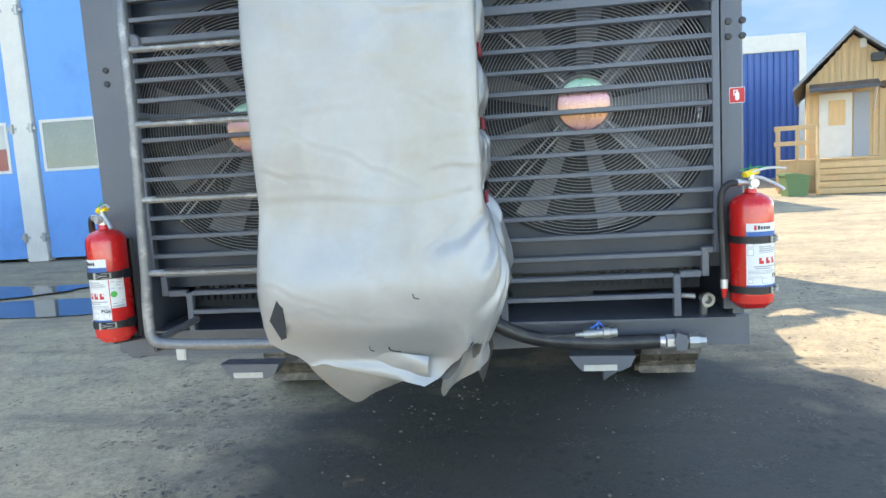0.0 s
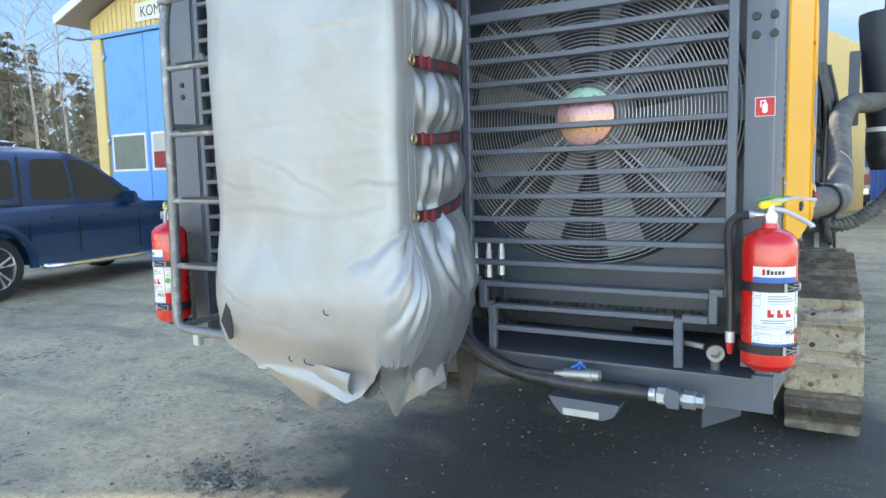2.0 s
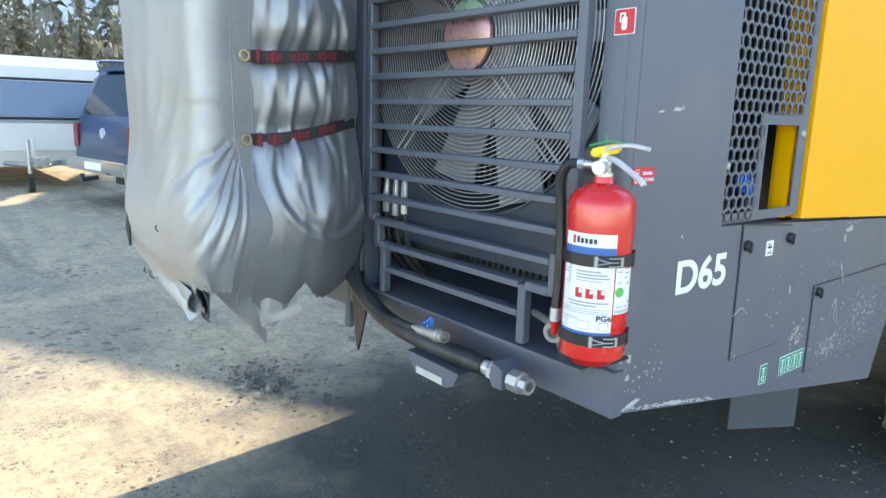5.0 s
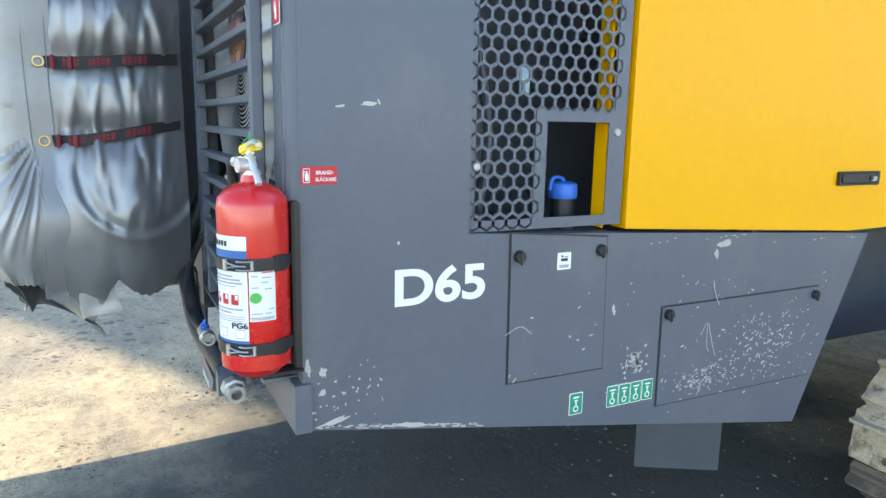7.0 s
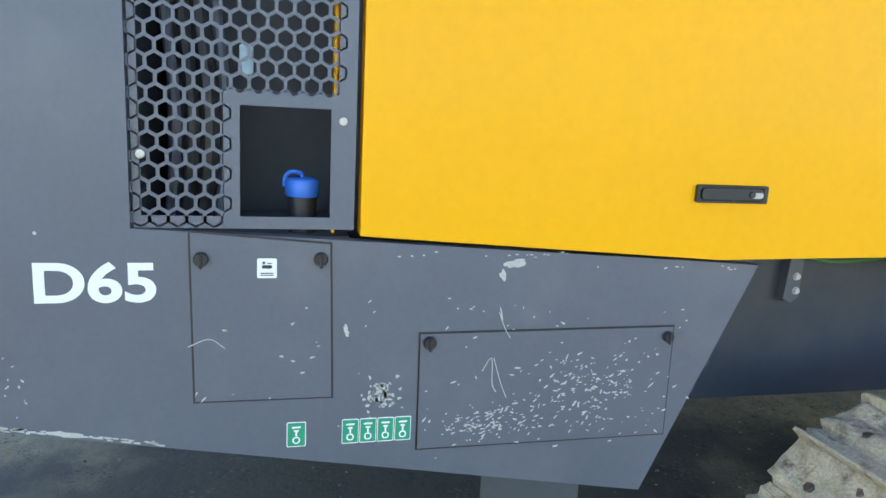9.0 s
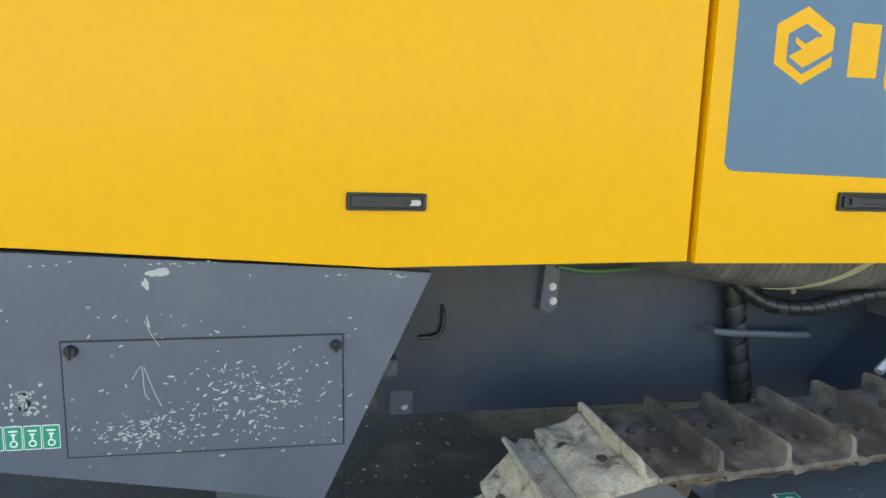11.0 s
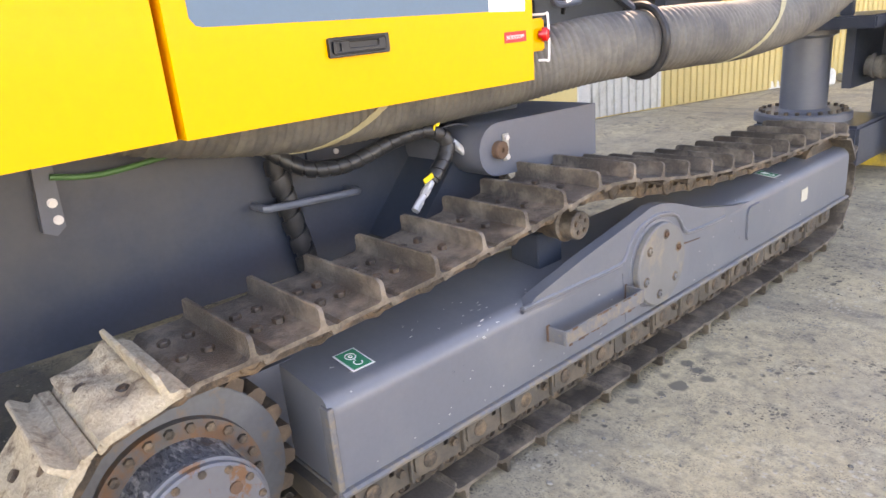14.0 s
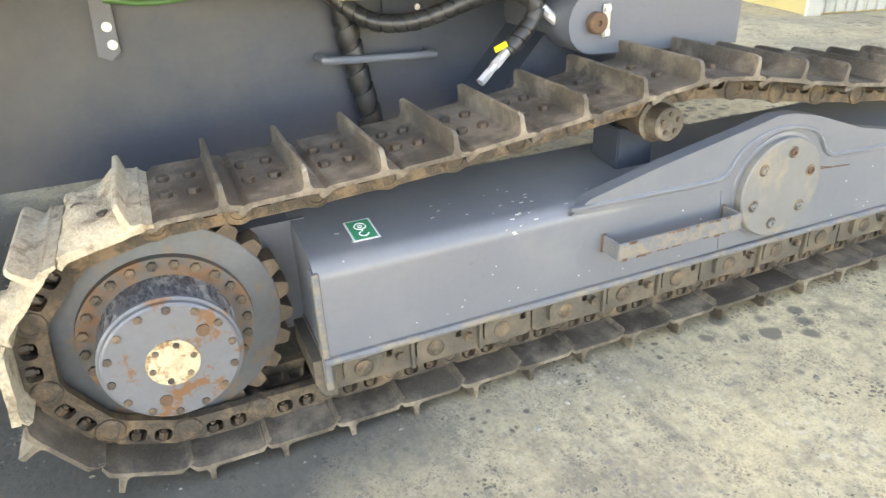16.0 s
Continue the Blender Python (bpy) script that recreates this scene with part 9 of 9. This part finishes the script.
prism(bm, ((-11.255, 1.16), (-11.36, 1.72), (-11.40, 1.72), (-11.30, 1.16)), "y", 2.12, 4.25)
part("front_window", bevelled(bm, 0.008, 1), material("pale_blue_pane", (0.16, 0.22, 0.30), 0.12, 0, 0.05, 2, 20, 0), cv)
for z, x in ((1.75, -11.39), (1.13, -11.26), (1.08, -11.225)):
    bm = bmesh.new()
    box(bm, (x - 0.02, 2.09, z - 0.02), (x + 0.025, 4.28, z + 0.02), 0.006, seg=1)
    part("window_trim", bm, BLACK if z != 1.08 else ZINC, cv)
bm = bmesh.new()
for y in (2.75, 3.62):
    rod(bm, (-11.4, y, 0.42), (-10.45, 3.19, 0.42), 0.04, 8)
box(bm, (-10.75, 3.09, 0.40), (-10.45, 3.29, 0.55), 0.01)
box(bm, (-10.5, 3.15, 0.44), (-10.2, 3.23, 0.54), 0.02)
rod(bm, (-10.55, 3.12, 0.5), (-10.62, 3.10, 0.85), 0.015, 8)
rod(bm, (-10.65, 3.05, 0.30), (-10.65, 3.05, 0.82), 0.03, 10)
part("draw_bar", bm, ZINC, cv)
bm = bmesh.new()
rod(bm, (-10.65, 3.01, 0.12), (-10.65, 3.09, 0.12), 0.115, 20)
part("jockey_wheel", bm, TYRE, cv)
for x in (-14.0, -14.7):
    bm = bmesh.new()
    rod(bm, (x, 2.12, 0.32), (x, 2.3, 0.32), 0.31, 24)
    part("wheel", bm, TYRE, cv)

# wooden house with porch
HOUSE_TURN = Matrix.Translation((9.12, 24.3, 0)) @ Matrix.Rotation(radians(-20.5), 4, "Z") @ Matrix.Translation((-9.12, -24.3, 0))
hs = thing("wooden_house", (11.2, 24.6, 0), "small pine-clad house with porch steps", "house", kind="structure")
hx0, hx1, hy = 9.30, 12.30, 24.3
ap = 10.62
bm = bmesh.new()
prism(bm, ((hx0, 0.1), (hx1, 0.1), (hx1, 3.4), (ap, 4.85), (hx0, 3.4)), "y", hy, hy + 9)
part("wall", bm, PINE, hs)
x = hx0
while x < hx1 - 0.05:
    topz = 3.4 + 1.45 * (1 - abs(x + 0.05 - ap) / (ap - hx0))
    if not (9.60 < x < 10.68) or True:
        z0 = 3.16 if 9.62 < x + 0.05 < 11.12 else 0.35
        bm = bmesh.new()
        box(bm, (x, hy - 0.03, z0), (x + 0.085, hy + 0.001, topz), 0.004, seg=1)
        part("board", bm, PINE, hs)
    x += 0.17
for s, xx in ((1, hx0), (-1, hx1)):
    bm = bmesh.new()
    prism(bm, ((xx - 0.38 * s, 3.20), (ap, 4.95), (ap, 5.06), (xx - 0.38 * s, 3.32)), "y", hy - 0.45, hy + 9.3)
    part("roof", bm, ROOFING, hs)
bm = bmesh.new()
box(bm, (9.68, hy - 0.05, 1.03), (10.60, hy + 0.02, 3.08), 0.01)
dr = part("entrance_door", bm, TRIM_WHITE, hs, "white panel door")
bm = bmesh.new()
box(bm, (9.95, hy - 0.06, 2.05), (10.42, hy - 0.051, 2.85))
part("door_pane", bm, PINE, dr)
bm = bmesh.new()
box(bm, (10.64, hy - 0.04, 1.03), (11.08, hy + 0.01, 3.05), 0.005)
part("side_recess", bm, INK_GREY, hs)
bm = bmesh.new()
prism(bm, ((hy - 1.0, 3.20), (hy + 0.0, 3.42), (hy + 0.0, 3.34), (hy - 1.0, 3.10)), "x", 9.40, 11.30)
part("porch_canopy", bm, GREY_DARK, hs)
bm = bmesh.new()
rod(bm, (11.2, hy - 0.9, 3.12), (11.2, hy, 2.5), 0.03, 8)
part("canopy_strut", bm, TRIM_WHITE, hs)
bm = bmesh.new()
box(bm, (11.1, hy - 0.25, 3.95), (11.45, hy, 4.2), 0.02)
part("wall_lamp", bm, BLACK, hs)
bm = bmesh.new()
box(bm, (10.8, hy - 0.06, 4.42), (10.98, hy, 4.7), 0.01)
part("air_vent", bm, TRIM_WHITE, hs)
part("round_lamp", spun(bmesh.new(), ((0, 0.13), (0.1, 0.1), (0.12, 0)), (11.45, hy, 3.22), (0, -1, 0), 16), RUST, hs)
porch = thing("porch", (10.0, 22.9, 0), "pine porch with steps and railing", "porch", kind="structure")
for k in range(7):
    bm = bmesh.new()
    box(bm, (8.45, 22.75 + 0.22 * k, 0.98), (11.3, 22.95 + 0.22 * k, 1.03), 0.006, seg=1)
    part("deck_board", bm, PINE, porch)
for k in range(5):
    bm = bmesh.new()
    box(bm, (9.6, 21.45 + 0.26 * k, 0.18 * k + 0.02), (11.5, 21.75 + 0.26 * k, 0.18 * k + 0.18), 0.01, seg=1)
    part("step", bm, PINE, porch)
bm = bmesh.new()
box(bm, (8.5, 22.8, 0.0), (11.25, 24.2, 0.97))
part("skirting", bm, PINE, porch)
for x, y in ((8.5, 22.8), (9.05, 22.8), (9.6, 22.8), (9.6, 21.6), (8.5, 24.1)):
    z = 1.03 if y > 22 else 0.2
    bm = bmesh.new()
    box(bm, (x - 0.05, y - 0.05, z - 0.9 if y > 22 else 0), (x + 0.05, y + 0.05, z + 1.0), 0.006, seg=1)
    part("railing_post", bm, PINE, porch)
for z in (1.55, 2.03):
    bm = bmesh.new()
    box(bm, (8.44, 22.72, z - 0.07), (9.66, 22.76, z + 0.07), 0.005, seg=1)
    box(bm, (8.40, 22.76, z - 0.07), (8.44, 24.1, z + 0.07), 0.005, seg=1)
    part("railing_board", bm, PINE, porch)
    bm = bmesh.new()
    prism(bm, ((22.8, z + 0.07), (22.8, z - 0.07), (21.5, z - 1.0), (21.5, z - 0.86)), "x", 9.56, 9.60)
    part("railing_board", bm, PINE, porch)
gb = thing("green_bin", (8.0, 21.6, 0), "green plastic sand bin with lid", "bin")
bm = bmesh.new()
prism(bm, ((7.70, 0.0), (8.22, 0.0), (8.30, 0.52), (7.62, 0.60)), "y", 21.3, 21.9)
part("body", bevelled(bm, 0.02, 2), plain("green_plastic", (0.10, 0.18, 0.07), 0.6), gb)
bm = bmesh.new()
prism(bm, ((7.58, 0.60), (8.34, 0.52), (8.34, 0.58), (7.9, 0.68), (7.58, 0.67)), "y", 21.26, 21.94)
part("lid", bevelled(bm, 0.012, 2), bpy.data.materials["green_plastic"], gb)
yp = thing("marker_post", (11.65, 21.5, 0), "yellow marker post beside the steps", "post")
part("post", rod(bmesh.new(), (11.65, 21.5, 0), (11.65, 21.5, 1.0), 0.06, 10), YELLOW_INK, yp)
wb = thing("concrete_block", (-2.1, 14.6, 0), "white rounded kerb block by the wall", "block")
bm = bmesh.new()
prism(bm, [(0.28 * math.cos(radians(a)), 0.30 * max(0, math.sin(radians(a)))) for a in range(0, 181, 15)], "y", -0.25, 0.25)
part("block", local(bevelled(bm, 0.02, 2), pose(-2.05, 14.3, 0, 0, 0, -15)), TRIM_WHITE, wb)

# ---- pale blue sky far beyond the yard ----
SKYSHEET = bpy.data.materials.new("distant_sky")
SKYSHEET.use_nodes = True
kn, kl = SKYSHEET.node_tree.nodes, SKYSHEET.node_tree.links
kn.remove(kn["Principled BSDF"])
k_em, k_geo, k_sep, k_up, k_ramp = kn.new("ShaderNodeEmission"), kn.new("ShaderNodeNewGeometry"), kn.new("ShaderNodeSeparateXYZ"), kn.new("ShaderNodeMapRange"), kn.new("ShaderNodeValToRGB")
kl.new(k_geo.outputs["Position"], k_sep.inputs[0])
kl.new(k_sep.outputs[2], k_up.inputs[0])
k_up.inputs[1].default_value, k_up.inputs[2].default_value = 0, 190
kl.new(k_up.outputs[0], k_ramp.inputs[0])
k_ramp.color_ramp.elements[0].color, k_ramp.color_ramp.elements[1].color = (0.105, 0.160, 0.235, 1), (0.035, 0.098, 0.235, 1)
k_ramp.color_ramp.elements.new(0.35).color = (0.060, 0.122, 0.235, 1)
k_map, k_cloud, k_lim, k_mix = kn.new("ShaderNodeMapping"), kn.new("ShaderNodeTexNoise"), kn.new("ShaderNodeMapRange"), kn.new("ShaderNodeMix")
k_map.inputs["Scale"].default_value = (1, 1, 3.2)
kl.new(k_geo.outputs["Position"], k_map.inputs[0])
kl.new(k_map.outputs[0], k_cloud.inputs["Vector"])
k_cloud.inputs["Scale"].default_value, k_cloud.inputs["Detail"].default_value, k_cloud.inputs["Roughness"].default_value = 0.008, 7, 0.55
k_lim.inputs[1].default_value, k_lim.inputs[2].default_value, k_lim.inputs[4].default_value = 0.50, 0.72, 0.85
kl.new(k_cloud.outputs[0], k_lim.inputs[0])
k_mix.data_type = "RGBA"
kl.new(k_lim.outputs[0], k_mix.inputs[0])
kl.new(k_ramp.outputs[0], k_mix.inputs[6])
k_mix.inputs[7].default_value = (0.150, 0.190, 0.235, 1)
kl.new(k_mix.outputs[2], k_em.inputs[0])
kl.new(k_em.outputs[0], kn["Material Output"].inputs[0])
for a0, a1 in ((-4, 33), (-120, -36)):
    # azimuth from +y towards +x
    bm = bmesh.new()
    cols = [[bm.verts.new((310 * math.sin(radians(a0 + (a1 - a0) * k / 24)), 310 * math.cos(radians(a0 + (a1 - a0) * k / 24)), z)) for z in (-5, 60, 125, 190)] for k in range(25)]
    for c0, c1 in zip(cols, cols[1:]):
        for i in range(3):
            bm.faces.new((c0[i], c1[i], c1[i + 1], c0[i + 1]))
    tagged(part("backdrop", bm, SKYSHEET), "pale blue spring sky with thin white clouds", "sky", kind="structure")

# ---- trees behind the yard ----
NEEDLE = material("dark_needles", (0.205, 0.205, 0.145), 0.8, 0, 0.3, 3, 20, 0, second=(0.17, 0.145, 0.10), spots=0.55, spot_scale=2, island=0.25)
BARK = material("brown_bark", (0.24, 0.19, 0.145), 0.9, 0, 0.3, 6, 40, 0.4)
BIRCH = material("pale_birch_bark", (0.42, 0.39, 0.34), 0.8, 0, 0.15, 5, 30, 0.1, second=(0.06, 0.055, 0.05), spots=0.62, spot_scale=7, stretch=(1, 1, 3))
TWIG = material("bare_twigs", (0.24, 0.20, 0.165), 0.9, 0, 0.2, 5, 30, 0.1)
rt = random.Random(3)


def conifer(height, crown_from, spread):
    """Trunk and a crown of many small drooping sprays."""
    tree = thing("conifer", (0, 0, 0), "dark green conifer at the yard's edge", "tree", "trees behind the yard")
    part("trunk", rod(bmesh.new(), (0, 0, -0.2), (0, 0, height), 0.13, 8, 0.015), BARK, tree)
    bm = bmesh.new()
    z = height * crown_from
    while z < height - 0.1:
        f = (height - z) / (height * (1 - crown_from))
        n = 3 + int(2.4 * rt.random())
        a0 = rt.uniform(0, 6.3)
        for k in range(n):
            a = a0 + 6.283 * k / n + rt.uniform(-0.3, 0.3)
            ln = spread * (0.18 + 0.82 * f ** 0.8) * rt.uniform(0.35, 1.15)
            d = Vector((math.cos(a), math.sin(a), 0))
            s = Vector((-d.y, d.x, 0))
            lift = rt.uniform(-0.16, 0.16)
            steps = max(3, int(ln / 0.24))
            for i in range(steps):
                t = (i + 0.6) / steps
                c = d * ln * t + Vector((0, 0, z + lift - 0.24 * ln * t * t + 0.1 * t + rt.uniform(-0.05, 0.05)))
                for side in (-1, 1):
                    w = 0.22 * (1.15 - t) + 0.08
                    tip = c + d * 0.20 + s * side * w + Vector((0, 0, rt.uniform(-0.14, 0.03)))
                    vs = [bm.verts.new(p) for p in (c - d * 0.08, c + d * 0.13, tip)]
                    bm.faces.new(vs)
                    vs = [bm.verts.new(p) for p in (c, c + d * 0.15 + Vector((0, 0, 0.08)), c + d * 0.22 + s * side * w * 0.45 + Vector((0, 0, -0.17)))]
                    bm.faces.new(vs)
        z += rt.uniform(0.15, 0.30)
    part("crown", bm, NEEDLE, tree, smooth=0)
    return tree


def birch(height):
    tree = thing("birch", (0, 0, 0), "bare thin birch with a pale trunk", "tree", "trees behind the yard")
    part("trunk", tube(bmesh.new(), ((0, 0, -0.2), (0.1, 0.05, height * 0.35), (-0.05, 0.1, height * 0.7), (0.1, 0, height)), 0.085, 6, 4, lambda k: 1 - 0.85 * k), BIRCH, tree)
    bm = bmesh.new()
    for k in range(26):
        z = height * rt.uniform(0.28, 0.95)
        a = rt.uniform(0, 6.3)
        ln = (height - z) * 0.35 + 0.5
        d = Vector((math.cos(a), math.sin(a), 0))
        p0 = Vector((0, 0, z))
        p1 = p0 + d * ln * 0.5 + Vector((0, 0, ln * 0.35))
        p2 = p1 + d * ln * 0.5 + Vector((0, 0, ln * 0.3))
        tube(bm, (p0, p1, p2), 0.018, 3, 2, lambda t: 1 - 0.8 * t)
        for _ in range(3):
            e = p1.lerp(p2, rt.random())
            tube(bm, (e, e + Vector((rt.uniform(-0.5, 0.5), rt.uniform(-0.5, 0.5), rt.uniform(0.2, 0.7)))), 0.008, 3, 1)
    part("bare_crown", bm, TWIG, tree, "fine bare twigs", smooth=0)["kind"] = "stuff"
    return tree


protos = [conifer(8.6, 0.18, 1.15), conifer(9.6, 0.40, 1.0), conifer(6.6, 0.12, 1.0), conifer(7.6, 0.28, 1.25), birch(9.0), birch(7.2), birch(10.5)]
spots = []
for k in range(96):
    a = radians(rt.uniform(50, 116))
    d = rt.uniform(37, 62) if k > 22 else rt.uniform(33, 42)
    x, y = -d * math.sin(a), d * math.cos(a) + 2
    if -19 < x < 0 and y > 10:
        continue
    spots.append((x, y))
for k in range(16):
    spots.append((rt.uniform(-30, -21), rt.uniform(24, 44)))
for i, (x, y) in enumerate(spots):
    p = protos[i % 7]
    s = rt.uniform(0.8, 1.18)
    m = Matrix.Translation((x, y, -0.05)) @ Matrix.Rotation(rt.uniform(0, 6.3), 4, "Z") @ Matrix.Diagonal((s, s, s * rt.uniform(0.92, 1.1), 1))
    if i < 7:
        p.matrix_basis = m
    else:
        q = copy_thing(p, Matrix.Identity(4))
        q.matrix_basis = m
UNDER = material("grey_brown_thicket", (0.27, 0.235, 0.17), 0.9, 0, 0.3, 2, 15, 0, second=(0.13, 0.135, 0.085), spots=0.5, spot_scale=1.5)
bm = bmesh.new()
for k in range(15000):
    a = radians(rt.uniform(46, 120))
    d = rt.uniform(40, 60)
    c = Vector((-d * math.sin(a), d * math.cos(a) + 2, rt.uniform(0.0, 6.4) * rt.random() ** 0.4))
    if c.x > -21 and c.y > 8:
        continue
    vs = [bm.verts.new(c + Vector((rt.uniform(-0.34, 0.34), rt.uniform(-0.34, 0.34), rt.uniform(-0.6, 1.0)))) for _ in range(3)]
    bm.faces.new(vs)
for k in range(2600):
    a = radians(rt.uniform(46, 120))
    d = rt.uniform(60, 70)
    c = Vector((-d * math.sin(a), d * math.cos(a) + 2, rt.uniform(0.0, 9.5)))
    if c.x > -21 and c.y > 8:
        continue
    vs = [bm.verts.new(c + Vector((rt.uniform(-0.9, 0.9), rt.uniform(-0.9, 0.9), rt.uniform(-0.8, 1.6)))) for _ in range(3)]
    bm.faces.new(vs)
tagged(part("thicket", bm, UNDER, None, smooth=0), "grey brown undergrowth below the trees", "undergrowth", kind="stuff")
fc = thing("wire_fence", (-24, 6, 0), "low wire fence before the trees", "fence")
for k in range(12):
    y = -10 + 3.0 * k
    part("post", rod(bmesh.new(), (-24, y, 0), (-24, y, 1.7), 0.035, 6), ZINC, fc)
for z in (0.3, 0.9, 1.6):
    part("wire", rod(bmesh.new(), (-24, -10, z), (-24, 23, z), 0.008, 4), ZINC, fc)
for z0, dz in ((5.6, 0.0), (6.1, 0.1)):
    cbl = thing("power_line", (-27, 5, z0), "thin overhead cable before the trees", "cable")
    part("cable", tube(bmesh.new(), ((-27, -30, z0 + 0.6), (-27, -5, z0 + 0.1), (-27, 15, z0), (-27, 40, z0 + 0.4)), 0.014, 4, 6), BLACK, cbl)

# ---- loose stones and grit ----
def stones(name, spots_, label):
    """Many small broken grains, twelve corners at most each, in one mesh."""
    verts, faces = [], []
    for x, y, s in spots_:
        n0 = len(verts)
        sx, sy, sz, turn = rt.uniform(0.7, 1.3), rt.uniform(0.7, 1.3), rt.uniform(0.45, 0.85), rt.uniform(0, 6.3)
        for k in range(6):
            a = turn + k * math.pi / 3 + rt.uniform(-0.3, 0.3)
            r = s * rt.uniform(0.8, 1.1)
            verts.append((x + r * sx * math.cos(a), y + r * sy * math.sin(a), s * rt.uniform(-0.1, 0.2)))
        for k in range(3):
            a = turn + k * 2.1 + rt.uniform(-0.3, 0.3)
            verts.append((x + 0.55 * s * sx * math.cos(a), y + 0.55 * s * sy * math.sin(a), s * sz * rt.uniform(0.7, 1.1)))
        for k in range(6):
            faces.append((n0 + k, n0 + (k + 1) % 6, n0 + 6 + k // 2))
        for k in range(3):
            faces.append((n0 + (2 * k + 2) % 6, n0 + 6 + (k + 1) % 3, n0 + 6 + k))
        faces.append((n0 + 6, n0 + 7, n0 + 8))
    me = bpy.data.meshes.new(name)
    me.from_pydata(verts, [], faces)
    me.materials.append(STONE)
    return tagged(new(name, me), label, "stones", kind="stuff")


STONE = material("grey_grit", (0.11, 0.098, 0.08), 0.9, 0, 0.35, 14, 60, 0.2, second=(0.34, 0.31, 0.26), spots=0.55, spot_scale=9)
pile = []
for k in range(520):
    a, d = rt.uniform(0, 6.3), abs(rt.gauss(0, 0.16))
    pile.append((-1.54 + 1.3 * d * math.cos(a), 2.69 + 0.9 * d * math.sin(a), rt.uniform(0.003, 0.013) * (1.4 if d < 0.1 else 1)))
stones("rubble_pile", pile, "small heap of dark rubble on the gravel")
loose = []
for k in range(1800):
    loose.append((rt.uniform(-3.5, 2.4), rt.uniform(0.8, 5.0), 0.0015 + 0.008 * rt.random() ** 4))
for k in range(2600):
    y_ = rt.uniform(3.6, 9.0)
    loose.append((rt.uniform(0.6, 3.6), y_, 0.0018 + 0.008 * rt.random() ** 4))
for k in range(300):
    loose.append((rt.uniform(-1, 0.8), rt.uniform(3.5, 5.5), 0.002 + 0.009 * rt.random() ** 3))
stones("loose_grit", loose, "scattered small stones on the gravel")
WATER = material("shallow_water", (0.02, 0.022, 0.025), 0.05, 0, 0.05, 2, 20, 0.02, rough_vary=0.03)
for n_, (cx, cy, rx, ry) in enumerate(((-5.6, 7.6, 1.7, 0.55), (-7.6, 9.0, 1.5, 0.6), (-2.6, 6.6, 0.8, 0.3), (-0.3, 9.1, 0.55, 0.25))):
    bm = bmesh.new()
    vs = []
    for k in range(48):
        a = 2 * math.pi * k / 48
        r = 1 + 0.35 * noise.noise((math.cos(a) * 1.6 + n_ * 5, math.sin(a) * 1.6, 2))
        vs.append(bm.verts.new((cx + rx * r * math.cos(a), cy + ry * r * math.sin(a), 0.012)))
    bm.faces.new(vs)
    tagged(part("puddle", bm, WATER, None, smooth=0), "shallow dark puddle on the gravel yard", "puddle", kind="structure")

for t_ in (hs, porch):
    t_.matrix_basis = HOUSE_TURN @ t_.matrix_basis
